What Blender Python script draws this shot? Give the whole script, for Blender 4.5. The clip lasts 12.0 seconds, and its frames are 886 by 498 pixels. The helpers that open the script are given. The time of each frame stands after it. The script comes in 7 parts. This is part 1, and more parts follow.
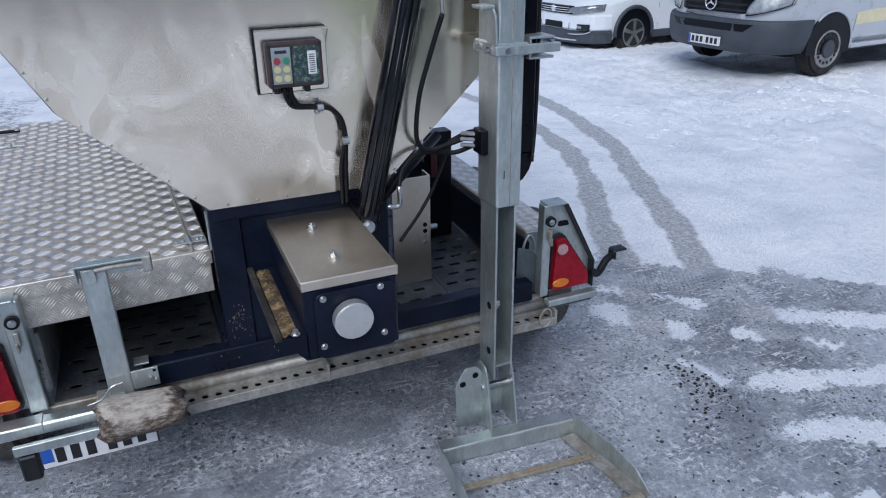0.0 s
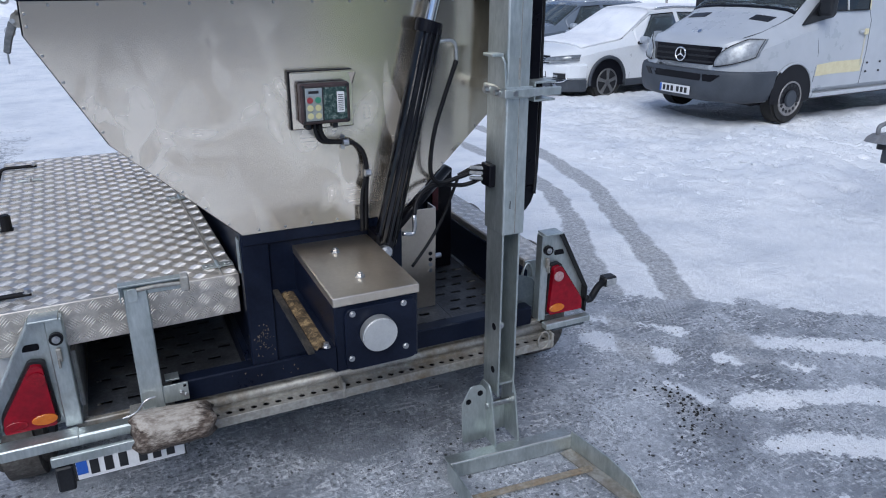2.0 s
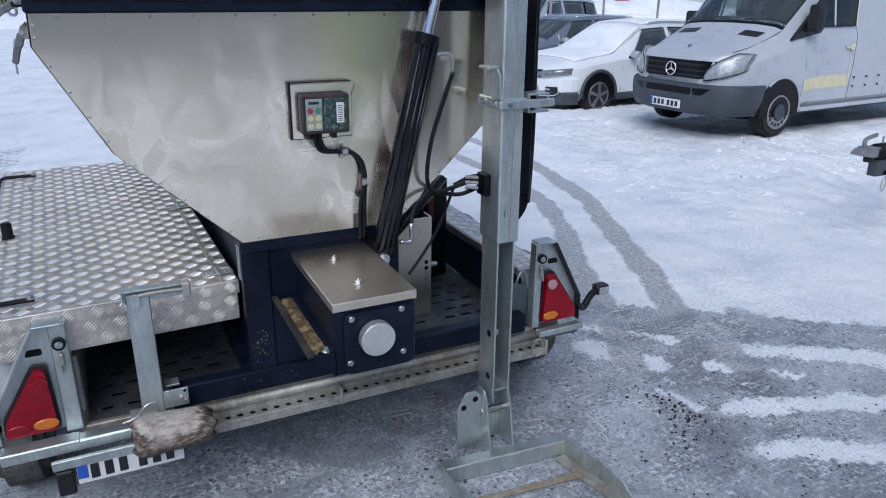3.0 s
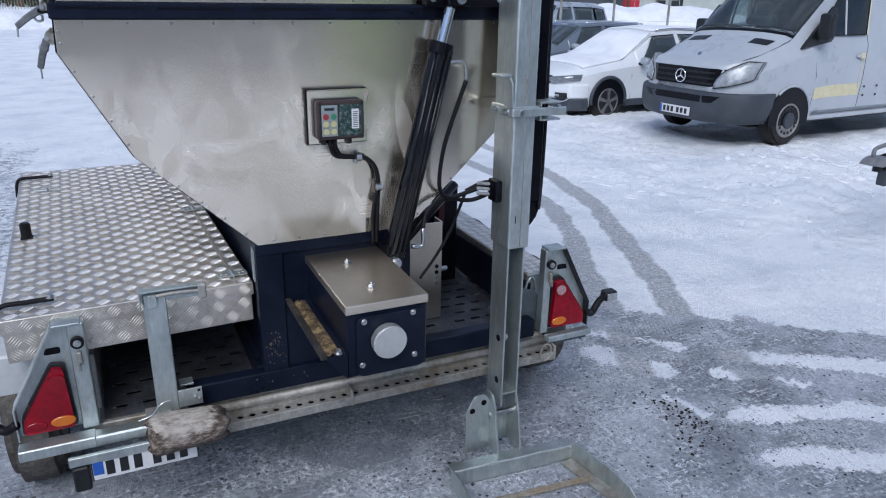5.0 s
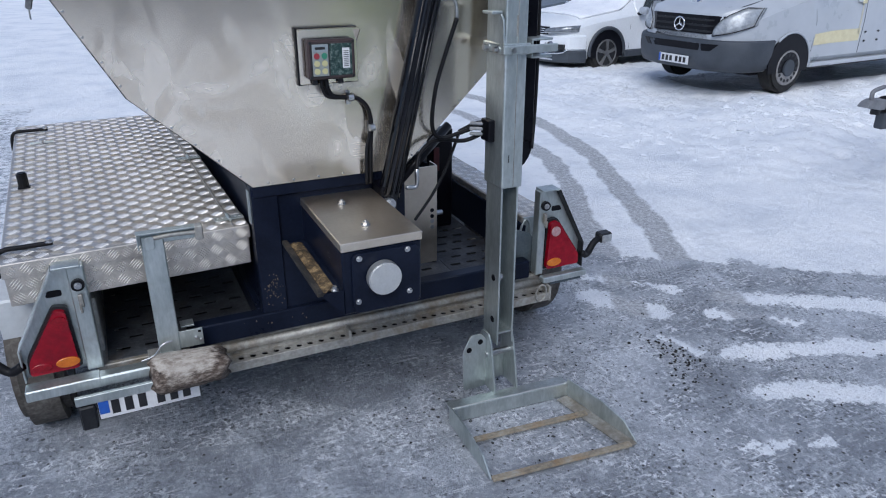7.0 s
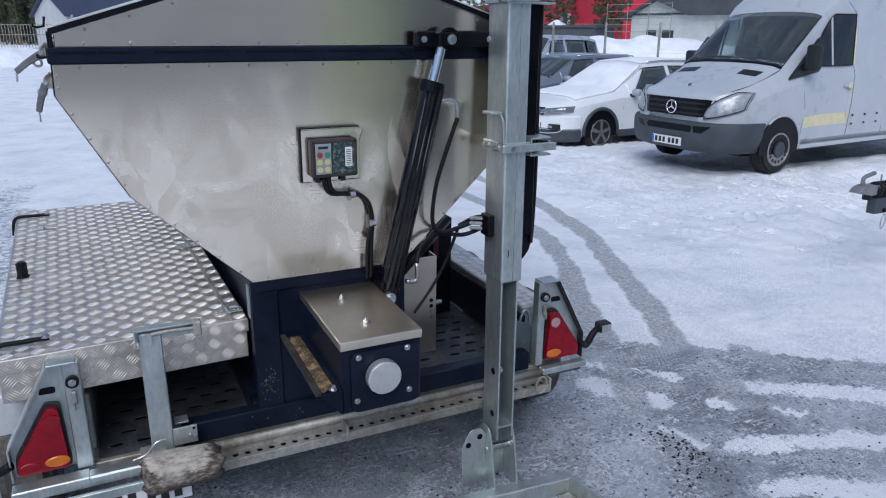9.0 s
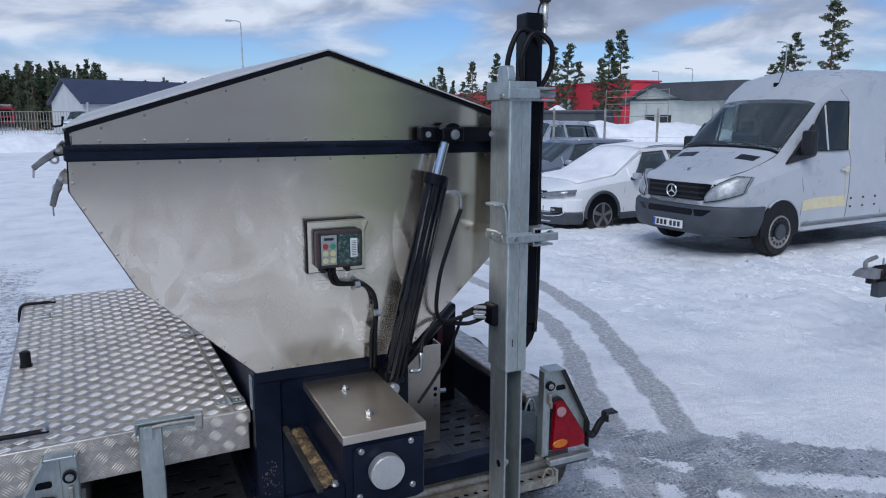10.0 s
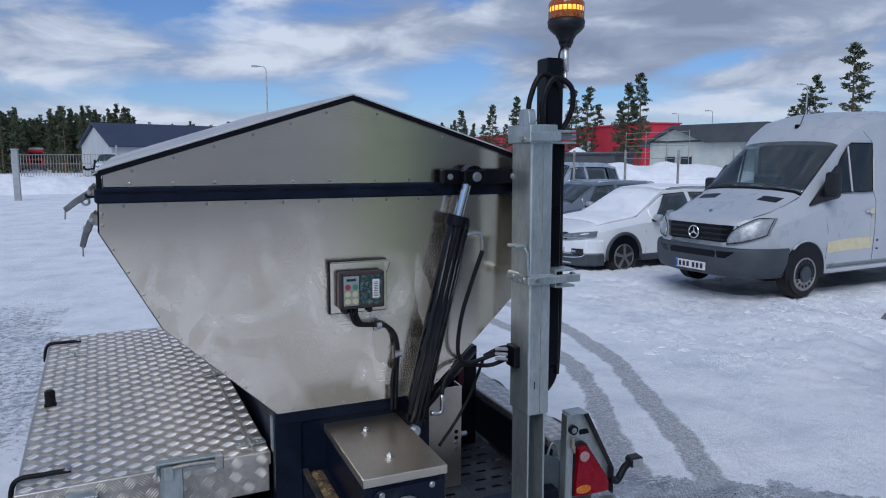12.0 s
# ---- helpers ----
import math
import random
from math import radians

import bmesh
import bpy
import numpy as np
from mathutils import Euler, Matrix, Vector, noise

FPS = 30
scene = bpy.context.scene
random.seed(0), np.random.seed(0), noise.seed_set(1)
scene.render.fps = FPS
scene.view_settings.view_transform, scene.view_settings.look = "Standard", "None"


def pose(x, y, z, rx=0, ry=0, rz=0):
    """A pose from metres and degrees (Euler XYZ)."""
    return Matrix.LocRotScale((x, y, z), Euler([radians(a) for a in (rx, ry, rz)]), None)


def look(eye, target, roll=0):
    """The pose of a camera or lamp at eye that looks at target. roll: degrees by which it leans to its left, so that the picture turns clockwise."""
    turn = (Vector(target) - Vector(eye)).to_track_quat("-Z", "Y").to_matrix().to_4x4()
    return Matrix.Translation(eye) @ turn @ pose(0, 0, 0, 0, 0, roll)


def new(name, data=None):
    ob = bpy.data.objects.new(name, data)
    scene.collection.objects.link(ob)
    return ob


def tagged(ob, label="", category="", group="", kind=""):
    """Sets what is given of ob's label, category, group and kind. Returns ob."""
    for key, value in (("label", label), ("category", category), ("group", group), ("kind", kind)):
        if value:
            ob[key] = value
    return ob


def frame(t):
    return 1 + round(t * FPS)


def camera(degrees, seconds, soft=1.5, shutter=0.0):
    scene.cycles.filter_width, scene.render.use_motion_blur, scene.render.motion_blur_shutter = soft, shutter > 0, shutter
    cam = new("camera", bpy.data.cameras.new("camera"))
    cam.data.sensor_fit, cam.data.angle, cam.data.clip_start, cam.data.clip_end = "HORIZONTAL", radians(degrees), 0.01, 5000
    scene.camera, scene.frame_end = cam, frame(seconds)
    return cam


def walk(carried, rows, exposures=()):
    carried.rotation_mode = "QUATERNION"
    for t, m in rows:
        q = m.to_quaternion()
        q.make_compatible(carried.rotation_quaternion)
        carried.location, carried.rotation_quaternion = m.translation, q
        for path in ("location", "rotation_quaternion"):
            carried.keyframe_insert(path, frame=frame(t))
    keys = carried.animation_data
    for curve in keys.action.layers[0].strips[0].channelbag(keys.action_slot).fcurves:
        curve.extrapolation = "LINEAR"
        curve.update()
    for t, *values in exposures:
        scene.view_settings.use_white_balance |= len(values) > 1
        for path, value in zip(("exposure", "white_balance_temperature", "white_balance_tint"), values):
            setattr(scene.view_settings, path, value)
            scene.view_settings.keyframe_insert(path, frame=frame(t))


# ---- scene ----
cam = camera(63.8, 12.0, soft=1.1)
PATH = [
    (0, (-0.479, -2.321, 1.925), (0.227, -0.64, 1.101), -1.0),
    (0.5, (-0.485, -2.34, 1.921), (0.224, -0.649, 1.121), -0.9),
    (1, (-0.573, -2.373, 1.923), (0.159, -0.679, 1.152), -0.5),
    (1.5, (-0.653, -2.425, 1.941), (0.111, -0.731, 1.203), -0.3),
    (2, (-0.704, -2.475, 1.945), (0.092, -0.784, 1.236), 0.0),
    (2.5, (-0.727, -2.51, 1.945), (0.087, -0.818, 1.257), 0.1),
    (3, (-0.743, -2.522, 1.947), (0.078, -0.828, 1.271), 0.3),
    (5, (-0.774, -2.547, 1.964), (0.031, -0.842, 1.298), 0.8),
    (5.5, (-0.771, -2.56, 1.951), (0.026, -0.864, 1.25), 0.7),
    (6, (-0.76, -2.58, 1.917), (0.028, -0.895, 1.181), 0.3),
    (6.5, (-0.769, -2.607, 1.883), (0.017, -0.934, 1.121), -0.2),
    (6.7, (-0.774, -2.607, 1.886), (0.012, -0.937, 1.116), -0.2),
    (8.3, (-0.764, -2.58, 1.964), (0.04, -0.891, 1.255), 0.3),
    (8.5, (-0.769, -2.571, 1.965), (0.042, -0.872, 1.289), 0.3),
    (9, (-0.771, -2.57, 1.988), (0.053, -0.844, 1.403), 0.2),
    (9.5, (-0.774, -2.573, 2.011), (0.061, -0.819, 1.534), 0.2),
    (10, (-0.774, -2.578, 2.028), (0.062, -0.799, 1.661), 0.0),
    (10.5, (-0.782, -2.59, 2.045), (0.051, -0.792, 1.771), -0.0),
    (11, (-0.786, -2.585, 2.053), (0.036, -0.774, 1.836), -0.0),
    (11.5, (-0.785, -2.582, 2.048), (0.024, -0.765, 1.837), -0.0),
    (12, (-0.783, -2.584, 2.03), (0.009, -0.765, 1.777), -0.1),
]
walk(cam, [(t, look(eye, target, roll)) for t, eye, target, roll in PATH], [(0.0, 0.12, 5840, 10), (8.5, 0.12, 5840, 10), (9.5, -0.02, 5800, 10), (10.5, -0.20, 5740, 10.5), (12.0, -0.29, 5710, 10.5)])

# ---- world and light ----
def node(nt, kind, **sets):
    n = nt.nodes.new(kind)
    for k, v in sets.items():
        if k in n.inputs:
            n.inputs[k].default_value = v
    return n


def ramp(nt, stops):
    n = nt.nodes.new("ShaderNodeValToRGB")
    els = n.color_ramp.elements
    while len(els) < len(stops):
        els.new(0.5)
    for e, (p, c) in zip(els, stops):
        e.position, e.color = p, (*c, 1) if len(c) == 3 else c
    return n


SUN_ELEVATION, SUN_AZIMUTH = 43, 215     # degrees; azimuth from +y towards +x
world = bpy.data.worlds.new("winter_sky")
scene.world = world
world.use_nodes = True
wt = world.node_tree
wt.nodes.clear()
w_out = node(wt, "ShaderNodeOutputWorld")
w_bg = node(wt, "ShaderNodeBackground", Strength=0.90)
sky = wt.nodes.new("ShaderNodeTexSky")
sky.sky_type, sky.sun_disc = "NISHITA", False
sky.sun_elevation, sky.sun_rotation = radians(SUN_ELEVATION), radians(SUN_AZIMUTH)
sky.air_density, sky.dust_density, sky.ozone_density = 1.0, 0.2, 2.0
sky_gain = node(wt, "ShaderNodeVectorMath")
sky_gain.operation = "MULTIPLY"
sky_gain.inputs[1].default_value = (0.074, 0.087, 0.112)
wt.links.new(sky.outputs[0], sky_gain.inputs[0])
w_tc = node(wt, "ShaderNodeTexCoord")
w_sep = node(wt, "ShaderNodeSeparateXYZ")
wt.links.new(w_tc.outputs["Generated"], w_sep.inputs[0])
w_up = node(wt, "ShaderNodeMath")
w_up.operation = "MAXIMUM"
w_up.inputs[1].default_value = 0.0
w_add = node(wt, "ShaderNodeMath")
w_add.operation = "ADD"
w_add.inputs[1].default_value = 0.16
wt.links.new(w_sep.outputs[2], w_up.inputs[0])
wt.links.new(w_up.outputs[0], w_add.inputs[0])
w_div = []
for i in (0, 1):
    d = node(wt, "ShaderNodeMath")
    d.operation = "DIVIDE"
    wt.links.new(w_sep.outputs[i], d.inputs[0])
    wt.links.new(w_add.outputs[0], d.inputs[1])
    w_div.append(d)
w_com = node(wt, "ShaderNodeCombineXYZ")
wt.links.new(w_div[0].outputs[0], w_com.inputs[0])
wt.links.new(w_div[1].outputs[0], w_com.inputs[1])
w_com.inputs[2].default_value = 3.7
cl = node(wt, "ShaderNodeTexNoise", Scale=0.50, Detail=7.0, Roughness=0.50, Distortion=0.35)
wt.links.new(w_com.outputs[0], cl.inputs["Vector"])
# cloud masses and blue gaps, degrees: bearing, height, half widths, tilt, then cover and whiteness, or clearing
CLOUDS = [(-4.5, 7.6, 7.5, 2.6, 0, .20, .10), (9.5, 13.2, 4.5, 1.9, 8, .26, .22), (15, 8.6, 13, 1.7, 12, .24, .16), (42, 10.4, 19, 3.6, 5, .30, -.15), (43, 3.6, 12, 1.0, 0, .20, .14), (50, 6.4, 7, 1.6, 0, .20, .04), (37, 6.2, 7, 1.6, 5, .16, .06), (1, 2.6, 7, 1.1, 0, .20, .20), (27, 2.4, 8, 1.0, 0, .12, .14)]
BLUES = [(2.5, 12.0, 5, 2.2, 0, .22), (3, 4.7, 8, 1.0, 0, .22), (25, 6.6, 5, 2.0, 30, .22), (26, 12.6, 3, 1.2, 30, .22), (44, 6.9, 4.5, .9, 8, .42), (36, 4.6, 5, .9, 0, .25)]


def w_math(op, a, c):
    n = node(wt, "ShaderNodeMath")
    n.operation = op
    for k, v in ((0, a), (1, c)):
        if isinstance(v, (int, float)):
            n.inputs[k].default_value = v
        else:
            wt.links.new(v, n.inputs[k])
    return n.outputs[0]


bearing = w_math("MULTIPLY", w_math("ARCTAN2", w_sep.outputs[0], w_sep.outputs[1]), 57.2958)
height = w_math("MULTIPLY", w_math("ARCSINE", w_sep.outputs[2], 0), 57.2958)
w_ang = node(wt, "ShaderNodeCombineXYZ")
wt.links.new(bearing, w_ang.inputs[0])
wt.links.new(height, w_ang.inputs[1])


def lobe(a, e, ha, he, tilt):
    """A soft mass round one bearing and height."""
    mp = node(wt, "ShaderNodeMapping")
    mp.vector_type = "TEXTURE"
    mp.inputs["Location"].default_value, mp.inputs["Rotation"].default_value, mp.inputs["Scale"].default_value = (a, e, 0), (0, 0, radians(tilt)), (ha, he, 1)
    wt.links.new(w_ang.outputs[0], mp.inputs[0])
    d = node(wt, "ShaderNodeVectorMath")
    d.operation = "DOT_PRODUCT"
    wt.links.new(mp.outputs[0], d.inputs[0])
    wt.links.new(mp.outputs[0], d.inputs[1])
    return w_math("POWER", 2.718, w_math("MULTIPLY", d.outputs["Value"], -1.0))


w_fine = node(wt, "ShaderNodeMapping")
w_fine.inputs["Scale"].default_value, w_fine.inputs["Rotation"].default_value = (.10, .30, 1), (0, 0, radians(-8))
wt.links.new(w_ang.outputs[0], w_fine.inputs[0])
cl3 = node(wt, "ShaderNodeTexNoise", Scale=1.15, Detail=9.0, Roughness=0.55, Distortion=0.35)
wt.links.new(w_fine.outputs[0], cl3.inputs["Vector"])
cl2 = node(wt, "ShaderNodeTexNoise", Scale=1.1, Detail=5.0, Roughness=0.5)
wt.links.new(w_com.outputs[0], cl2.inputs["Vector"])
cover_sum = w_math("ADD", w_math("ADD", w_math("MULTIPLY", cl.outputs[0], .45), .06), w_math("MULTIPLY", cl3.outputs[0], .55))
cover_sum = w_math("SUBTRACT", cover_sum, w_math("MULTIPLY", lobe(23, 5, 48, 15, 0), .06))
white_sum = w_math("ADD", w_math("MULTIPLY", cl2.outputs[0], .35), w_math("ADD", w_math("MULTIPLY", cl3.outputs[0], .95), -.15))
for *place, gain, whiten in CLOUDS:
    l_ = lobe(*place)
    cover_sum = w_math("ADD", cover_sum, w_math("MULTIPLY", l_, gain))
    white_sum = w_math("ADD", white_sum, w_math("MULTIPLY", l_, whiten))
for *place, gain in BLUES:
    cover_sum = w_math("SUBTRACT", cover_sum, w_math("MULTIPLY", lobe(*place), gain))
cl_mask = ramp(wt, [(0.46, (0, 0, 0)), (0.66, (1, 1, 1))])
wt.links.new(cover_sum, cl_mask.inputs[0])
cl_col = ramp(wt, [(0.30, (0.325, 0.37, 0.475)), (0.48, (0.455, 0.505, 0.61)), (0.68, (0.88, 0.91, 0.96))])
wt.links.new(white_sum, cl_col.inputs[0])
w_mix = node(wt, "ShaderNodeMixRGB")
wt.links.new(cl_mask.outputs[0], w_mix.inputs[0])
wt.links.new(sky_gain.outputs[0], w_mix.inputs[1])
wt.links.new(cl_col.outputs[0], w_mix.inputs[2])
wt.links.new(w_mix.outputs[0], w_bg.inputs[0])
wt.links.new(w_bg.outputs[0], w_out.inputs[0])

sun = new("sun", bpy.data.lights.new("sun", "SUN"))
sun.data.energy, sun.data.angle, sun.data.color = 2.05, radians(40), (1.0, 0.95, 0.88)
sun_dir = Vector((math.sin(radians(SUN_AZIMUTH)) * math.cos(radians(SUN_ELEVATION)), math.cos(radians(SUN_AZIMUTH)) * math.cos(radians(SUN_ELEVATION)), math.sin(radians(SUN_ELEVATION))))
sun.matrix_basis = look(sun_dir * 50, (0, 0, 0))


# ---- materials ----
def stuff(name, stops, rough=0.5, metal=0.0, scale=6.0, fine=60.0, bump=0.05, rvar=0.1, stretch=(1, 1, 1), dirt=None, dirt_at=(0.58, 0.75), detail=6.0, spec=0.5, coat=0.0):
    """Colour ramp over a coarse noise, a fine grain in roughness and relief, and, where given, dirt in patches."""
    m = bpy.data.materials.new(name)
    m.use_nodes = True
    nt = m.node_tree
    b = nt.nodes["Principled BSDF"]
    tc = node(nt, "ShaderNodeTexCoord")
    mp = node(nt, "ShaderNodeMapping")
    mp.inputs["Scale"].default_value = stretch
    nt.links.new(tc.outputs["Object"], mp.inputs[0])
    n1 = node(nt, "ShaderNodeTexNoise", Scale=scale, Detail=detail, Roughness=0.6)
    n2 = node(nt, "ShaderNodeTexNoise", Scale=fine, Detail=3.0, Roughness=0.6)
    nt.links.new(mp.outputs[0], n1.inputs["Vector"])
    nt.links.new(mp.outputs[0], n2.inputs["Vector"])
    k = len(stops)
    r = ramp(nt, [(0.37 + 0.26 * i / max(1, k - 1), c) for i, c in enumerate(stops)])
    mixf = node(nt, "ShaderNodeMath")
    mixf.operation = "MULTIPLY_ADD"
    mixf.inputs[1].default_value = 0.35
    nt.links.new(n2.outputs[0], mixf.inputs[0])
    half = node(nt, "ShaderNodeMath")
    half.operation = "MULTIPLY"
    half.inputs[1].default_value = 0.65
    nt.links.new(n1.outputs[0], half.inputs[0])
    nt.links.new(half.outputs[0], mixf.inputs[2])
    nt.links.new(mixf.outputs[0], r.inputs[0])
    col = r.outputs[0]
    if dirt:
        n3 = node(nt, "ShaderNodeTexNoise", Scale=scale * 0.45, Detail=8.0, Roughness=0.7)
        nt.links.new(tc.outputs["Object"], n3.inputs["Vector"])
        dr = ramp(nt, [(dirt_at[0], (0, 0, 0)), (dirt_at[1], (1, 1, 1))])
        nt.links.new(n3.outputs[0], dr.inputs[0])
        mx = node(nt, "ShaderNodeMixRGB")
        mx.inputs[2].default_value = (*dirt, 1)
        nt.links.new(dr.outputs[0], mx.inputs[0])
        nt.links.new(col, mx.inputs[1])
        col = mx.outputs[0]
    nt.links.new(col, b.inputs["Base Color"])
    rr = node(nt, "ShaderNodeMapRange")
    rr.inputs["To Min"].default_value, rr.inputs["To Max"].default_value = max(0.02, rough - rvar), min(1, rough + rvar)
    nt.links.new(mixf.outputs[0], rr.inputs[0])
    nt.links.new(rr.outputs[0], b.inputs["Roughness"])
    b.inputs["Metallic"].default_value = metal
    b.inputs["Specular IOR Level"].default_value = spec
    if coat:
        b.inputs["Coat Weight"].default_value = coat
        b.inputs["Coat Roughness"].default_value = 0.08
    if bump:
        bp = node(nt, "ShaderNodeBump", Strength=bump, Distance=0.01)
        nt.links.new(mixf.outputs[0], bp.inputs["Height"])
        nt.links.new(bp.outputs[0], b.inputs["Normal"])
    return m


def glassy(name, tint, rough=0.04, alpha_mix=0.35):
    """Tinted vehicle glass: a glossy coat over a see-through dark pane."""
    m = bpy.data.materials.new(name)
    m.use_nodes = True
    b = m.node_tree.nodes["Principled BSDF"]
    b.inputs["Base Color"].default_value = (*tint, 1)
    b.inputs["Roughness"].default_value = rough
    b.inputs["Transmission Weight"].default_value = alpha_mix
    b.inputs["IOR"].default_value = 1.45
    return m


def glow(name, colour, strength):
    m = bpy.data.materials.new(name)
    m.use_nodes = True
    b = m.node_tree.nodes["Principled BSDF"]
    b.inputs["Base Color"].default_value = (*colour, 1)
    b.inputs["Roughness"].default_value = 0.2
    b.inputs["Emission Color"].default_value = (*colour, 1)
    b.inputs["Emission Strength"].default_value = strength
    return m


STEEL = stuff("brushed_stainless", [(0.70, 0.62, 0.515), (0.75, 0.67, 0.56), (0.80, 0.72, 0.61)], 0.18, 1.0, 1.6, 7.0, 0.0, 0.03, (1, 1, 3), dirt=(0.72, 0.70, 0.66), dirt_at=(0.50, 0.72))


def smeared_steel():
    """Brushed stainless with dried, cloudy wipe marks and faint runs."""
    m = bpy.data.materials.new("smeared_stainless")
    m.use_nodes = True
    nt = m.node_tree
    b = nt.nodes["Principled BSDF"]
    tc = node(nt, "ShaderNodeTexCoord")
    def nz(scale, detail, rough, distort, stretch):
        mp = node(nt, "ShaderNodeMapping")
        mp.inputs["Scale"].default_value = stretch
        nt.links.new(tc.outputs["Object"], mp.inputs[0])
        n = node(nt, "ShaderNodeTexNoise", Scale=scale, Detail=detail, Roughness=rough, Distortion=distort)
        nt.links.new(mp.outputs[0], n.inputs["Vector"])
        return n.outputs[0]
    def rmp(src, *stops):
        r = ramp(nt, stops)
        nt.links.new(src, r.inputs[0])
        return r.outputs[0]
    def mth(op, a, c):
        x = node(nt, "ShaderNodeMath")
        x.operation = op
        for i, v in ((0, a), (1, c)):
            if isinstance(v, (int, float)):
                x.inputs[i].default_value = v
            else:
                nt.links.new(v, x.inputs[i])
        return x.outputs[0]
    sep = node(nt, "ShaderNodeSeparateXYZ")
    nt.links.new(tc.outputs["Object"], sep.inputs[0])
    wiped = node(nt, "ShaderNodeMapRange")
    wiped.inputs["From Min"].default_value, wiped.inputs["From Max"].default_value = 1.34, 1.10
    nt.links.new(mth("ADD", sep.outputs[2], mth("MULTIPLY", mth("SUBTRACT", nz(2.4, 3.0, 0.5, 0.5, (1, 1, 1)), 0.5), 0.5)), wiped.inputs[0])
    cloud = rmp(nz(3.4, 2.5, 0.45, 1.6, (1, 1, 0.8)), (0.45, (0, 0, 0)), (0.68, (1, 1, 1)))
    stroke = rmp(nz(4.6, 2.0, 0.4, 2.2, (1, 1, 0.45)), (0.50, (0, 0, 0)), (0.56, (1, 1, 1)))
    haze = rmp(nz(1.2, 2.0, 0.5, 0.3, (1, 1, 1)), (0.38, (0, 0, 0)), (0.66, (1, 1, 1)))
    smear = mth("MULTIPLY", mth("MAXIMUM", mth("MULTIPLY", cloud, 0.75), mth("MULTIPLY", mth("MULTIPLY", stroke, haze), 1.0)), wiped.outputs[0])
    clean = node(nt, "ShaderNodeMapRange")
    clean.inputs["From Min"].default_value, clean.inputs["From Max"].default_value = 0.42, 0.22
    clean.inputs["To Min"].default_value = 0.2
    nt.links.new(sep.outputs[0], clean.inputs[0])
    smear = mth("ADD", mth("MULTIPLY", smear, clean.outputs[0]), mth("MULTIPLY", haze, 0.12))
    col = node(nt, "ShaderNodeMixRGB")
    col.inputs[1].default_value, col.inputs[2].default_value = (0.675, 0.595, 0.485, 1), (0.90, 0.83, 0.72, 1)
    nt.links.new(smear, col.inputs[0])
    nt.links.new(col.outputs[0], b.inputs["Base Color"])
    nt.links.new(mth("SUBTRACT", 1.0, mth("MULTIPLY", smear, 0.46)), b.inputs["Metallic"])
    nt.links.new(mth("ADD", mth("MULTIPLY", smear, 0.14), mth("ADD", mth("MULTIPLY", nz(30, 2.0, 0.5, 0.0, (0.1, 1, 6)), 0.03), 0.150)), b.inputs["Roughness"])
    return m


TINTED = glassy("tinted_door_glass", (0.018, 0.022, 0.026), 0.04, 0.0)
HOPPER_STEEL = smeared_steel()
STEEL_LID = stuff("worn_stainless_lid", [(0.66, 0.58, 0.47), (0.76, 0.68, 0.57)], 0.36, 1.0, 5, 70, 0.02, 0.08, dirt=(0.50, 0.42, 0.32), dirt_at=(0.56, 0.8))
GALV = stuff("galvanised_steel", [(0.41, 0.455, 0.445), (0.52, 0.565, 0.555), (0.64, 0.68, 0.67)], 0.42, 0.85, 12, 90, 0.03, 0.08, (1, 1, 0.3), dirt=(0.40, 0.40, 0.37), dirt_at=(0.56, 0.80))
# darker copy of GALV; on leg web and lamp rail its colour holds the shade
GALV_DARK = stuff("dull_shaded_galvanised_steel", [(0.10, 0.125, 0.14), (0.155, 0.185, 0.20)], 0.5, 0.6, 10, 80, 0.03, 0.08)
GALV_DIRTY = stuff("dirty_galvanised_steel", [(0.24, 0.23, 0.21), (0.36, 0.35, 0.32), (0.48, 0.47, 0.44)], 0.55, 0.5, 10, 70, 0.08, 0.12, dirt=(0.20, 0.155, 0.10), dirt_at=(0.48, 0.70))
NAVY = stuff("navy_black_paint", [(0.004, 0.006, 0.014), (0.009, 0.013, 0.027)], 0.30, 0.0, 7, 80, 0.03, 0.10, dirt=(0.055, 0.051, 0.047), dirt_at=(0.62, 0.92), spec=0.16)
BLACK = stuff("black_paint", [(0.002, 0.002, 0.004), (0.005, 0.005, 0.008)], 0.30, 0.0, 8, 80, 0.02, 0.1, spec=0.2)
RAM_BLACK = stuff("glossy_black_ram", [(0.002, 0.002, 0.003), (0.004, 0.004, 0.006)], 0.14, 0.0, 8, 80, 0.0, 0.05, spec=0.45)
RUBBER = stuff("black_rubber", [(0.004, 0.004, 0.005), (0.011, 0.011, 0.013)], 0.5, 0.0, 20, 120, 0.08, 0.1, spec=0.22)
PLASTIC = stuff("black_plastic", [(0.008, 0.009, 0.011), (0.020, 0.021, 0.024)], 0.45, 0.0, 14, 140, 0.04, 0.1, spec=0.35)
TREAD = stuff("aluminium_tread", [(0.82, 0.77, 0.70), (0.90, 0.855, 0.79), (0.96, 0.92, 0.87)], 0.40, 0.85, 6, 60, 0.02, 0.08)
TREAD_BASE = stuff("dirty_aluminium_sheet", [(0.44, 0.405, 0.36), (0.57, 0.525, 0.47), (0.70, 0.65, 0.59)], 0.42, 0.8, 5, 60, 0.03, 0.08, dirt=(0.27, 0.235, 0.19), dirt_at=(0.58, 0.84))
MUD_RUBBER = stuff("muddy_tyre_rubber", [(0.035, 0.032, 0.028), (0.085, 0.075, 0.065), (0.16, 0.15, 0.135)], 0.8, 0.0, 7, 60, 0.2, 0.1)
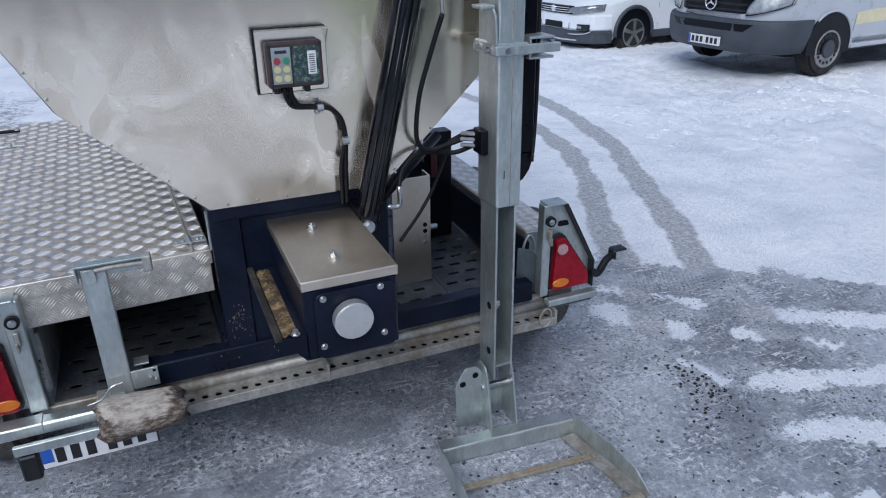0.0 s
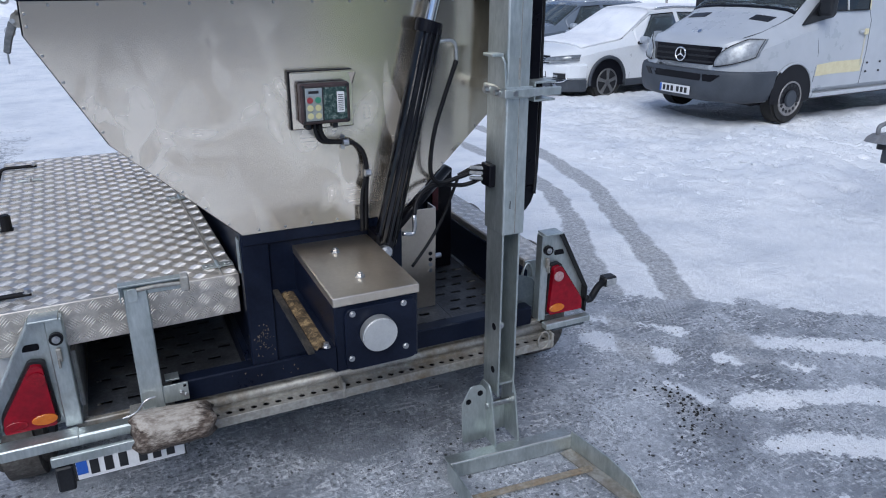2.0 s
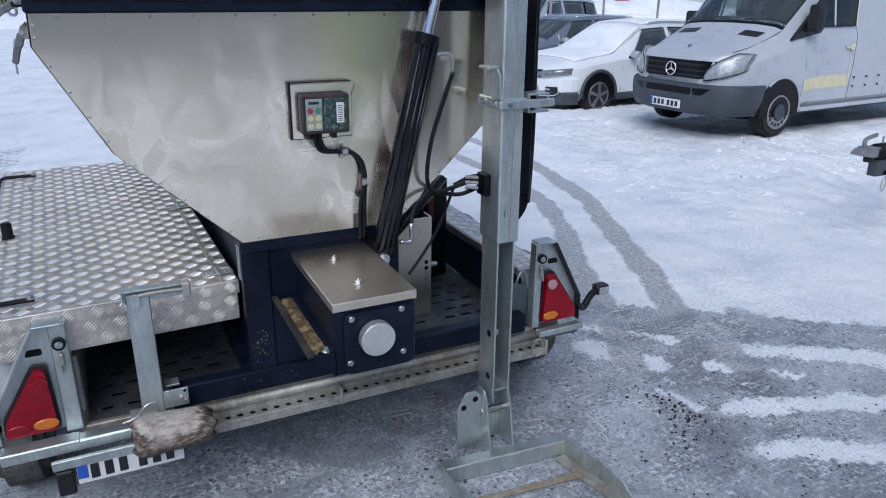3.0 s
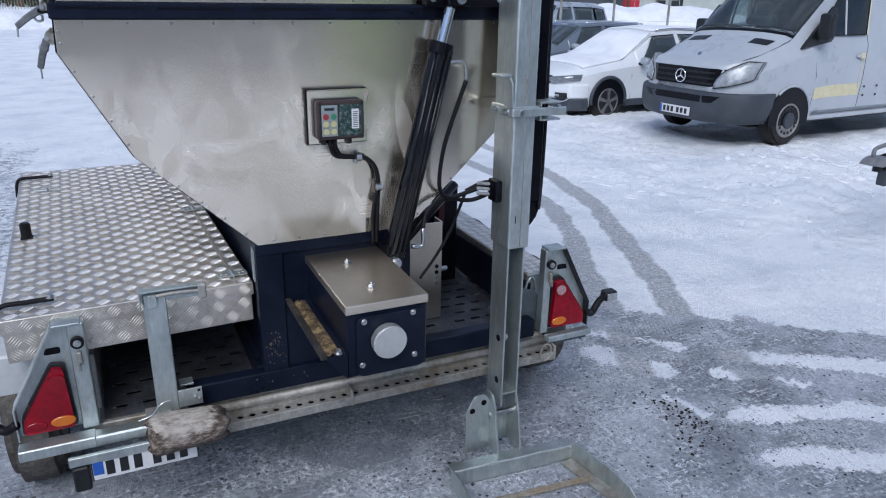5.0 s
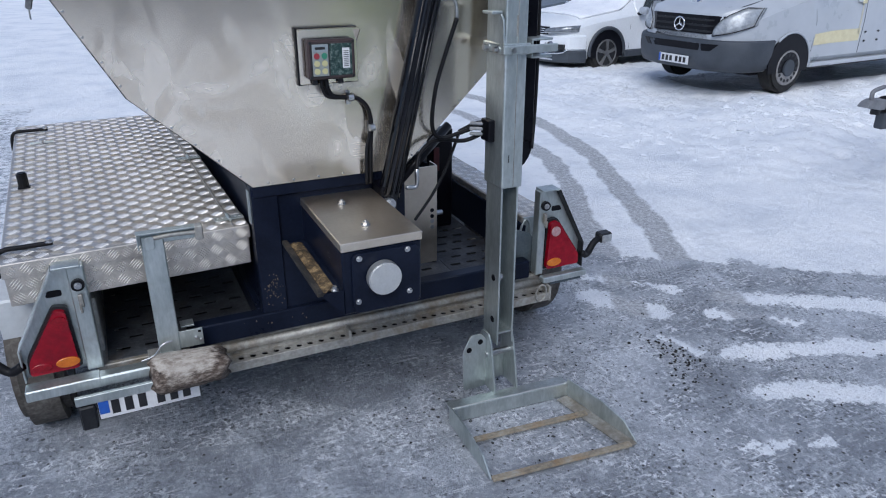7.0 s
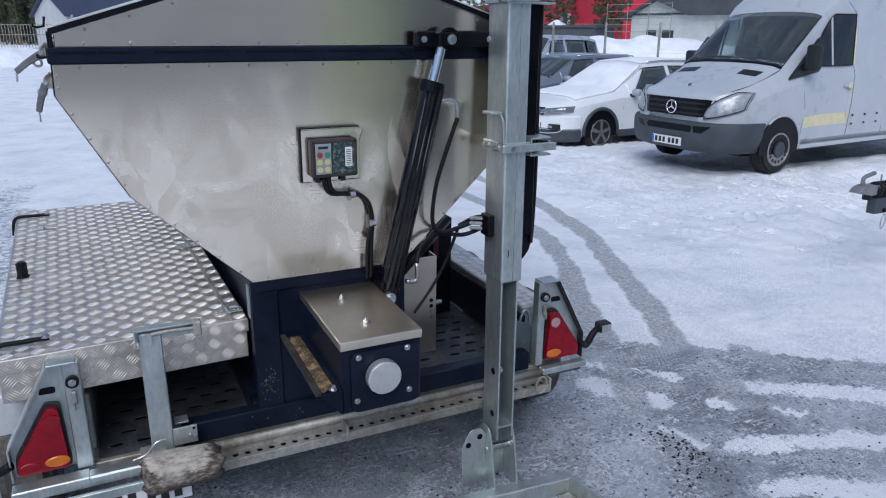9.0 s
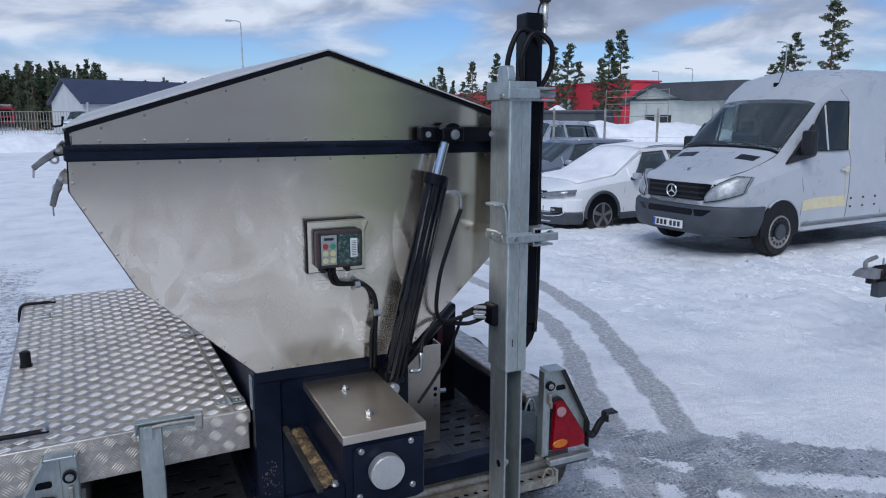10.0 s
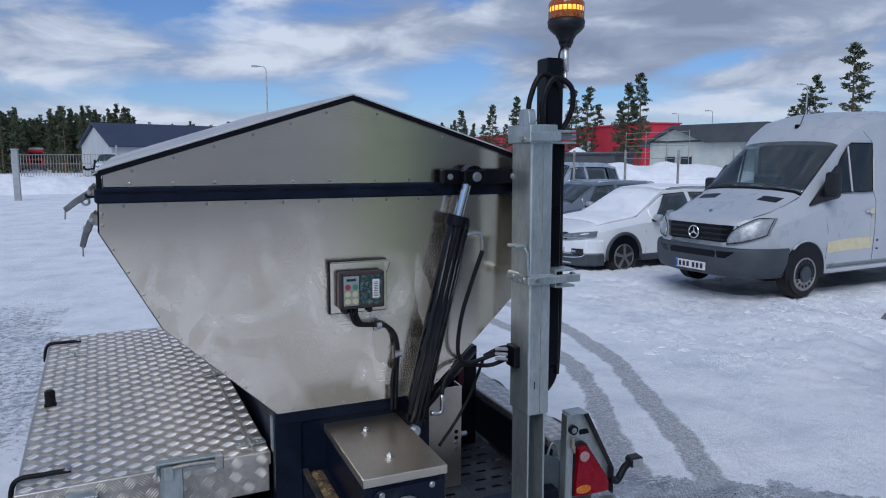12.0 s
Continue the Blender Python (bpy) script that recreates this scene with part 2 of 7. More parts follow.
ZINC = stuff("zinc_bolt", [(0.42, 0.43, 0.44), (0.60, 0.60, 0.60)], 0.32, 1.0, 30, 120, 0.02, 0.08)
CAP = stuff("turned_steel_cap", [(0.62, 0.62, 0.60), (0.72, 0.72, 0.70)], 0.4, 0.8, 20, 140, 0.02, 0.08)
CHROME = stuff("chrome_rod", [(0.7, 0.7, 0.7), (0.8, 0.8, 0.8)], 0.1, 1.0, 20, 100, 0.0, 0.04)
FLOOR = stuff("grimy_steel_floor", [(0.045, 0.048, 0.055), (0.085, 0.091, 0.102), (0.145, 0.153, 0.168)], 0.5, 0.6, 9, 70, 0.06, 0.14, dirt=(0.11, 0.085, 0.06), dirt_at=(0.55, 0.78))
RUST = stuff("rusty_galvanised_bar", [(0.22, 0.19, 0.15), (0.36, 0.31, 0.23), (0.44, 0.41, 0.36)], 0.65, 0.3, 14, 80, 0.08, 0.1, dirt=(0.30, 0.19, 0.09), dirt_at=(0.50, 0.72))
SAND = stuff("spilt_sand", [(0.020, 0.016, 0.011), (0.09, 0.06, 0.03), (0.36, 0.25, 0.12)], 0.9, 0.0, 22, 160, 0.4, 0.05)
RED_LENS = stuff("red_lens", [(0.16, 0.001, 0.008), (0.30, 0.003, 0.015)], 0.20, 0.0, 9, 50, 0.06, 0.06, spec=0.25, coat=0.35)
RED_BRIGHT = stuff("ribbed_red_lens", [(0.17, 0.002, 0.008), (0.30, 0.004, 0.014)], 0.18, 0.0, 40, 160, 0.15, 0.06)
ORANGE_LENS = stuff("orange_lens", [(0.50, 0.12, 0.006), (0.66, 0.19, 0.012)], 0.2, 0.0, 20, 90, 0.08, 0.05, coat=0.5)
CLEAR_LENS = stuff("pale_pink_lens", [(0.30, 0.14, 0.15), (0.46, 0.30, 0.31)], 0.22, 0.0, 30, 90, 0.08, 0.05, coat=0.3)


def birch():
    """Peeled pale wood, torn red-brown bark at both ends; the shaded lower half is painted dark."""
    m = bpy.data.materials.new("birch_bark")
    m.use_nodes = True
    nt = m.node_tree
    b = nt.nodes["Principled BSDF"]
    tc = node(nt, "ShaderNodeTexCoord")
    sep = node(nt, "ShaderNodeSeparateXYZ")
    nt.links.new(tc.outputs["Object"], sep.inputs[0])
    mp = node(nt, "ShaderNodeMapping")
    mp.inputs["Scale"].default_value = (.45, 1, 1)
    nt.links.new(tc.outputs["Object"], mp.inputs[0])
    torn = node(nt, "ShaderNodeTexNoise", Scale=22.0, Detail=9.0, Roughness=0.75, Distortion=0.8)
    fibre = node(nt, "ShaderNodeTexNoise", Scale=70.0, Detail=5.0, Roughness=0.7)
    for n in (torn, fibre):
        nt.links.new(mp.outputs[0], n.inputs["Vector"])
    def mth(op, a, c):
        x = node(nt, "ShaderNodeMath")
        x.operation = op
        for k, v in ((0, a), (1, c)):
            if isinstance(v, (int, float)):
                x.inputs[k].default_value = v
            else:
                nt.links.new(v, x.inputs[k])
        return x.outputs[0]
    # shade of the underside, put into the colour by height
    low_ = mth("MULTIPLY", mth("SUBTRACT", .108, sep.outputs[2]), 4.2)
    ends = mth("MULTIPLY", mth("MAXIMUM", mth("SUBTRACT", mth("ABSOLUTE", mth("ADD", sep.outputs[0], .005), 0), .078), 0), 5.5)
    f = mth("ADD", torn.outputs[0], mth("ADD", low_, ends))
    mask = ramp(nt, [(.40, (0, 0, 0)), (.51, (1, 1, 1))])
    nt.links.new(f, mask.inputs[0])
    pale = ramp(nt, [(.35, (.24, .20, .165)), (.6, (.50, .455, .395))])
    dark = ramp(nt, [(.36, (.030, .022, .017)), (.50, (.115, .085, .066)), (.66, (.32, .275, .23))])
    for r in (pale, dark):
        nt.links.new(fibre.outputs[0], r.inputs[0])
    mx = node(nt, "ShaderNodeMixRGB")
    for k, o in enumerate((mask, pale, dark)):
        nt.links.new(o.outputs[0], mx.inputs[k])
    nt.links.new(mx.outputs[0], b.inputs["Base Color"])
    b.inputs["Roughness"].default_value = .85
    bp = node(nt, "ShaderNodeBump", Strength=.8, Distance=.01)
    nt.links.new(torn.outputs[0], bp.inputs["Height"])
    nt.links.new(bp.outputs[0], b.inputs["Normal"])
    return m


BARK = birch()
PLATE_WHITE = stuff("plate_white", [(0.62, 0.62, 0.62), (0.74, 0.74, 0.74)], 0.35, 0.0, 10, 80, 0.02, 0.06, dirt=(0.4, 0.38, 0.35))
PLATE_BLUE = stuff("plate_blue", [(0.02, 0.08, 0.36), (0.03, 0.11, 0.45)], 0.35, 0.0, 10, 80, 0.02)
INK = stuff("plate_black", [(0.01, 0.01, 0.012), (0.02, 0.02, 0.022)], 0.4, 0.0, 20, 80, 0.0)
VAN_WHITE = stuff("van_white_paint", [(0.40, 0.424, 0.455), (0.46, 0.484, 0.515)], 0.28, 0.0, 1.2, 6, 0.0, 0.04, coat=0.4)
CAR_WHITE = stuff("car_white_paint", [(0.68, 0.70, 0.72), (0.76, 0.78, 0.80)], 0.22, 0.0, 1.5, 30, 0.004, 0.05, dirt=(0.50, 0.50, 0.50), dirt_at=(0.62, 0.95), coat=0.5)
CAR_DARK = stuff("car_grey_blue_paint", [(0.15, 0.18, 0.215), (0.19, 0.22, 0.26)], 0.25, 0.3, 1.5, 30, 0.004, 0.05, coat=0.5)
CAR_SILVER = stuff("car_silver_paint", [(0.40, 0.43, 0.47), (0.48, 0.51, 0.55)], 0.28, 0.4, 1.5, 30, 0.004, 0.05, coat=0.5)
GREY_PLASTIC = stuff("grey_bumper_plastic", [(0.036, 0.043, 0.054), (0.056, 0.065, 0.079)], 0.55, 0.0, 4, 90, 0.04, 0.08, dirt=(0.11, 0.11, 0.11), dirt_at=(0.60, 0.95))
GLASS = glassy("dark_car_glass", (0.23, 0.28, 0.29), 0.02, 0.85)
SCREEN_GLASS = glassy("clear_screen_glass", (0.60, 0.68, 0.68), 0.01, 0.96)
LAMP_GLASS = stuff("headlamp_glass", [(0.24, 0.255, 0.27), (0.46, 0.48, 0.50)], 0.34, 0.3, 14, 40, 0.10, 0.05, coat=0.25)
LAMP_DARK = stuff("dark_headlamp", [(0.10, 0.11, 0.12), (0.30, 0.32, 0.34)], 0.10, 0.4, 20, 50, 0.06, 0.05, coat=0.8)
CAST_GREY = stuff("light_grey_casting", [(0.16, 0.165, 0.175), (0.26, 0.265, 0.28)], 0.5, 0.2, 10, 60, 0.05)
RIM = stuff("wheel_rim", [(0.15, 0.15, 0.15), (0.27, 0.265, 0.26)], 0.4, 0.7, 10, 60, 0.03, 0.1)
TAPE_WORN = stuff("faded_masking_tape", [(0.50, 0.47, 0.37), (0.58, 0.56, 0.46)], 0.7, 0.0, 12, 60, 0.05)
WORN_TYRE = stuff("weathered_tyre_rubber", [(0.012, 0.012, 0.012), (0.028, 0.027, 0.026)], 0.7, 0.0, 14, 90, 0.08, 0.1, spec=0.3)
STEEL_RIM = stuff("weathered_steel_rim", [(0.20, 0.19, 0.185), (0.34, 0.33, 0.32)], 0.5, 0.4, 10, 60, 0.05, 0.1)
TAPE = stuff("yellow_masking_tape", [(0.62, 0.55, 0.34), (0.72, 0.66, 0.44)], 0.7, 0.0, 12, 60, 0.05)
SNOW = stuff("snow", [(0.70, 0.72, 0.76), (0.80, 0.81, 0.84), (0.86, 0.87, 0.88)], 0.75, 0.0, 3, 40, 0.35, 0.1)
PALE = stuff("pale_grey_sheet", [(0.50, 0.52, 0.53), (0.62, 0.64, 0.65)], 0.55, 0.2, 4, 40, 0.03)
AMBER = stuff("amber_plastic", [(0.24, 0.05, 0.003), (0.38, 0.09, 0.005)], 0.18, 0.0, 20, 90, 0.02, 0.05, coat=0.5)
BEACON = glow("lit_amber_lens", (1.0, 0.42, 0.04), 1.8)


# ---- mesh helpers ----
def thing(name, at, label, category, group="", kind=""):
    ob = new(name)
    ob.empty_display_size = 0.1
    ob.matrix_basis = pose(*at)
    return tagged(ob, label, category, group, kind)


def mesh_of(bm, name, material, smooth=False):
    me = bpy.data.meshes.new(name)
    bm.normal_update()
    bm.to_mesh(me)
    bm.free()
    for m in (material if isinstance(material, (list, tuple)) else [material]):
        me.materials.append(m)
    if smooth:
        me.polygons.foreach_set("use_smooth", [True] * len(me.polygons))
    return me


def part(name, bm, material, parent, label="", smooth=False, local=False, kind=""):
    """One mesh object under a thing or a part; bm is in world metres, or, with local, in the thing's own."""
    if not local:
        root = parent
        while root.parent:
            root = root.parent
        bm.transform(root.matrix_basis.inverted())
    ob = new(name, mesh_of(bm, name, material, smooth))
    ob.parent = parent
    if label:
        ob["label"] = label
    if kind:
        ob["kind"] = kind
    return ob


def B():
    return bmesh.new()


def merge(bm, other):
    me = bpy.data.meshes.new("tmp")
    other.to_mesh(me)
    other.free()
    bm.from_mesh(me)
    bpy.data.meshes.remove(me)
    return bm


def box(x0, x1, y0, y1, z0, z1, bevel=0.0, bm=None, turn=None, seg=1):
    b = bmesh.new()
    bmesh.ops.create_cube(b, size=1)
    bmesh.ops.scale(b, vec=(x1 - x0, y1 - y0, z1 - z0), verts=b.verts)
    if bevel:
        bmesh.ops.bevel(b, geom=b.edges[:], offset=bevel, segments=seg, affect="EDGES", profile=0.5)
    m = Matrix.Translation(((x0 + x1) / 2, (y0 + y1) / 2, (z0 + z1) / 2))
    b.transform(m @ turn if turn else m)
    return merge(bm, b) if bm else b


def rod(p0, p1, r, seg=14, bm=None, r2=None, bevel=0.0):
    p0, p1 = Vector(p0), Vector(p1)
    b = bmesh.new()
    bmesh.ops.create_cone(b, cap_ends=True, segments=seg, radius1=r, radius2=r if r2 is None else r2, depth=(p1 - p0).length)
    if bevel:
        rim = [e for e in b.edges if len([f for f in e.link_faces if len(f.verts) > 4]) == 1]
        bmesh.ops.bevel(b, geom=rim, offset=bevel, segments=2, affect="EDGES")
    b.transform(Matrix.Translation((p0 + p1) / 2) @ (p1 - p0).to_track_quat("Z", "Y").to_matrix().to_4x4())
    return merge(bm, b) if bm else b


def prism(poly, axis, a, b_, bevel=0.0, bm=None):
    """A polygon in the plane across the axis, drawn out from a to b_."""
    b = bmesh.new()
    def at(u, v, w):
        return {"x": (w, u, v), "y": (u, w, v), "z": (u, v, w)}[axis]
    f = b.faces.new([b.verts.new(at(u, v, a)) for u, v in poly])
    r = bmesh.ops.extrude_face_region(b, geom=[f])
    off = Vector(at(0, 0, b_)) - Vector(at(0, 0, a))
    bmesh.ops.translate(b, vec=off, verts=[v for v in r["geom"] if isinstance(v, bmesh.types.BMVert)])
    bmesh.ops.recalc_face_normals(b, faces=b.faces[:])
    if bevel:
        bmesh.ops.bevel(b, geom=b.edges[:], offset=bevel, segments=1, affect="EDGES")
    return merge(bm, b) if bm else b


def smooth_points(pts, n=8):
    pts = [Vector(p) for p in pts]
    ext = [pts[0] * 2 - pts[1]] + pts + [pts[-1] * 2 - pts[-2]]
    out = []
    for i in range(1, len(ext) - 2):
        a, b, c, d = ext[i - 1:i + 3]
        for k in range(n):
            t = k / n
            out.append(0.5 * ((2 * b) + (c - a) * t + (2 * a - 5 * b + 4 * c - d) * t * t + (3 * b - a - 3 * c + d) * t ** 3))
    out.append(pts[-1])
    return out


def hose(pts, r, seg=8, n=8, bm=None, curve=True):
    """A round tube along a smooth line through the points."""
    b = bm or bmesh.new()
    line = smooth_points(pts, n) if curve else [Vector(p) for p in pts]
    rings, up = [], Vector((0.13, 0.31, 0.94))
    for i, p in enumerate(line):
        d = (line[min(i + 1, len(line) - 1)] - line[max(i - 1, 0)]).normalized()
        s = d.cross(up).normalized()
        u = s.cross(d)
        rings.append([b.verts.new(p + r * (math.cos(2 * math.pi * k / seg) * s + math.sin(2 * math.pi * k / seg) * u)) for k in range(seg)])
    for q, w in zip(rings, rings[1:]):
        for k in range(seg):
            b.faces.new((q[k], q[(k + 1) % seg], w[(k + 1) % seg], w[k]))
    b.faces.new(rings[0][::-1])
    b.faces.new(rings[-1])
    return b


def bolt(p, axis, r=0.011, h=0.009, bm=None):
    """A washer and a hexagonal head."""
    p, a = Vector(p), Vector(axis).normalized()
    b = rod(p, p + a * 0.003, r * 1.45, 14)
    rod(p + a * 0.003, p + a * (0.003 + h), r, 6, b)
    return merge(bm, b) if bm else b


def perforated(x0, x1, y0, y1, z, thick, nx, ny, hx, hy, stagger=True, margin=0.03):
    """A plate lying level, with rows of through slots hx by hy."""
    b = bmesh.new()
    ys = [y0]
    pitch = (y1 - y0 - 2 * margin) / ny
    px = (x1 - x0 - 2 * margin) / nx
    def quad(a, c, d, e):
        b.faces.new([b.verts.new(v) for v in ((a, d, z), (c, d, z), (c, e, z), (a, e, z))])
    quad(x0, x1, y0, y0 + margin)
    quad(x0, x1, y1 - margin, y1)
    for j in range(ny):
        r0 = y0 + margin + j * pitch
        h0 = r0 + (pitch - hy) / 2
        quad(x0, x1, r0, h0)
        quad(x0, x1, h0 + hy, r0 + pitch)
        cur = x0
        for i in range(nx):
            c = x0 + margin + (i + 0.5 + (0.25 if stagger and j % 2 else -0.25 if stagger else 0)) * px
            quad(cur, c - hx / 2, h0, h0 + hy)
            cur = c + hx / 2
        quad(cur, x1, h0, h0 + hy)
    r = bmesh.ops.extrude_face_region(b, geom=b.faces[:])
    bmesh.ops.translate(b, vec=(0, 0, -thick), verts=[v for v in r["geom"] if isinstance(v, bmesh.types.BMVert)])
    return b


def round_holed(x0, x1, y0, y1, z, thick, n, r, seg=16):
    """A level strip with one row of round through holes."""
    b = bmesh.new()
    px, cy = (x1 - x0) / n, (y0 + y1) / 2
    for i in range(n):
        cx, hw, hh = x0 + (i + .5) * px, px / 2, (y1 - y0) / 2
        hole, rim = [], []
        for k in range(seg):
            a = 2 * math.pi * (k + .5) / seg
            c, q = math.cos(a), math.sin(a)
            m = 1 / max(abs(c), abs(q))
            hole.append(b.verts.new((cx + r * c, cy + r * q, z)))
            rim.append(b.verts.new((cx + hw * c * m, cy + hh * q * m, z)))
        for k in range(seg):
            j = (k + 1) % seg
            if (k + 1) % (seg // 4) == seg // 8:
                a = 2 * math.pi * (k + 1) / seg
                corner = b.verts.new((cx + hw * (1 if math.cos(a) > 0 else -1), cy + hh * (1 if math.sin(a) > 0 else -1), z))
                b.faces.new((hole[k], rim[k], corner, rim[j], hole[j]))
            else:
                b.faces.new((hole[k], rim[k], rim[j], hole[j]))
    q = bmesh.ops.extrude_face_region(b, geom=b.faces[:])
    bmesh.ops.translate(b, vec=(0, 0, -thick), verts=[v for v in q["geom"] if isinstance(v, bmesh.types.BMVert)])
    bmesh.ops.recalc_face_normals(b, faces=b.faces[:])
    return b


def tread(u0, u1, v0, v1, place, cell=0.0475, w=0.0068, height=0.0025):
    """Raised bars in alternating groups of four on a sheet; place(u, v, h) gives the point h above the sheet."""
    b = bmesh.new()
    nu, nv = max(1, round((u1 - u0) / cell)), max(1, round((v1 - v0) / cell))
    su, sv = (u1 - u0) / nu, (v1 - v0) / nv
    for i in range(nu):
        for j in range(nv):
            cu, cv = u0 + (i + 0.5) * su, v0 + (j + 0.5) * sv
            s = 1 if (i + j) % 2 else -1
            d = Vector((0.7071, 0.7071 * s))
            n = Vector((-d.y, d.x))
            for k in range(5):
                o = (k - 2) * su * 0.178
                ln = su * (0.47, 0.44, 0.37)[abs(k - 2)]
                c = Vector((cu, cv)) + n * o
                e0, e1, s0, s1 = c - d * ln, c + d * ln, c - n * w / 2, c + n * w / 2
                base = [b.verts.new(place(q.x, q.y, 0.0)) for q in (e0, s0, e1, s1)]
                top = [b.verts.new(place(q.x, q.y, height)) for q in (c - d * ln * 0.6, c + d * ln * 0.6)]
                b.faces.new((base[0], base[1], top[0]))
                b.faces.new((base[1], base[2], top[1], top[0]))
                b.faces.new((base[2], base[3], top[1]))
                b.faces.new((base[3], base[0], top[0], top[1]))
    return b


# ---- ground ----
def dist_line(x, y, pts):
    """Distance to a broken line, for arrays."""
    best = np.full(x.shape, 1e9)
    for (ax, ay), (bx, by) in zip(pts, pts[1:]):
        dx, dy = bx - ax, by - ay
        t = np.clip(((x - ax) * dx + (y - ay) * dy) / (dx * dx + dy * dy), 0, 1)
        best = np.minimum(best, np.hypot(x - ax - t * dx, y - ay - t * dy))
    return best


def smoothstep(a, b, v):
    t = np.clip((v - a) / (b - a), 0, 1)
    return t * t * (3 - 2 * t)


def fbm(x, y, scale, seed=0.0, octaves=4):
    flat = [noise.fractal(Vector((a * scale + seed, b * scale - seed, seed)), 1.0, 2.0, octaves) for a, b in zip(x.ravel(), y.ravel())]
    return np.array(flat).reshape(x.shape)


def graded(lo, hi, step, far, growth=1.22):
    mid = list(np.arange(lo, hi + 1e-6, step))
    out, s, v = [], step, hi
    while v < far:
        s *= growth
        v += s
        out.append(v)
    back, s, v = [], step, lo
    while v > -far:
        s *= growth
        v -= s
        back.append(v)
    return np.array(back[::-1] + mid + out)


TRACKS = [
    [(2.30, -0.20), (2.49, 0.70), (2.72, 1.12), (3.05, 1.94), (3.58, 3.15), (3.85, 4.45), (3.95, 5.6), (3.6, 8.5), (2.6, 12.0)],
    [(1.75, 0.2), (2.10, 0.90), (2.33, 1.50), (2.73, 2.27), (3.05, 3.02), (3.25, 4.1), (3.2, 5.6), (2.8, 8.3), (1.9, 11.5)],
    [(1.60, 0.62), (2.1, 0.66), (2.75, 0.36), (3.4, -0.15), (4.6, -1.0)],
    [(1.7, 0.25), (2.2, 0.08), (2.9, -0.55), (3.6, -1.05)],
    [(1.5, -0.15), (2.0, -0.45), (2.5, -0.90), (3.0, -1.35)],
]
gx, gy = np.meshgrid(graded(-2.6, 9.4, 0.055, 620), graded(-1.9, 7.4, 0.055, 900), indexing="ij")
n_low = fbm(gx, gy, 0.35, 3.1)
n_mid = fbm(gx, gy, 1.7, 7.7)
n_fine = fbm(gx, gy, 6.0, 1.3)
# worn ice near the trailer's tail, packed snow beyond
edge = gy - (0.96 - 0.75 * np.clip(gx - 2.02, -1.35, 4)) + 0.13 * n_mid + 0.12 * n_fine
bare = 1 - smoothstep(-0.12, 0.22, edge)
patch = smoothstep(0.10, 0.24, fbm(gx * 0.55 + 4, gy * 1.5, 1.5, 12.0) * 0.75 + 0.16 * n_fine) * smoothstep(2.6, 3.3, gx + 0.35 * gy)
bare = bare * (1 - 0.95 * patch)
bare = bare * (1 - smoothstep(2.0, 3.0, -gy + 0.5 * n_low))
packed, tyre = np.zeros_like(gx), np.zeros_like(gx)
for k, line in enumerate(TRACKS):
    d = dist_line(gx, gy, line) + 0.03 * n_fine + 0.02 * n_mid
    half_w = (0.125, 0.115, 0.10, 0.09, 0.09)[k]
    mark = 1 - smoothstep(half_w * 0.6, half_w * 1.15, d)
    if k < 2:
        packed = np.maximum(packed, mark)
    else:
        bare = np.maximum(bare, 0.85 * mark)
        tyre = np.maximum(tyre, 1 - smoothstep(half_w, half_w * 2.2, d))
LEFT_SNOW = [([(2.38, 0.11), (2.70, -0.12), (3.07, -0.37), (3.6, -0.75)], 0.105), ([(2.16, 0.0), (2.34, -0.15), (2.50, -0.31)], 0.06), ([(1.93, -0.38), (2.22, -0.48), (2.64, -0.66), (3.1, -0.90)], 0.085), ([(1.78, -0.70), (2.0, -0.80), (2.26, -0.96), (2.7, -1.25)], 0.090), ([(1.78, 0.70), (1.98, 0.53), (2.16, 0.34)], 0.075), ([(1.68, 0.44), (1.86, 0.16)], 0.13), ([(1.71, -0.11), (1.75, -0.28)], 0.06), ([(1.40, -0.98), (1.72, -1.10)], 0.05), ([(2.1, -1.25), (2.7, -1.6)], 0.1)]
for line, half_w in LEFT_SNOW:
    d = dist_line(gx, gy, line) + 0.045 * n_fine + 0.035 * n_mid
    bare = np.minimum(bare, 0.22 + 0.78 * smoothstep(half_w * 0.45, half_w * 1.6, d))
far_ice = smoothstep(0.10, 0.45, fbm(gx, gy * 0.6, 0.16, 21.0)) * smoothstep(6, 14, gy) * 0.25
bare = np.maximum(bare, np.where(gx < 1.5, far_ice, 0))
scuffed = (1 - smoothstep(0.5, 1.1, np.abs(gx + 2.0 + 0.12 * (gy - 4)) + 0.5 * n_mid)) * smoothstep(2.0, 3.4, gy) * (1 - smoothstep(7.5, 10.5, gy + n_low))
bare = np.maximum(bare, 0.46 * scuffed)
# shade under the parked van and car, put into the colour as dark ice
van_shade = smoothstep(6.75, 7.1, gx + 0.2 * n_mid) * (1 - smoothstep(12.2, 12.6, gx)) * smoothstep(4.55, 4.85, gy + 0.15 * n_mid) * (1 - smoothstep(5.9, 6.2, gy))
bare = np.maximum(bare, 0.9 * van_shade)
car_shade = smoothstep(6.5, 6.8, gx + 0.2 * n_mid) * (1 - smoothstep(10.8, 11.2, gx)) * smoothstep(7.75, 7.95, gy + 0.1 * n_mid) * (1 - smoothstep(9.2, 9.4, gy))
bare = np.maximum(bare, 0.9 * car_shade)
lumpy = smoothstep(4.2, 6.0, gx + 0.12 * gy) * (1 - smoothstep(9.5, 13, gx)) * (1 - van_shade) * (1 - car_shade)
z = 0.012 * n_low + 0.010 * n_mid * (1 - 0.6 * bare) + 0.004 * n_fine
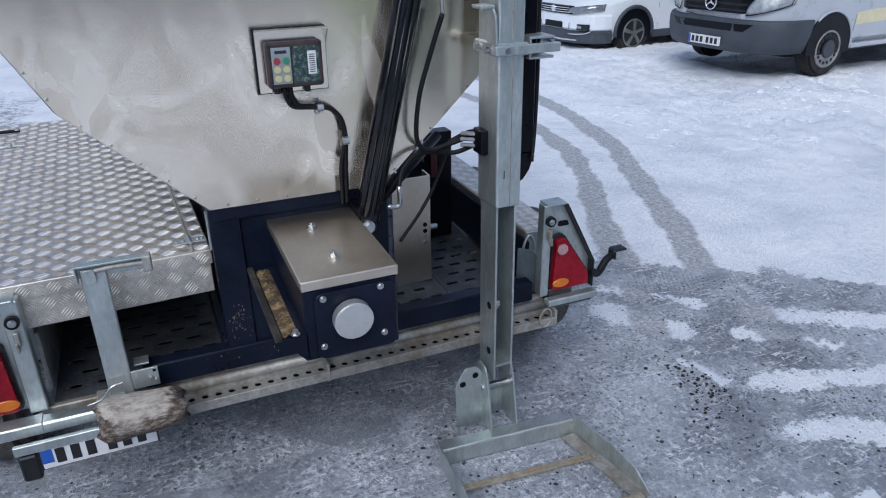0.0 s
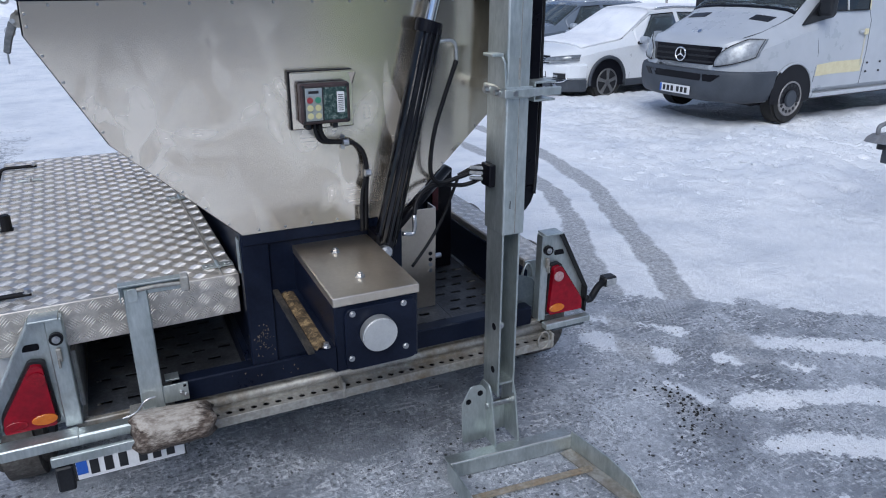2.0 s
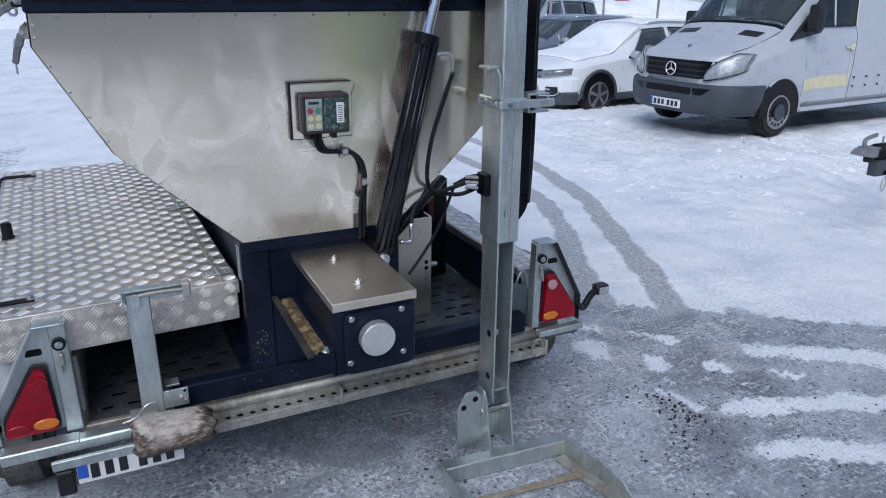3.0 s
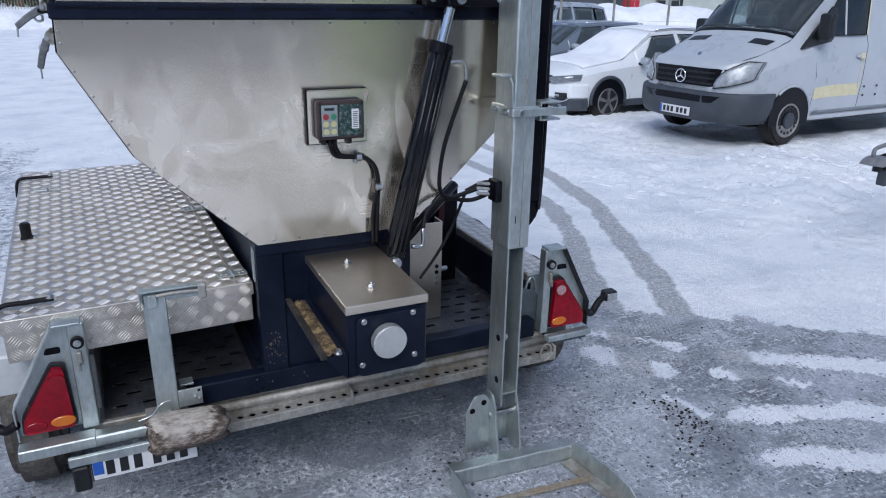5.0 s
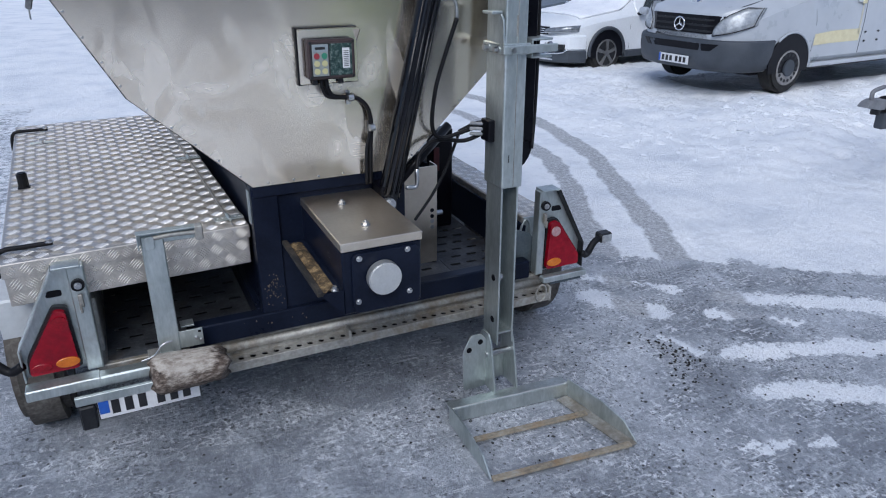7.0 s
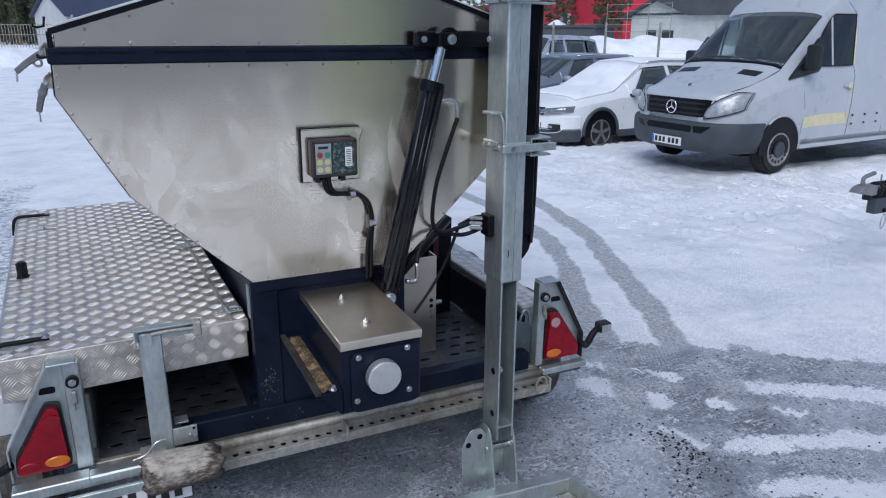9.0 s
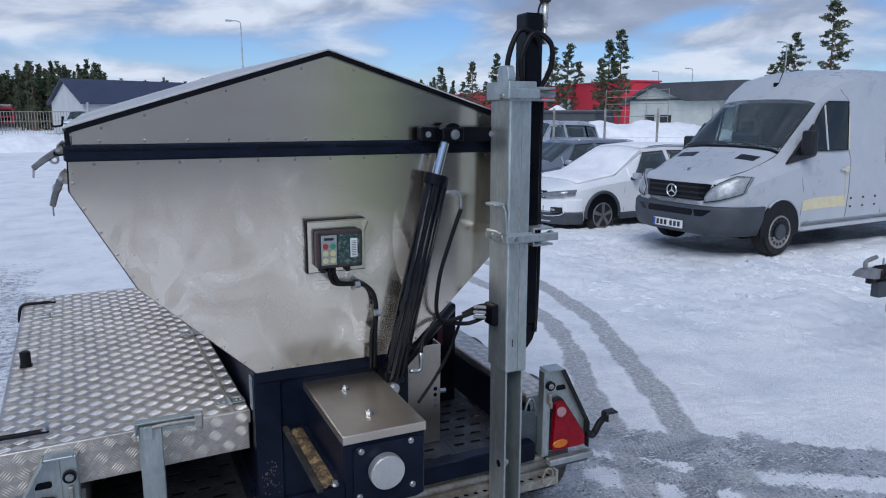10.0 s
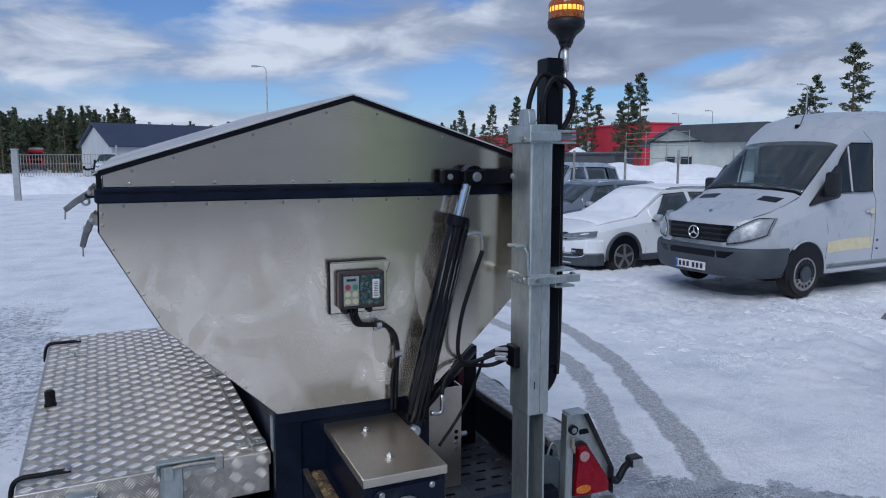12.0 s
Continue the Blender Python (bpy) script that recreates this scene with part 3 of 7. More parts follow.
z += 0.030 * (1 - bare) * smoothstep(0.3, 1.2, edge) + lumpy * (0.016 * n_mid + 0.055 * (0.5 - np.abs(fbm(gx, gy, 3.6, 17.0))) + 0.045 * (0.4 - np.abs(fbm(gx, gy, 7.5, 23.0, 3))))
z *= smoothstep(0.2, 1.2, np.abs(gx - 0.68) + np.abs(gy + 0.45)) * 0.6 + 0.4
# ploughed banks behind the vehicles and along the yard
def bank(cx, cy, ax, ay, rot, h):
    c, s = math.cos(radians(rot)), math.sin(radians(rot))
    u, v = ((gx - cx) * c + (gy - cy) * s) / ax, (-(gx - cx) * s + (gy - cy) * c) / ay
    r = np.sqrt(u * u + v * v) + 0.16 * n_low + 0.05 * n_mid
    return h * (1 - smoothstep(0.25, 1.0, r)) * (1 + 0.25 * n_low)
for q in [(6.3, 3.2, 1.6, 1.3, 10, 0.10), (5.9, 2.0, 1.4, 1.0, 0, 0.06)]:
    z = z + bank(*q)
z = z + 0.085 * smoothstep(6.2, 6.9, gx) * (1 - smoothstep(12.6, 13.6, gx)) * smoothstep(3.4, 4.0, gy) * (1 - smoothstep(6.3, 7.0, gy))
z = np.where(np.hypot(gx, gy) > 120, 0.0, z)
me = bpy.data.meshes.new("ground")
ni, nj = gx.shape
idx = np.arange(ni * nj).reshape(ni, nj)
faces = np.stack([idx[:-1, :-1], idx[1:, :-1], idx[1:, 1:], idx[:-1, 1:]], -1).reshape(-1, 4)
me.from_pydata(np.stack([gx, gy, z], -1).reshape(-1, 3).tolist(), [], faces.tolist())
me.polygons.foreach_set("use_smooth", [True] * len(me.polygons))
# worn ice, together with the painted shade under van and car
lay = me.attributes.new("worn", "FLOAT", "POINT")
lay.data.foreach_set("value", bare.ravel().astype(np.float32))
lay = me.attributes.new("packed", "FLOAT", "POINT")
lay.data.foreach_set("value", packed.ravel().astype(np.float32))
lay = me.attributes.new("tyre", "FLOAT", "POINT")
lay.data.foreach_set("value", tyre.ravel().astype(np.float32))
tagged(new("ground", me), "packed snow yard with worn grey ice and tyre tracks", "ground", kind="structure")


def ground_material():
    m = bpy.data.materials.new("snow_and_ice")
    m.use_nodes = True
    nt = m.node_tree
    b = nt.nodes["Principled BSDF"]
    at = node(nt, "ShaderNodeAttribute")
    at.attribute_name = "worn"
    tc = node(nt, "ShaderNodeTexCoord")
    def nz(scale, detail=5.0, rough=0.6, stretch=None, distort=0.0):
        n = node(nt, "ShaderNodeTexNoise", Scale=scale, Detail=detail, Roughness=rough, Distortion=distort)
        if stretch:
            mp = node(nt, "ShaderNodeMapping")
            mp.inputs["Scale"].default_value = stretch
            mp.inputs["Rotation"].default_value = (0, 0, radians(35))
            nt.links.new(tc.outputs["Object"], mp.inputs[0])
            nt.links.new(mp.outputs[0], n.inputs["Vector"])
        else:
            nt.links.new(tc.outputs["Object"], n.inputs["Vector"])
        return n.outputs[0]
    def rmp(src, *stops):
        r = ramp(nt, stops)
        nt.links.new(src, r.inputs[0])
        return r.outputs[0]
    def mix(f, a, c):
        x = node(nt, "ShaderNodeMixRGB")
        nt.links.new(f, x.inputs[0])
        for s, v in ((1, a), (2, c)):
            if isinstance(v, tuple):
                x.inputs[s].default_value = (*v, 1)
            else:
                nt.links.new(v, x.inputs[s])
        return x.outputs[0]
    def mth(op, a, c):
        x = node(nt, "ShaderNodeMath")
        x.operation = op
        for s, v in ((0, a), (1, c)):
            if isinstance(v, (int, float)):
                x.inputs[s].default_value = v
            else:
                nt.links.new(v, x.inputs[s])
        return x.outputs[0]
    snow = rmp(nz(1.3, 8), (0.32, (0.70, 0.73, 0.78)), (0.5, (0.84, 0.86, 0.89)), (0.68, (0.91, 0.92, 0.935)))
    snow = mix(rmp(nz(9, 6), (0.55, (0, 0, 0)), (0.8, (0.5, 0.5, 0.5))), snow, (0.56, 0.59, 0.64))
    ice = rmp(nz(1.1, 7, 0.62), (0.34, (0.166, 0.178, 0.201)), (0.5, (0.278, 0.297, 0.334)), (0.66, (0.43, 0.456, 0.505)))
    ice = mix(rmp(nz(5.0, 9, 0.68, None, 0.6), (0.48, (0, 0, 0)), (0.64, (0.62, 0.62, 0.62))), ice, (0.52, 0.55, 0.60))
    rough_ice = rmp(nz(2.7, 6, 0.65, None, 0.5), (0.42, (0.25, 0.25, 0.25)), (0.58, (1, 1, 1)))
    ice = mix(mth("MULTIPLY", rough_ice, rmp(nz(48, 5, 0.7), (0.38, (0.8, 0.8, 0.8)), (0.50, (0, 0, 0)))), ice, (0.065, 0.068, 0.074))
    # hair-thin white scuffs, ice crystals and scattered grit
    def cells(feature, scale, bend):
        w = node(nt, "ShaderNodeVectorMath")
        w.operation = "MULTIPLY_ADD"
        n = node(nt, "ShaderNodeTexNoise", Scale=scale * 0.6, Detail=3.0)
        nt.links.new(tc.outputs["Object"], n.inputs["Vector"])
        nt.links.new(n.outputs["Color"], w.inputs[0])
        w.inputs[1].default_value = (bend, bend, bend)
        nt.links.new(tc.outputs["Object"], w.inputs[2])
        v = node(nt, "ShaderNodeTexVoronoi", Scale=scale)
        v.feature = feature
        nt.links.new(w.outputs[0], v.inputs["Vector"])
        return v
    blot = rmp(nz(2.2, 8, 0.7), (0.48, (0, 0, 0)), (0.62, (1, 1, 1)))
    hair = rmp(cells("DISTANCE_TO_EDGE", 27, 0.10).outputs["Distance"], (0.07, (1, 1, 1)), (0.14, (0, 0, 0)))
    hair = mth("MULTIPLY", mth("MULTIPLY", hair, 0.95), rmp(nz(24, 5, 0.75), (0.52, (0, 0, 0)), (0.58, (1, 1, 1))))
    fleck = rmp(nz(42, 6, 0.8, (1, 0.6, 1), 1.0), (0.53, (0, 0, 0)), (0.58, (1, 1, 1)))
    scratch = rmp(nz(34, 4, 0.7, (0.22, 1.5, 1), 0.6), (0.585, (0, 0, 0)), (0.625, (0.8, 0.8, 0.8)))
    hair = mth("MAXIMUM", hair, scratch)
    white = mth("MAXIMUM", mth("MULTIPLY", hair, rmp(nz(2.0, 4), (0.38, (0.25, 0.25, 0.25)), (0.6, (1, 1, 1)))), mth("MULTIPLY", fleck, mth("MULTIPLY", blot, 0.95)))
    ice = mix(mth("MULTIPLY", white, mth("ADD", mth("MULTIPLY", rough_ice, 0.6), 0.4)), ice, (0.86, 0.875, 0.90))
    # tread prints left by tyres
    ty = node(nt, "ShaderNodeAttribute")
    ty.attribute_name = "tyre"
    wmap = node(nt, "ShaderNodeMapping")
    wmap.inputs["Rotation"].default_value = (0, 0, radians(30))
    nt.links.new(tc.outputs["Object"], wmap.inputs[0])
    wave = node(nt, "ShaderNodeTexWave", Scale=13.0, Distortion=9.0, Detail=3.0)
    wave.inputs["Detail Scale"].default_value = 5.0
    nt.links.new(wmap.outputs[0], wave.inputs["Vector"])
    prints = mth("MULTIPLY", rmp(wave.outputs["Fac"], (0.62, (0, 0, 0)), (0.80, (1, 1, 1))), mth("MULTIPLY", ty.outputs["Fac"], rmp(nz(7, 4), (0.40, (0, 0, 0)), (0.55, (0.55, 0.55, 0.55)))))
    ice = mix(prints, ice, (0.70, 0.72, 0.75))
    dots = cells("F1", 33, 0.02)
    pick = node(nt, "ShaderNodeSeparateColor")
    nt.links.new(dots.outputs["Color"], pick.inputs[0])
    grit = rmp(mth("SUBTRACT", dots.outputs["Distance"], mth("MULTIPLY", pick.outputs[1], 0.24)), (0.03, (1, 1, 1)), (0.09, (0, 0, 0)))
    chosen = rmp(pick.outputs[0], (0.62, (0, 0, 0)), (0.64, (1, 1, 1)))
    grit = mth("MULTIPLY", mth("MULTIPLY", grit, chosen), rmp(nz(3.5, 5), (0.42, (0.1, 0.1, 0.1)), (0.56, (1, 1, 1))))
    ice = mix(grit, ice, (0.02, 0.019, 0.018))
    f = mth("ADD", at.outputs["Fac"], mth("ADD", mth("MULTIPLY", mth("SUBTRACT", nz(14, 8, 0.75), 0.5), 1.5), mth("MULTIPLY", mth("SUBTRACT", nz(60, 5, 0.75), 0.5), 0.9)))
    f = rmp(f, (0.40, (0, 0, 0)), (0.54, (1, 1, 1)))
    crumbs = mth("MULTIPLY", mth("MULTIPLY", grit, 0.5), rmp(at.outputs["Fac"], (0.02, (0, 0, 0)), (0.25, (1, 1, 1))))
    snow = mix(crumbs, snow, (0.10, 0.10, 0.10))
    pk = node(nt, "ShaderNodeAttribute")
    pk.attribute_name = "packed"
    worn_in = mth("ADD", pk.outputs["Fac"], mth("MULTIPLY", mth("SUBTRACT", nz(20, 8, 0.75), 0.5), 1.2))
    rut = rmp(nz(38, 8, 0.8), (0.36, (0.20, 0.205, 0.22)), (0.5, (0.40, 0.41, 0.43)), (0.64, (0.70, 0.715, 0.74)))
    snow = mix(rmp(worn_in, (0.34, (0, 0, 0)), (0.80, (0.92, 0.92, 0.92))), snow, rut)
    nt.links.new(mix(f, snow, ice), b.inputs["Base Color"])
    nt.links.new(mix(f, (0.75, 0.75, 0.75), rmp(nz(4.0, 6), (0.35, (0.30, 0.30, 0.30)), (0.65, (0.62, 0.62, 0.62)))), b.inputs["Roughness"])
    h = mth("ADD", mth("MULTIPLY", nz(26, 10, 0.78), 1.3), mth("MULTIPLY", nz(5, 6), 1.3))
    bp = node(nt, "ShaderNodeBump", Strength=0.6, Distance=0.03)
    nt.links.new(h, bp.inputs["Height"])
    nt.links.new(bp.outputs[0], b.inputs["Normal"])
    return m


me.materials.append(ground_material())


def clod(b, c, r, rnd):
    """One broken lump of crust."""
    q = bmesh.new()
    bmesh.ops.create_icosphere(q, subdivisions=1, radius=r)
    sx, sy, sz = rnd.uniform(.7, 1.4), rnd.uniform(.6, 1.2), rnd.uniform(.30, .55)
    for v in q.verts:
        f = 1 + .55 * noise.noise(v.co * (1.9 / r) + Vector(c) * 7)
        v.co = Vector((v.co.x * sx * f, v.co.y * sy * f, v.co.z * sz * f))
    q.transform(Matrix.Translation(c) @ Matrix.Rotation(rnd.uniform(0, 6.28), 4, "Z"))
    return merge(b, q)


rubble = bmesh.new()
rr_ = random.Random(12)
for i in range(760):
    cx_, cy_ = rr_.uniform(4.0, 10.5), rr_.gauss(3.1, .75)
    if cy_ > 4.3 or cy_ < 1.3:
        continue
    iu, jv = int(np.argmin(np.abs(gx[:, 0] - cx_))), int(np.argmin(np.abs(gy[0] - cy_)))
    size = rr_.choice((.012, .016, .02, .02, .03, .04, .05, .07))
    clod(rubble, (cx_, cy_, float(z[iu, jv]) - size * .18), size, rr_)
tagged(new("snow_rubble", mesh_of(rubble, "snow_rubble", me.materials[0], False)), "broken crusts of snow lying before the parked van", "snow", kind="stuff")


def gravel(n, seed):
    """Loose grit lying on the ice, thickest along a dirty streak."""
    rnd = random.Random(seed)
    vs, fs = [], []
    streak = [(1.66, 0.0), (1.62, -.20), (1.66, -.36), (1.52, -.50)]
    for i in range(n):
        if i % 4 == 0:
            k = rnd.randrange(len(streak) - 1)
            t = rnd.random()
            x, y = [streak[k][c] + (streak[k + 1][c] - streak[k][c]) * t + rnd.gauss(0, .050) for c in (0, 1)]
        else:
            x, y = rnd.uniform(.1, 2.9), rnd.uniform(-1.5, .5)
        r = rnd.choice((.003, .004, .004, .005, .006, .008, .010)) if i % 4 == 0 else rnd.choice((.003, .004, .005, .007))
        iu, jv = int(np.argmin(np.abs(gx[:, 0] - x))), int(np.argmin(np.abs(gy[0] - y)))
        c = Vector((x, y, float(z[iu, jv]) + r * .3))
        k0 = len(vs)
        a = rnd.uniform(0, 6.28)
        for d in ((1, 0, 0), (0, 1, 0), (-1, 0, 0), (0, -1, 0), (0, 0, .8), (0, 0, -.8)):
            q = Matrix.Rotation(a, 3, "Z") @ Vector(d)
            vs.append(c + q * r * rnd.uniform(.7, 1.3))
        fs += [(k0 + p, k0 + (p + 1) % 4, k0 + 4) for p in range(4)] + [(k0 + (p + 1) % 4, k0 + p, k0 + 5) for p in range(4)]
    g = bpy.data.meshes.new("gravel")
    g.from_pydata(vs, [], fs)
    g.materials.append(stuff("wet_grit", [(0.010, 0.010, 0.011), (0.035, 0.034, 0.034)], 0.7, 0.0, 40, 120, 0.0, spec=0.25))
    return tagged(new("gravel", g), "dark wet grit scattered on the worn ice", "gravel", kind="stuff")


gravel(620, 8)


# ---- trailer ----
trailer = thing("trailer", (0, 0, 0.3), "galvanised flatbed trailer with perforated steel floor and triangular tail lamps", "trailer")
for k, (a, c) in enumerate([(-0.93, -0.345), (-0.335, 0.24), (0.25, 0.60), (0.605, 0.925)]):
    for (d, e) in ((0.04, 1.20), (1.205, 2.38)):
        part("floor_panel", perforated(a, c, d, e, 0.472 - (0.003 if k % 2 else 0), 0.004, max(3, round((c - a) / 0.11)), 13, 0.052, 0.020), FLOOR, trailer, "grimy perforated steel plate" if k == 0 and d < 1 else "")
for x in (-0.92, -0.32, 0.28, 0.90):
    part("floor_bearer", box(x - 0.03, x + 0.03, 0.05, 2.4, 0.38, 0.466, 0.004), GALV_DIRTY, trailer)
# added black sheet that stands in for the shade seen through the slots
part("slot_shade_sheet", box(-0.93, 0.93, 0.06, 2.38, 0.372, 0.378, 0.001), BLACK, trailer)
part("front_board", box(-0.95, 0.95, 2.40, 2.43, 0.36, 0.80, 0.004), GALV, trailer)
part("drawbar", box(-0.06, 0.06, 2.43, 3.9, 0.38, 0.46, 0.006), GALV, trailer)
# rear rail and perforated step
step = part("step_channel", rod((-0.60, 0.012, 0.432), (0.995, 0.012, 0.432), 0.021, 14), GALV_DIRTY, trailer, "dirty galvanised step channel with holes", smooth=True)
part("tread_plate", round_holed(-0.62, 0.985, -0.062, 0.004, 0.398, 0.005, 34, 0.0125), GALV_DIRTY, step)
# added black backing, painted shade behind the round holes
part("hole_shade_strip", box(-0.615, 0.98, -0.060, 0.002, 0.378, 0.382), BLACK, step)
part("front_lip", box(-0.62, 0.985, -0.068, -0.062, 0.364, 0.404, 0.002), GALV_DIRTY, step)
part("back_web", box(-0.62, 0.985, 0.004, 0.009, 0.380, 0.425, 0.001), GALV_DIRTY, step)
for x in (-0.008, 0.985):
    part("weld_bracket", box(x - 0.006, x + 0.006, -0.071, 0.012, 0.360, 0.436, 0.003), GALV_DIRTY, step)
part("rear_cross_rail", box(-0.97, 0.97, 0.02, 0.05, 0.385, 0.468, 0.004), GALV_DIRTY, trailer)
part("corner_rail", box(-0.975, -0.66, -0.066, -0.01, 0.428, 0.470, 0.006), GALV, trailer)


def rounded_poly(pts, r, n=5):
    out = []
    for i, p in enumerate(pts):
        p, a, c = Vector(p), Vector(pts[i - 1]), Vector(pts[(i + 1) % len(pts)])
        u, v = (a - p).normalized(), (c - p).normalized()
        for k in range(n):
            t = k / (n - 1)
            q0, q1 = p + u * r * (1 - t), p + v * r * t
            out.append(tuple(q0.lerp(q1, t)))
    return out


def tail_lamp(side):
    """Triangular lamp on its bracket; side -1 or 1."""
    s = side
    def X(v):
        return s * v
    wide_ = 1.000 if s < 0 else .984
    br = part("lamp_bracket", box(min(X(.945), X(wide_)), max(X(.945), X(wide_)), 0.004, 0.055, 0.47, 0.890, 0.004), GALV, trailer, "galvanised lamp bracket")
    pl = [(X(1.000), .475), (X(1.198), .475), (X(1.198), .600), (X(1.045), .885), (X(1.000), .895)]
    part("bracket_plate", prism(pl, "y", 0.034, 0.040, 0.0008), GALV, br)
    part("flange", prism([(X(1.198), .475), (X(1.204), .475), (X(1.204), .602), (X(1.050), .890), (X(1.045), .885), (X(1.198), .600)], "y", -0.006, 0.054, 0.0008), GALV if s < 0 else PLASTIC, br)
    part("top_tab", box(min(X(.955), X(1.045)), max(X(.955), X(1.045)), -0.006, 0.065, 0.888, 0.896, 0.002), GALV, br)
    part("base_rail", box(min(X(.96), X(1.205)), max(X(.96), X(1.205)), -0.068 if s < 0 else -0.045, -0.004, 0.430 if s < 0 else 0.442, 0.472, 0.004), GALV, br)
    # dark strip added for the shadow below the right lamp's rail
    if s > 0:
        part("rail_shade", box(1.02, 1.198, -0.012, -0.004, 0.412, 0.442, 0.002), GALV_DARK, br)
    part("bush", rod((X(.972), 0.004, .822), (X(.972), -0.012, .822), 0.022, 18), RUBBER, br)
    part("bush_bolt", bolt((X(.972), -0.012, .822), (0, -1, 0), 0.009, 0.006), ZINC, br)
    part("latch_hook", merge(box(X(.972) - .008, X(.972) + .008, -0.012, 0.004, .735, .785, 0.003), box(X(.976) - .004, X(.976) + .004, -0.018, 0.004, .715, .75, 0.002)), GALV_DIRTY, br)
    part("slot_shadow_plate", prism(rounded_poly([(X(1.03), .775), (X(1.085), .775), (X(1.075), .800), (X(1.03), .800)], .008, 3), "y", 0.0318, 0.0338), BLACK, br)
    def L(v):
        return s * v if s < 0 else .993 + (v - 1.020) * 1.13
    tri = rounded_poly([(L(1.020), .500), (L(1.180), .500), (L(1.176), .555), (L(1.066), .738), (L(1.030), .730)], 0.013)
    lamp = part("tail_lamp", prism(tri, "y", -0.012, 0.030), RED_LENS, br, "red triangular tail lamp", smooth=False)
    big = rounded_poly([(L(1.012), .492), (L(1.188), .492), (L(1.184), .558), (L(1.070), .748), (L(1.022), .740)], 0.014)
    part("lamp_housing", prism(big, "y", 0.012, 0.0335), PLASTIC, lamp)
    part("turn_lens", prism([(L(1.055) + .040 * math.cos(t), .532 + .020 * math.sin(t)) for t in np.linspace(0, 2 * math.pi, 25)[:-1]], "y", -0.018, -0.01, 0.002), ORANGE_LENS, lamp, "amber lens")
    part("round_lens", rod((L(1.054), -0.010, .690), (L(1.054), -0.018, .690), 0.027 if s < 0 else .024, 24), RED_BRIGHT if s < 0 else CLEAR_LENS, lamp)
    if s < 0:
        part("lower_lens", prism([(L(1.140) + .034 * math.cos(t), .528 + .017 * math.sin(t)) for t in np.linspace(0, 2 * math.pi, 25)[:-1]], "y", -0.016, -0.01, 0.002), RED_BRIGHT, lamp)
    arm = part("marker_arm", hose([(X(1.20), 0.0, .545), (X(1.245), 0.02, .520), (X(1.30), 0.04, .565), (X(1.345), 0.05, .580)], 0.017, 8, 6), RUBBER, br, "black rubber marker lamp arm", smooth=True)
    part("marker_lamp", box(X(1.37) - .036, X(1.37) + .036, 0.03, 0.085, .555, .605, 0.008), PLASTIC, arm)
    part("marker_lens", box(X(1.37) - .028, X(1.37) + .028, 0.023, 0.032, .562, .598, 0.003), LAMP_GLASS, arm)


tail_lamp(-1)
tail_lamp(1)
part("end_sheet", prism(rounded_poly([(.858, .475), (.975, .475), (.972, .615), (.935, .672), (.858, .700)], .018, 4), "y", 0.060, 0.066, 0.001), GALV_DARK, trailer, "dull galvanised sheet with a rounded corner")
part("lashing_loop", hose([(.905, .10, .66), (.915, .10, .70), (.935, .10, .725), (.955, .10, .70), (.962, .10, .66)], .006, 6, 5), GALV, trailer, smooth=True)
part("rope_ring", hose([(0.93 + .028 * math.cos(t), -0.075 - .004 * math.sin(t), .415 + .045 * math.sin(t)) for t in np.linspace(0, 6.28, 14)], 0.004, 6, 3), GALV_DIRTY, trailer)
# number plate, its writing as bars
part("plate_holder", box(-1.055, -0.625, -0.112, -0.095, 0.395, 0.430, 0.002), GALV, trailer)
pl = part("number_plate", box(-0.985, -0.632, -0.108, -0.103, 0.320, 0.402, 0.0015), PLATE_WHITE, trailer, "white number plate with a blue band")
part("plate_rim", prism([(-.990, .315), (-.627, .315), (-.627, .407), (-.990, .407)], "y", -0.103, -0.0995), INK, pl)
part("blue_band", box(-0.984, -0.950, -0.1100, -0.1075, 0.342, 0.400), PLATE_BLUE, pl)
for i, x in enumerate((-.928, -.882, -.836, -.772, -.726, -.680)):
    part("character_bar", box(x - .014, x + .014, -0.1095, -0.1075, 0.334, 0.392), INK, pl)
part("plate_lamp", box(-1.05, -0.995, -0.11, -0.06, 0.285, 0.385, 0.006), PLASTIC, trailer)


def trailer_wheel(x0, x1, y):
    w = part("wheel", merge(rod((x0, y, .301), (x1, y, .301), .305, 40, bevel=0.035), rod((x0 + .03, y, .301), (x1 - .03, y, .301), .3125, 40)), MUD_RUBBER, trailer, "muddy trailer wheel", smooth=False)
    part("rim", rod((x0 - .004, y, .301), (x1 + .004, y, .301), .185, 28, bevel=0.01), RIM, w)


trailer_wheel(-1.30, -1.115, 0.56)
trailer_wheel(1.115, 1.30, 0.56)
trailer_wheel(-1.30, -1.115, 1.26)
trailer_wheel(1.115, 1.30, 1.26)
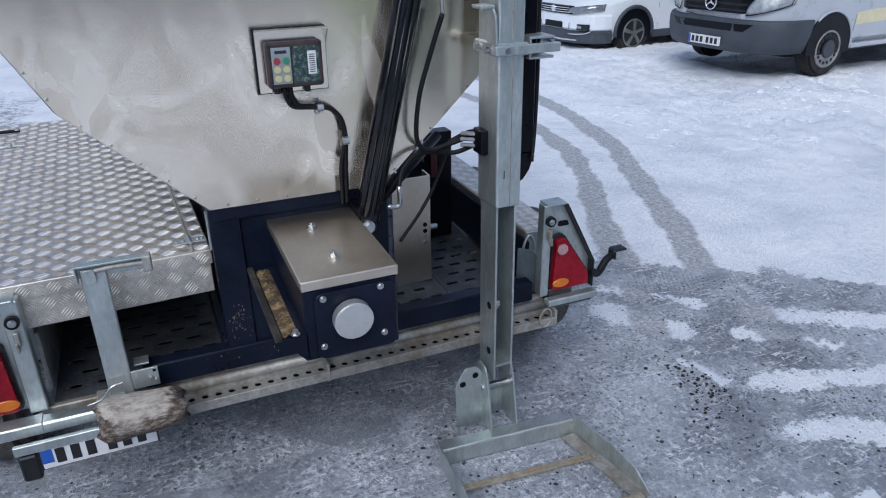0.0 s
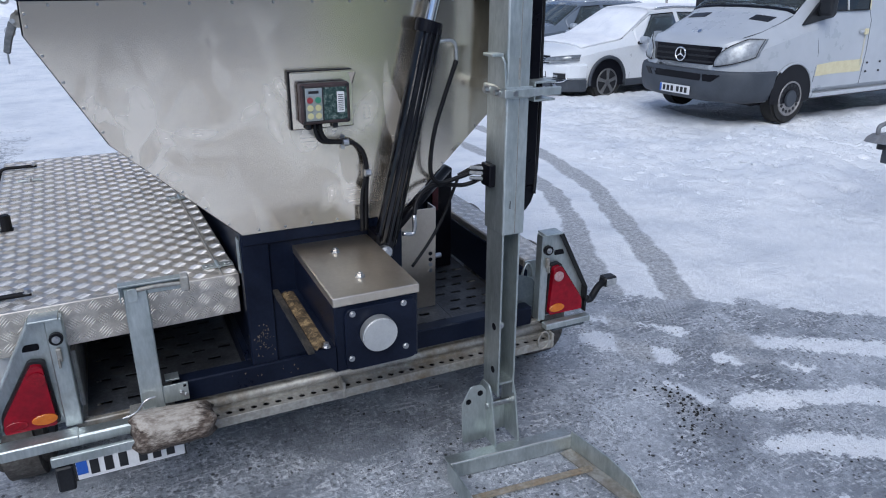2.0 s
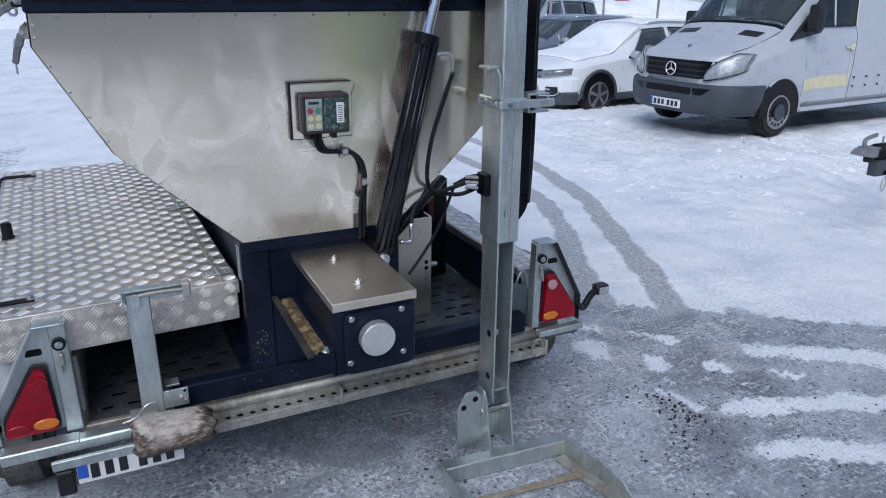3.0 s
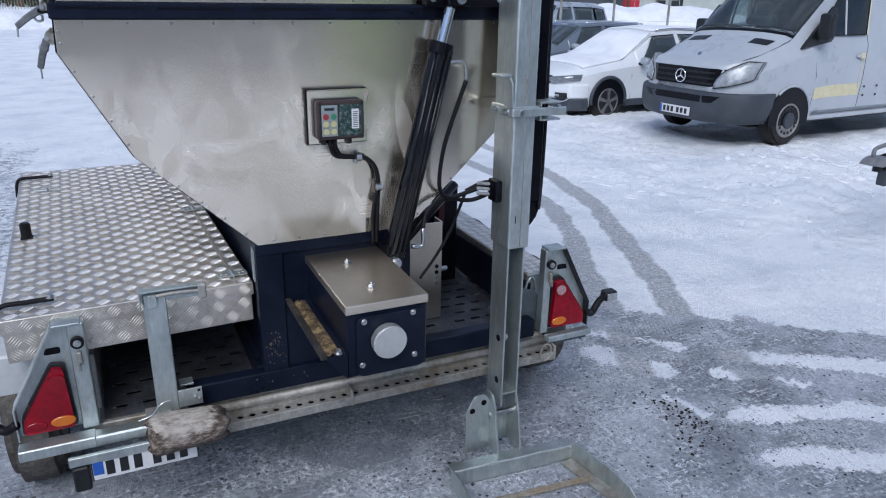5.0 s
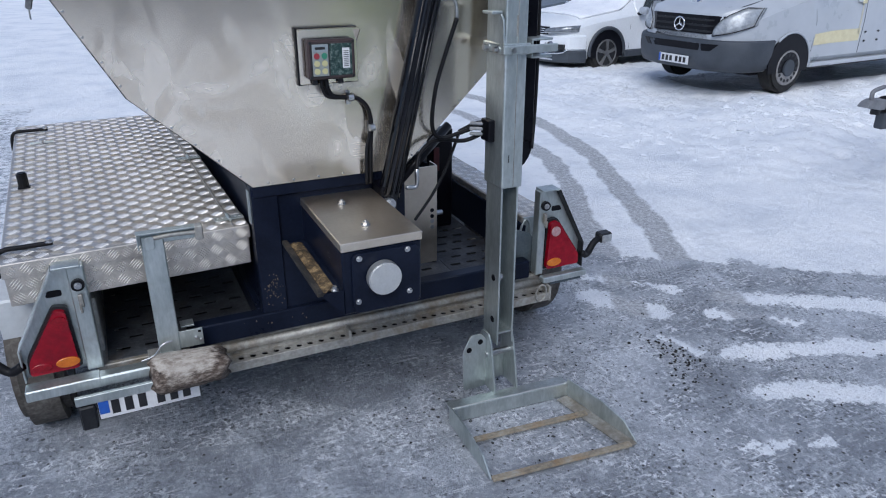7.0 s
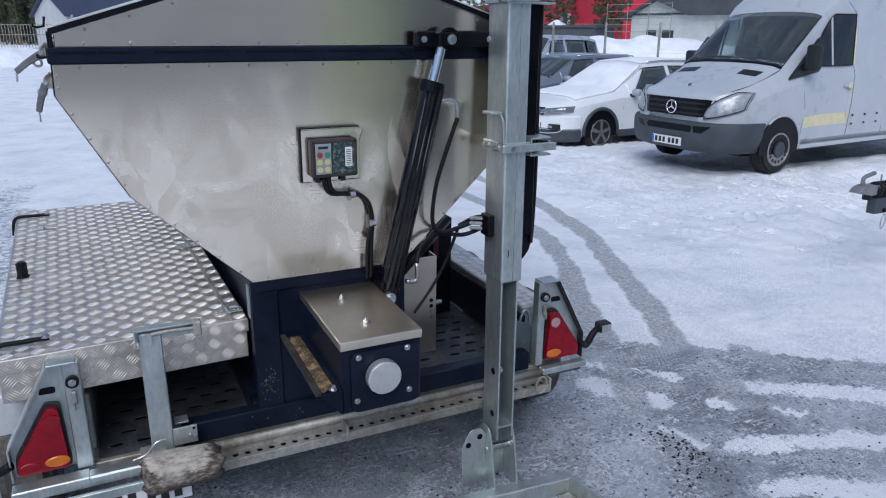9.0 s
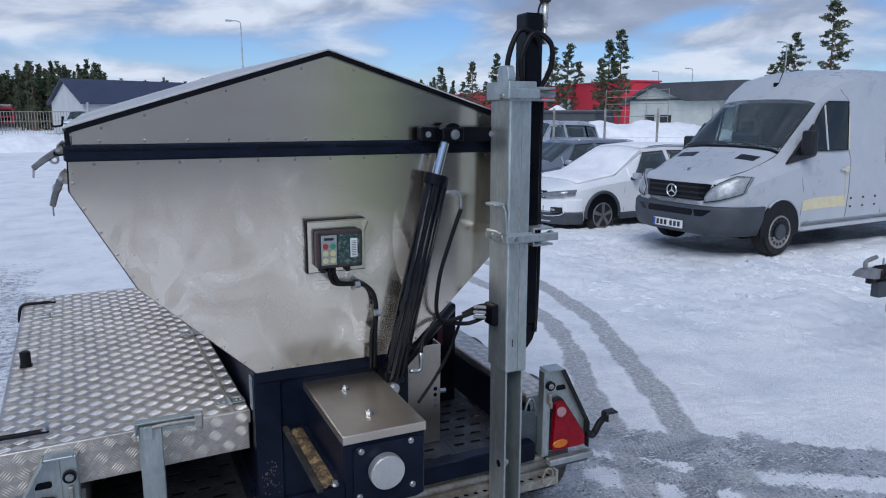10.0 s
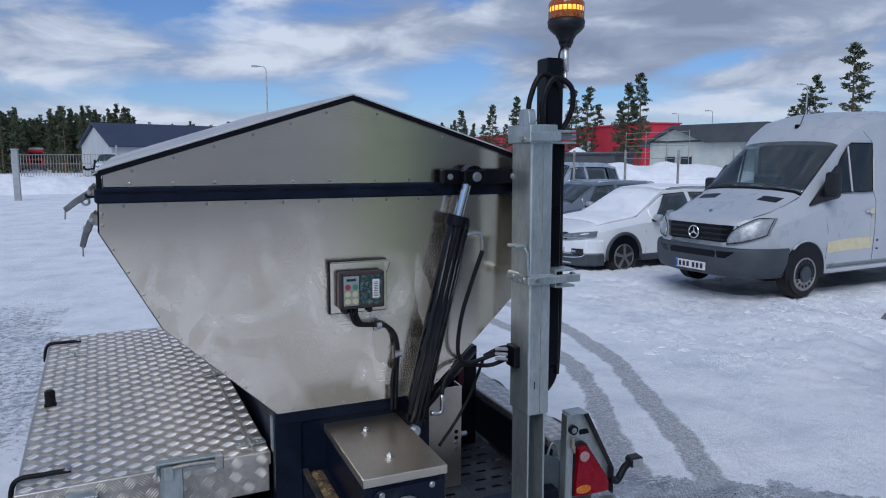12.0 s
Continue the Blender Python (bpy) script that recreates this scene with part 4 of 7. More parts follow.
for s in (-1, 1):
    a, c = sorted((s * 0.952, s * (1.262 if s < 0 else 1.115)))
    ft = 0.735 if s < 0 else 0.715
    f = part("fender", box(a, c, 0.16, 2.30, ft - .05, ft, 0.006), TREAD_BASE if s > 0 else PALE, trailer, "aluminium tread fender" if s > 0 else "pale sheet metal fender")
    o0, o1 = sorted((s * (1.248 if s < 0 else 1.10), s * (1.262 if s < 0 else 1.115)))
    part("fender_skirt", box(o0, o1, 0.16, 2.30, 0.58, ft - .05, 0.003), GALV if s > 0 else PALE, f)
    part("fender_end", box(a, c, 0.150, 0.158, 0.585, ft - .002, 0.002), GALV if s > 0 else PALE, f)
    part("side_wall", box(min(s * .935, s * .950), max(s * .935, s * .950), 0.12, 2.38, 0.474, ft - .03, 0.003), NAVY if s > 0 else GALV_DIRTY, trailer)
part("fender_tread", tread(0.955, 1.105, 0.17, 2.29, lambda u, v, h: (u, v, 0.715 + h * 0.5)), TREAD, f, kind="stuff")
# upright with the catch in front of the box
prop = part("tailgate_post", box(-0.748, -0.672, -0.070, -0.045, 0.500, 0.985, 0.004), GALV, trailer, "galvanised upright with a catch handle")
part("post_flange", box(-0.748, -0.742, -0.045, -0.005, 0.500, 0.985, 0.002), GALV, prop)
part("catch_back", box(-0.756, -0.545, -0.056, -0.048, 0.952, 1.004, 0.002), GALV, prop)
part("catch_roof", box(-0.756, -0.545, -0.082, -0.048, 0.998, 1.004, 0.001), GALV, prop)
part("catch_side", box(-0.760, -0.755, -0.084, -0.046, 0.945, 1.004, 0.001), GALV, prop)
part("catch_tongue", prism(rounded_poly([(-.736, .942), (-.704, .942), (-.704, .990), (-.736, .990)], .012, 4), "y", -0.086, -0.078, 0.001), GALV, prop)
part("catch_bar", hose([(-0.72, -0.074, .978), (-0.66, -0.076, .984), (-0.60, -0.074, .982), (-0.55, -0.070, .978)], 0.008, 8, 6), GALV_DIRTY, prop, "dirty catch bar", smooth=True)
part("catch_end", box(-0.566, -0.538, -0.088, -0.048, 0.952, 1.006, 0.004), GALV_DIRTY, prop)
bk = part("bracket", box(-0.672, -0.588, -0.066, -0.058, 0.520, 0.590, 0.001), GALV, prop)
part("bracket_bolt", bolt((-0.612, -0.066, .552), (0, -1, 0), 0.006, 0.005), ZINC, bk)
part("bracket_bolt", bolt((-0.597, -0.066, .540), (0, -1, 0), 0.006, 0.005), ZINC, bk)
part("bracket_hole", box(-0.604, -0.594, -0.0675, -0.0655, 0.574, 0.583), BLACK, bk)
part("bracket_lug", box(-0.660, -0.612, -0.03, 0.02, 0.585, 0.592, 0.001), GALV, bk)
part("foot_block", box(-0.79, -0.70, -0.085, -0.02, 0.472, 0.520, 0.004), GALV_DIRTY, prop)
part("lynch_pin", hose([(-0.815, -0.10, .520), (-0.77, -0.105, .535), (-0.735, -0.10, .570), (-0.70, -0.095, .575)], 0.0035, 6, 5), ZINC, prop)

# log jammed on the rail
def make_log():
    b = bmesh.new()
    rings, seg = [], 22
    for i in range(15):
        t = i / 14
        x = -0.782 + 0.262 * t
        r = 0.074 * (1 - 0.10 * t) * (1.0 if 1 < i < 13 else 0.95 if i in (1, 13) else 0.72)
        ring = []
        for k in range(seg):
            a = 2 * math.pi * k / seg
            rr = r * (1 + 0.12 * noise.noise(Vector((x * 6, math.cos(a) * 1.3, math.sin(a) * 1.3))) + 0.06 * noise.noise(Vector((x * 25, math.cos(a) * 4, math.sin(a) * 4))))
            ring.append(b.verts.new((x - 0.005 + 0.014 * math.sin(3 * a), -0.140 + rr * math.cos(a), 0.474 - 0.010 * t + rr * math.sin(a) * 1.0)))
        rings.append(ring)
    for q, w in zip(rings, rings[1:]):
        for k in range(seg):
            b.faces.new((q[k], w[k], w[(k + 1) % seg], q[(k + 1) % seg]))
    b.faces.new(rings[0])
    b.faces.new(rings[-1][::-1])
    return b


log = thing("birch_log", (-0.66, -0.12, 0.37), "short birch log with peeling bark tied to the trailer's rail", "log")
part("trunk_piece", make_log(), BARK, log, smooth=True)

# ---- storage box ----
bx0, bx1, by0, by1, bz0, bz1 = -1.200, -0.348, 0.085, 2.25, 0.752, 0.915
chest = thing("storage_box", (-0.76, 1.2, 0.75), "flat aluminium tread plate storage box with black lid stays", "storage box")
body = part("body", box(bx0 + .006, bx1 - .006, by0 + .006, by1 - .006, bz0, bz1 - .010, 0.003), TREAD_BASE, chest)
part("front_tread", tread(bx0 + .012, bx1 - .012, bz0 + .004, bz1 - .058, lambda u, v, h: (u, by0 + .006 - h * 1.1, v), w=0.0046), TREAD, body, kind="stuff")
lid = part("lid", merge(box(bx0, bx1, by0, by1, bz1 - .012, bz1, 0.003), box(bx0, bx1, by0, by0 + .004, bz1 - .052, bz1 - .008, 0.001)), TREAD_BASE, chest)
box(bx0, bx0 + .004, by0, by1, bz1 - .052, bz1 - .008, 0.001, lid_bm := B())
part("lid_edge", lid_bm, TREAD_BASE, lid)
part("lid_tread", tread(bx0 + .01, bx1 - .064, by0 + .01, by1 - .01, lambda u, v, h: (u, v, bz1 + h)), TREAD, lid, "raised bar pattern", kind="stuff")
part("edge_tread", tread(bx1 - .052, bx1 - .004, by0 + .01, by1 - .01, lambda u, v, h: (u, v, bz1 + h)), TREAD, lid, kind="stuff")
part("lip_tread", tread(bx0 + .01, bx1 - .01, bz1 - .050, bz1 - .004, lambda u, v, h: (u, by0 - h * 1.1, v), w=0.0046), TREAD, lid, kind="stuff")
part("hinge_strip", box(bx1 - .060, bx1 - .055, by0, by1, bz1, bz1 + .004, 0.001), GALV_DIRTY, lid)
for y in (0.18, 1.12, 2.06):
    hg = part("hinge", box(bx1 - .115, bx1 - .002, y - .022, y + .022, bz1 + .0045, bz1 + .009, 0.001), GALV, chest)
    part("knuckle", rod((bx1 - .058, y - .03, bz1 + .010), (bx1 - .058, y + .03, bz1 + .010), 0.007, 10), GALV, hg)
    for dx in (-.10, -.08, -.03, -.015):
        part("hinge_screw", rod((bx1 + dx, y, bz1 + .008), (bx1 + dx, y, bz1 + .013), 0.006, 8), ZINC, hg)
for y in (0.185, 2.04):
    st = part("lid_stay", hose([(-1.222, y, .83), (-1.214, y, .90), (-1.190, y, .930), (-1.12, y, .932), (-1.03, y, .932)], 0.009, 8, 6), RUBBER, chest, "black rubber lid strap", smooth=True)
    part("stay_bolt", bolt((-1.040, y, .937), (0, 0, 1), 0.011, 0.010), ZINC, st)
tb_ = part("lid_tee_bolt", bolt((-1.06, 1.76, .917), (0, 0, 1), .012, .022), ZINC, chest)
part("tee_bar", rod((-1.115, 1.76, .925), (-1.005, 1.76, .925), .006, 8), GALV, tb_)
part("knob", merge(rod((-1.135, .98, .915), (-1.135, .98, .985), .022, 14, bevel=0.005), box(-1.16, -1.11, .96, 1.00, .915, .921, .001)), RUBBER, chest, "black rubber knob")

# ---- sand spreader ----
CX, HY0, HY1 = -0.036, -0.02, 2.42
def hx(v):
    return CX + v
spreader = thing("sand_spreader", (CX, 1.2, 0.47), "stainless sand hopper with pitched cover on a navy frame", "spreader")
low = [(-.300, 1.095), (-.675, 1.455), (-.852, 1.790), (-.848, 1.888), (.848, 1.888), (.852, 1.790), (.675, 1.455), (.300, 1.095)]
hopper = part("hopper", prism([(hx(u), v) for u, v in low], "y", HY0 + .02, HY1, 0.004), HOPPER_STEEL, spreader, "brushed stainless hopper body")
back = part("rear_panel", prism([(hx(u), v) for u, v in low], "y", HY0 + .0065, HY0 + .0185, 0.0015), HOPPER_STEEL, hopper)
part("seam_edge", prism([(hx(u * 1.006), 1.45 + (v - 1.45) * 1.008) for u, v in low], "y", HY0 + .0190, HY0 + .0215), BLACK, hopper)
top = [(-.834, 1.938), (-.834, 1.985), (0, 2.248), (.834, 1.985), (.834, 1.938)]
cover = part("cover", prism([(hx(u), v) for u, v in top], "y", HY0 + .008, HY1, 0.002), STEEL, spreader, "pitched stainless cover")
ROOF_PALE = stuff("frosted_sheet", [(0.50, 0.485, 0.46), (0.60, 0.585, 0.56), (0.72, 0.71, 0.69)], 0.55, 0.5, 3, 40, 0.03)
def roof_sheet(s):
    return prism([(hx(0), 2.2635), (hx(s * .852), 1.9965), (hx(s * .852), 1.990), (hx(0), 2.2565)], "y", HY0 - .004, HY1 + .01, 0.0008)
for s in (-1, 1):
    part("roof_sheet", roof_sheet(s), ROOF_PALE, cover, "pale frosted roof sheet")
    part("edge_trim", prism([(hx(0), 2.2570), (hx(s * .846), 1.9925), (hx(s * .846), 1.974), (hx(0), 2.238)], "y", HY0 - .010, HY0 + .010, 0.001), BLACK, cover, "black rubber edge seal")
    part("corner_seal", box(min(hx(s * .836), hx(s * .852)), max(hx(s * .836), hx(s * .852)), HY0 - .008, HY0 + .012, 1.93, 1.985, 0.002), BLACK, cover)
band = part("hinge_band", box(hx(-.858), hx(.858), HY0 - .014, HY0 + .05, 1.889, 1.937, 0.004), NAVY, spreader, "navy steel band")
for k in range(6):
    part("band_slot", box(hx(-.84 + k * .285), hx(-.84 + k * .285 + .235), HY0 - .0155, HY0 - .0135, 1.919, 1.926, 0.0005), BLACK, band)
part("side_band", box(hx(-.862), hx(-.8585), HY0 + .05, HY1, 1.889, 1.937, 0.001), NAVY, band)
part("front_band", box(hx(.8585), hx(.862), HY0 + .05, HY1, 1.889, 1.937, 0.001), NAVY, band)
screw_me = None
def screw(p, axis, parent):
    global screw_me
    if screw_me is None:
        screw_me = mesh_of(rod((0, 0, 0), (0, 0, .0035), .0050, 8, r2=.0032), "screw", ZINC)
    o = new("screw", screw_me)
    o.parent = parent
    root = parent
    while root.parent:
        root = root.parent
    o.matrix_basis = root.matrix_basis.inverted() @ Matrix.Translation(p) @ Vector(axis).to_track_quat("Z", "Y").to_matrix().to_4x4()
def edge_screws(a, b, n, y, parent, ends=True):
    for i in range(n):
        t = (i + 0.5) / n
        screw((hx(a[0] + (b[0] - a[0]) * t), y, a[1] + (b[1] - a[1]) * t), (0, -1, 0), parent)
yb = HY0 + .0065
edge_screws((-.84, 1.876), (.84, 1.876), 13, yb, back)
for s in (-1, 1):
    edge_screws((s * .840, 1.87), (s * .840, 1.80), 2, yb, back)
    edge_screws((s * .835, 1.775), (s * .668, 1.460), 4, yb, back)
    edge_screws((s * .655, 1.448), (s * .305, 1.112), 5, yb, back)
    edge_screws((s * .81, 1.970), (s * .03, 2.212), 6, HY0 + .008, cover)
    edge_screws((s * .82, 1.950), (s * .02, 1.950), 6, HY0 + .008, cover)
edge_screws((-.29, 1.108), (.29, 1.108), 6, yb, back)
# navy frame under the hopper
frame_part = part("support_frame", box(-0.345, -0.245, -0.005, 0.055, 0.560, 1.093, 0.004), NAVY, spreader, "navy painted support frame")
part("post", box(0.175, 0.275, -0.005, 0.055, 0.560, 1.093, 0.004), NAVY, frame_part)
part("top_beam", box(-0.340, 0.270, -0.010, 0.060, 1.050, 1.094, 0.003), NAVY, frame_part)
part("rear_beam", box(-0.640, 0.900, -0.012, 0.050, 0.474, 0.562, 0.005), NAVY, frame_part)
part("rear_sheet", box(-0.244, 0.174, 0.006, 0.016, 0.562, 1.049, 0.001), NAVY, frame_part, "navy sheet with scratches")
part("corner_strip", box(-0.352, -0.3455, 0.02, 0.056, 0.94, 1.07, 0.001), GALV, frame_part)
for x in (-0.33, 0.25):
    part("side_beam", box(x - .03, x + .03, 0.055, 2.38, 0.474, 0.56, 0.004), NAVY, frame_part)
    part("side_plate", box(x - .006, x + .006, 0.055, 2.36, 0.56, 1.06, 0.002), NAVY, frame_part)
part("lower_hopper", prism([(hx(-.292), 1.094), (hx(.292), 1.094), (hx(.15), .80), (hx(-.15), .80)], "y", 0.07, 2.35), NAVY, frame_part)
# drive unit
drive = part("drive_unit", box(-0.155, 0.132, -0.495, 0.06, 0.757, 0.991, 0.005), NAVY, spreader, "navy gearbox housing with a stainless lid")
part("front_plate", prism(rounded_poly([(-.125, .762), (.122, .762), (.122, .982), (-.125, .982)], 0.03), "y", -0.510, -0.4955, 0.002), NAVY, drive)
part("shaft_cap", rod((-.020, -.511, .892), (-.020, -.548, .892), .059, 40, bevel=0.004), CAP, drive, "round turned steel cap")
for x, zz in ((-.100, .977 - .010), (.074, .972), (.080, .812), (-.108, .808)):
    part("plate_bolt", bolt((x, -.5105, zz), (0, -1, 0), 0.0072, 0.007), ZINC, drive)
lidp = part("drive_lid", box(-0.158, 0.136, -0.500, 0.045, 0.992, 1.024, 0.003), STEEL_LID, drive, "stained stainless lid")
for p in ((-.033, -.126, 1.0245), (-.023, -.367, 1.0245)):
    nt_ = part("lid_bolt", bolt(p, (0, 0, 1), 0.012, 0.010), ZINC, lidp)
    part("stud", rod((p[0], p[1], 1.034), (p[0], p[1], 1.043), 0.0055, 8), ZINC, nt_)
GRIME = stuff("sandy_grime", [(0.006, 0.006, 0.008), (0.018, 0.016, 0.014), (0.07, 0.055, 0.04)], 0.8, 0.0, 16, 120, 0.15)
chute = part("chute", prism([(-.236, .855), (-.1555, .855), (-.1555, .760)], "y", -0.500, -0.014), NAVY, spreader, "navy chute with spilt sand")
part("trough_lip", box(-0.247, -0.226, -0.505, -0.01, 0.850, 0.866, 0.002), GRIME, chute)
def sand_strip():
    b = bmesh.new()
    n, w = 40, 7
    g = [[b.verts.new((-0.222 + 0.046 * j / (w - 1), -0.495 + 0.46 * i / n, 0.8565 + 0.010 * max(0, noise.noise(Vector((i * .3, j * .8, 2.0))) + .35) * math.sin(math.pi * j / (w - 1)))) for j in range(w)] for i in range(n + 1)]
    for i in range(n):
        for j in range(w - 1):
            b.faces.new((g[i][j], g[i][j + 1], g[i + 1][j + 1], g[i + 1][j]))
    return b
part("sand", sand_strip(), SAND, chute, "spilt damp sand", smooth=True)
part("chute_bolt", bolt((-.186, -.498, .862), (0, 0, 1), 0.009, 0.012), ZINC, chute)
# hydraulic ram on the face
ram = part("hydraulic_ram", rod((0.172, -0.080, 1.005), (0.362, -0.080, 1.800), .043, 28, bevel=0.006), RAM_BLACK, spreader, "black hydraulic ram with a bright rod", smooth=False)
for dx, dy in ((-.030, -.034), (-.008, -.0435), (.014, -.0420), (.034, -.029)):
    part("barrel_rib", rod((0.176 + dx, -.080 + dy, 1.03), (0.358 + dx, -.080 + dy, 1.785), .0045, 8), RAM_BLACK, ram, smooth=True)
part("rod", rod((0.355, -0.080, 1.79), (0.397, -0.080, 1.945), .020, 20), CHROME, ram)
part("end_cap", rod((0.350, -0.080, 1.770), (0.362, -0.080, 1.812), .048, 24, bevel=0.004), BLACK, ram)
part("rod_eye", rod((0.415, -0.110, 1.965), (0.415, -0.045, 1.965), .040, 24, bevel=0.005), BLACK, ram)
part("lower_pin", merge(rod((0.160, -0.135, .995), (0.160, -0.02, .995), .024, 20), bolt((0.160, -0.135, .995), (0, -1, 0), .016, .008)), ZINC, ram)
part("ram_foot", box(0.135, 0.200, -0.11, 0.0, 0.96, 1.06, 0.008), BLACK, ram)
clevis = part("clevis_bracket", box(0.298, 0.620, HY0 - .060, HY0 - .016, 1.934, 1.990, 0.005), BLACK, spreader, "black clevis bracket")
part("clevis_tab", box(0.365, 0.455, HY0 - .105, HY0 - .061, 1.938, 1.988, 0.005), BLACK, clevis)
part("clevis_bolt", bolt((0.415, HY0 - .106, 1.963), (0, -1, 0), .013, .012), ZINC, clevis)
for x in (0.325, 0.595):
    part("bracket_screw", bolt((x, HY0 - .061, 1.962), (0, -1, 0), .008, .006), ZINC, clevis)
part("port_elbow", hose([(0.366, -0.095, 1.738), (0.425, -0.10, 1.745), (0.450, -0.10, 1.730), (0.456, -0.10, 1.675)], .0065, 8, 6), ZINC, ram, smooth=True)
part("lower_elbow", hose([(0.245, -0.09, 1.040), (0.290, -0.09, 1.040), (0.292, -0.09, 1.110)], .009, 8, 4), ZINC, ram, smooth=True)
# hoses
def line_hose(pts, r=0.0085, name="hose"):
    return part(name, hose(pts, r, 8, 10), RUBBER, spreader, smooth=True)
line_hose([(0.456, -0.10, 1.675), (0.415, -0.085, 1.54), (0.382, -0.075, 1.42), (0.368, -0.07, 1.30), (0.380, -0.065, 1.24), (0.42, -0.06, 1.214), (0.49, -0.065, 1.228), (0.56, -0.075, 1.247), (0.60, -0.09, 1.250)])
line_hose([(0.292, -0.09, 1.110), (0.312, -0.07, 1.158), (0.362, -0.055, 1.197), (0.426, -0.05, 1.205), (0.52, -0.055, 1.192), (0.60, -0.09, 1.228)])
line_hose([(0.53, 0.02, 1.20), (0.502, 0.03, 1.114), (0.466, 0.03, 1.031), (0.405, 0.02, .944), (0.316, -0.01, .861)], .0065)
line_hose([(0.52, 0.0, 1.215), (0.59, -0.03, 1.252), (0.66, -0.06, 1.248)])
for zz in (1.228, 1.249, 1.270):
    part("hose_fitting", rod((0.535, -0.075, zz - .004), (0.572, -0.118, zz), .0075, 10), ZINC, spreader)
part("slant_tube", rod((0.23, -0.06, 1.06), (0.50, 0.06, 1.23), .019, 12), BLACK, spreader, smooth=True)
# control panel
CASE_BROWN = stuff("dark_brown_case", [(0.035, 0.022, 0.022), (0.060, 0.040, 0.039)], 0.4, 0.0, 20, 100, 0.03, 0.08)
panel = part("control_panel", box(-0.135, 0.082, HY0 - .020, HY0 - .016, 1.462, 1.652, 0.001), STEEL, spreader, "keypad control box with a clear cover on a steel plate")
part("rain_hood", prism([(HY0 + .004, 1.650), (HY0 - .062, 1.652), (HY0 - .062, 1.655), (HY0 + .004, 1.655)], "x", -0.136, 0.083), STEEL, panel)
# added black sheet, drawn as the dark gap behind the plate
part("plate_gap_shade", box(-0.141, 0.0835, HY0 - .0155, HY0 + .006, 1.459, 1.657), RUBBER, panel)
part("hood_cheek", prism([(HY0 - .016, 1.60), (HY0 - .016, 1.65), (HY0 - .062, 1.65)], "x", 0.080, 0.083), STEEL, panel)
cb = part("case", box(-0.113, 0.060, HY0 - .062, HY0 - .0205, 1.482, 1.620, 0.006), CASE_BROWN, panel, "dark plastic case")
part("board", box(-0.100, 0.047, HY0 - .0645, HY0 - .0625, 1.496, 1.606), stuff("circuit_board", [(0.006, 0.018, 0.018), (0.02, 0.05, 0.046), (0.16, 0.20, 0.18)], 0.25, 0.0, 70, 220, 0.05, 0.1), cb)
part("keypad_frame", box(-0.1035, -0.0345, HY0 - .0658, HY0 - .0640, 1.4935, 1.6085, 0.0008), INK, cb)
kp = part("keypad", box(-0.098, -0.040, HY0 - .0675, HY0 - .0645, 1.496, 1.606, 0.001), stuff("keypad_foil", [(0.24, 0.26, 0.25), (0.32, 0.34, 0.32)], 0.35, 0, 10, 60, 0.0), cb)
part("keypad_band", box(-0.097, -0.041, HY0 - .0685, HY0 - .0675, 1.580, 1.604), stuff("foil_grey", [(0.22, 0.26, 0.28), (0.30, 0.34, 0.36)], 0.35), kp)
part("logo_bar", box(-0.088, -0.052, HY0 - .0695, HY0 - .0685, 1.588, 1.597), INK, kp)
for i, (x, zz, m) in enumerate([(-.083, 1.566, "r"), (-.055, 1.566, "g"), (-.083, 1.540, "y"), (-.055, 1.540, "y"), (-.083, 1.513, "y"), (-.055, 1.513, "y")]):
    part("key", rod((x, HY0 - .0675, zz), (x, HY0 - .070, zz), .0105, 16), {"r": stuff("key_red", [(.26, .03, .04), (.32, .04, .05)], 0.4), "g": stuff("key_green", [(.04, .20, .12), (.05, .24, .15)], 0.4), "y": stuff("key_yellow", [(.48, .44, .22), (.56, .52, .28)], 0.4)}[m], kp)
part("label_sticker", box(0.012, 0.038, HY0 - .0665, HY0 - .0645, 1.520, 1.590), PLATE_WHITE, cb)
for i in range(9):
    part("label_bar", box(0.016, 0.034, HY0 - .0672, HY0 - .0664, 1.526 + i * .0065, 1.5285 + i * .0065), INK, cb)
for x in (-.104, .051):
    for zz in (1.491, 1.611):
        part("case_screw", rod((x, HY0 - .062, zz), (x, HY0 - .0655, zz), .0055, 8), INK, cb)
for x in (-.085, .01):
    part("gland", rod((x, HY0 - .035, 1.484), (x, HY0 - .035, 1.462), .010, 10), PLASTIC, cb)
cab = [(-.045, HY0 - .035, 1.48), (-.042, HY0 - .033, 1.45), (-.02, HY0 - .025, 1.415), (.03, HY0 - .02, 1.405), (.08, HY0 - .02, 1.395), (.115, HY0 - .02, 1.355), (.125, HY0 - .02, 1.29), (.120, HY0 - .02, 1.20), (.115, HY0 - .02, 1.06)]
part("cable", hose(cab, .0090, 8, 8), RUBBER, panel, smooth=True)
part("cable", hose([(p[0] - .018 * (i < 3) - .016 * (i > 6), p[1] - .004, p[2]) for i, p in enumerate(cab)], .0075, 8, 8), RUBBER, panel, smooth=True)
for x, zz in ((.045, 1.405), (.124, 1.285)):
    cl_ = part("cable_clip", rod((x - .010, HY0 - .034, zz), (x + .010, HY0 - .034, zz), .014, 10), ZINC, panel)
    part("clip_tab", box(x - .008, x + .008, HY0 - .004, HY0 + .0, zz - .030, zz + .02), ZINC, cl_)
LEVER_GREY = stuff("weathered_lever", [(0.12, 0.125, 0.13), (0.22, 0.225, 0.23)], 0.5, 0.6, 20, 80, 0.04)
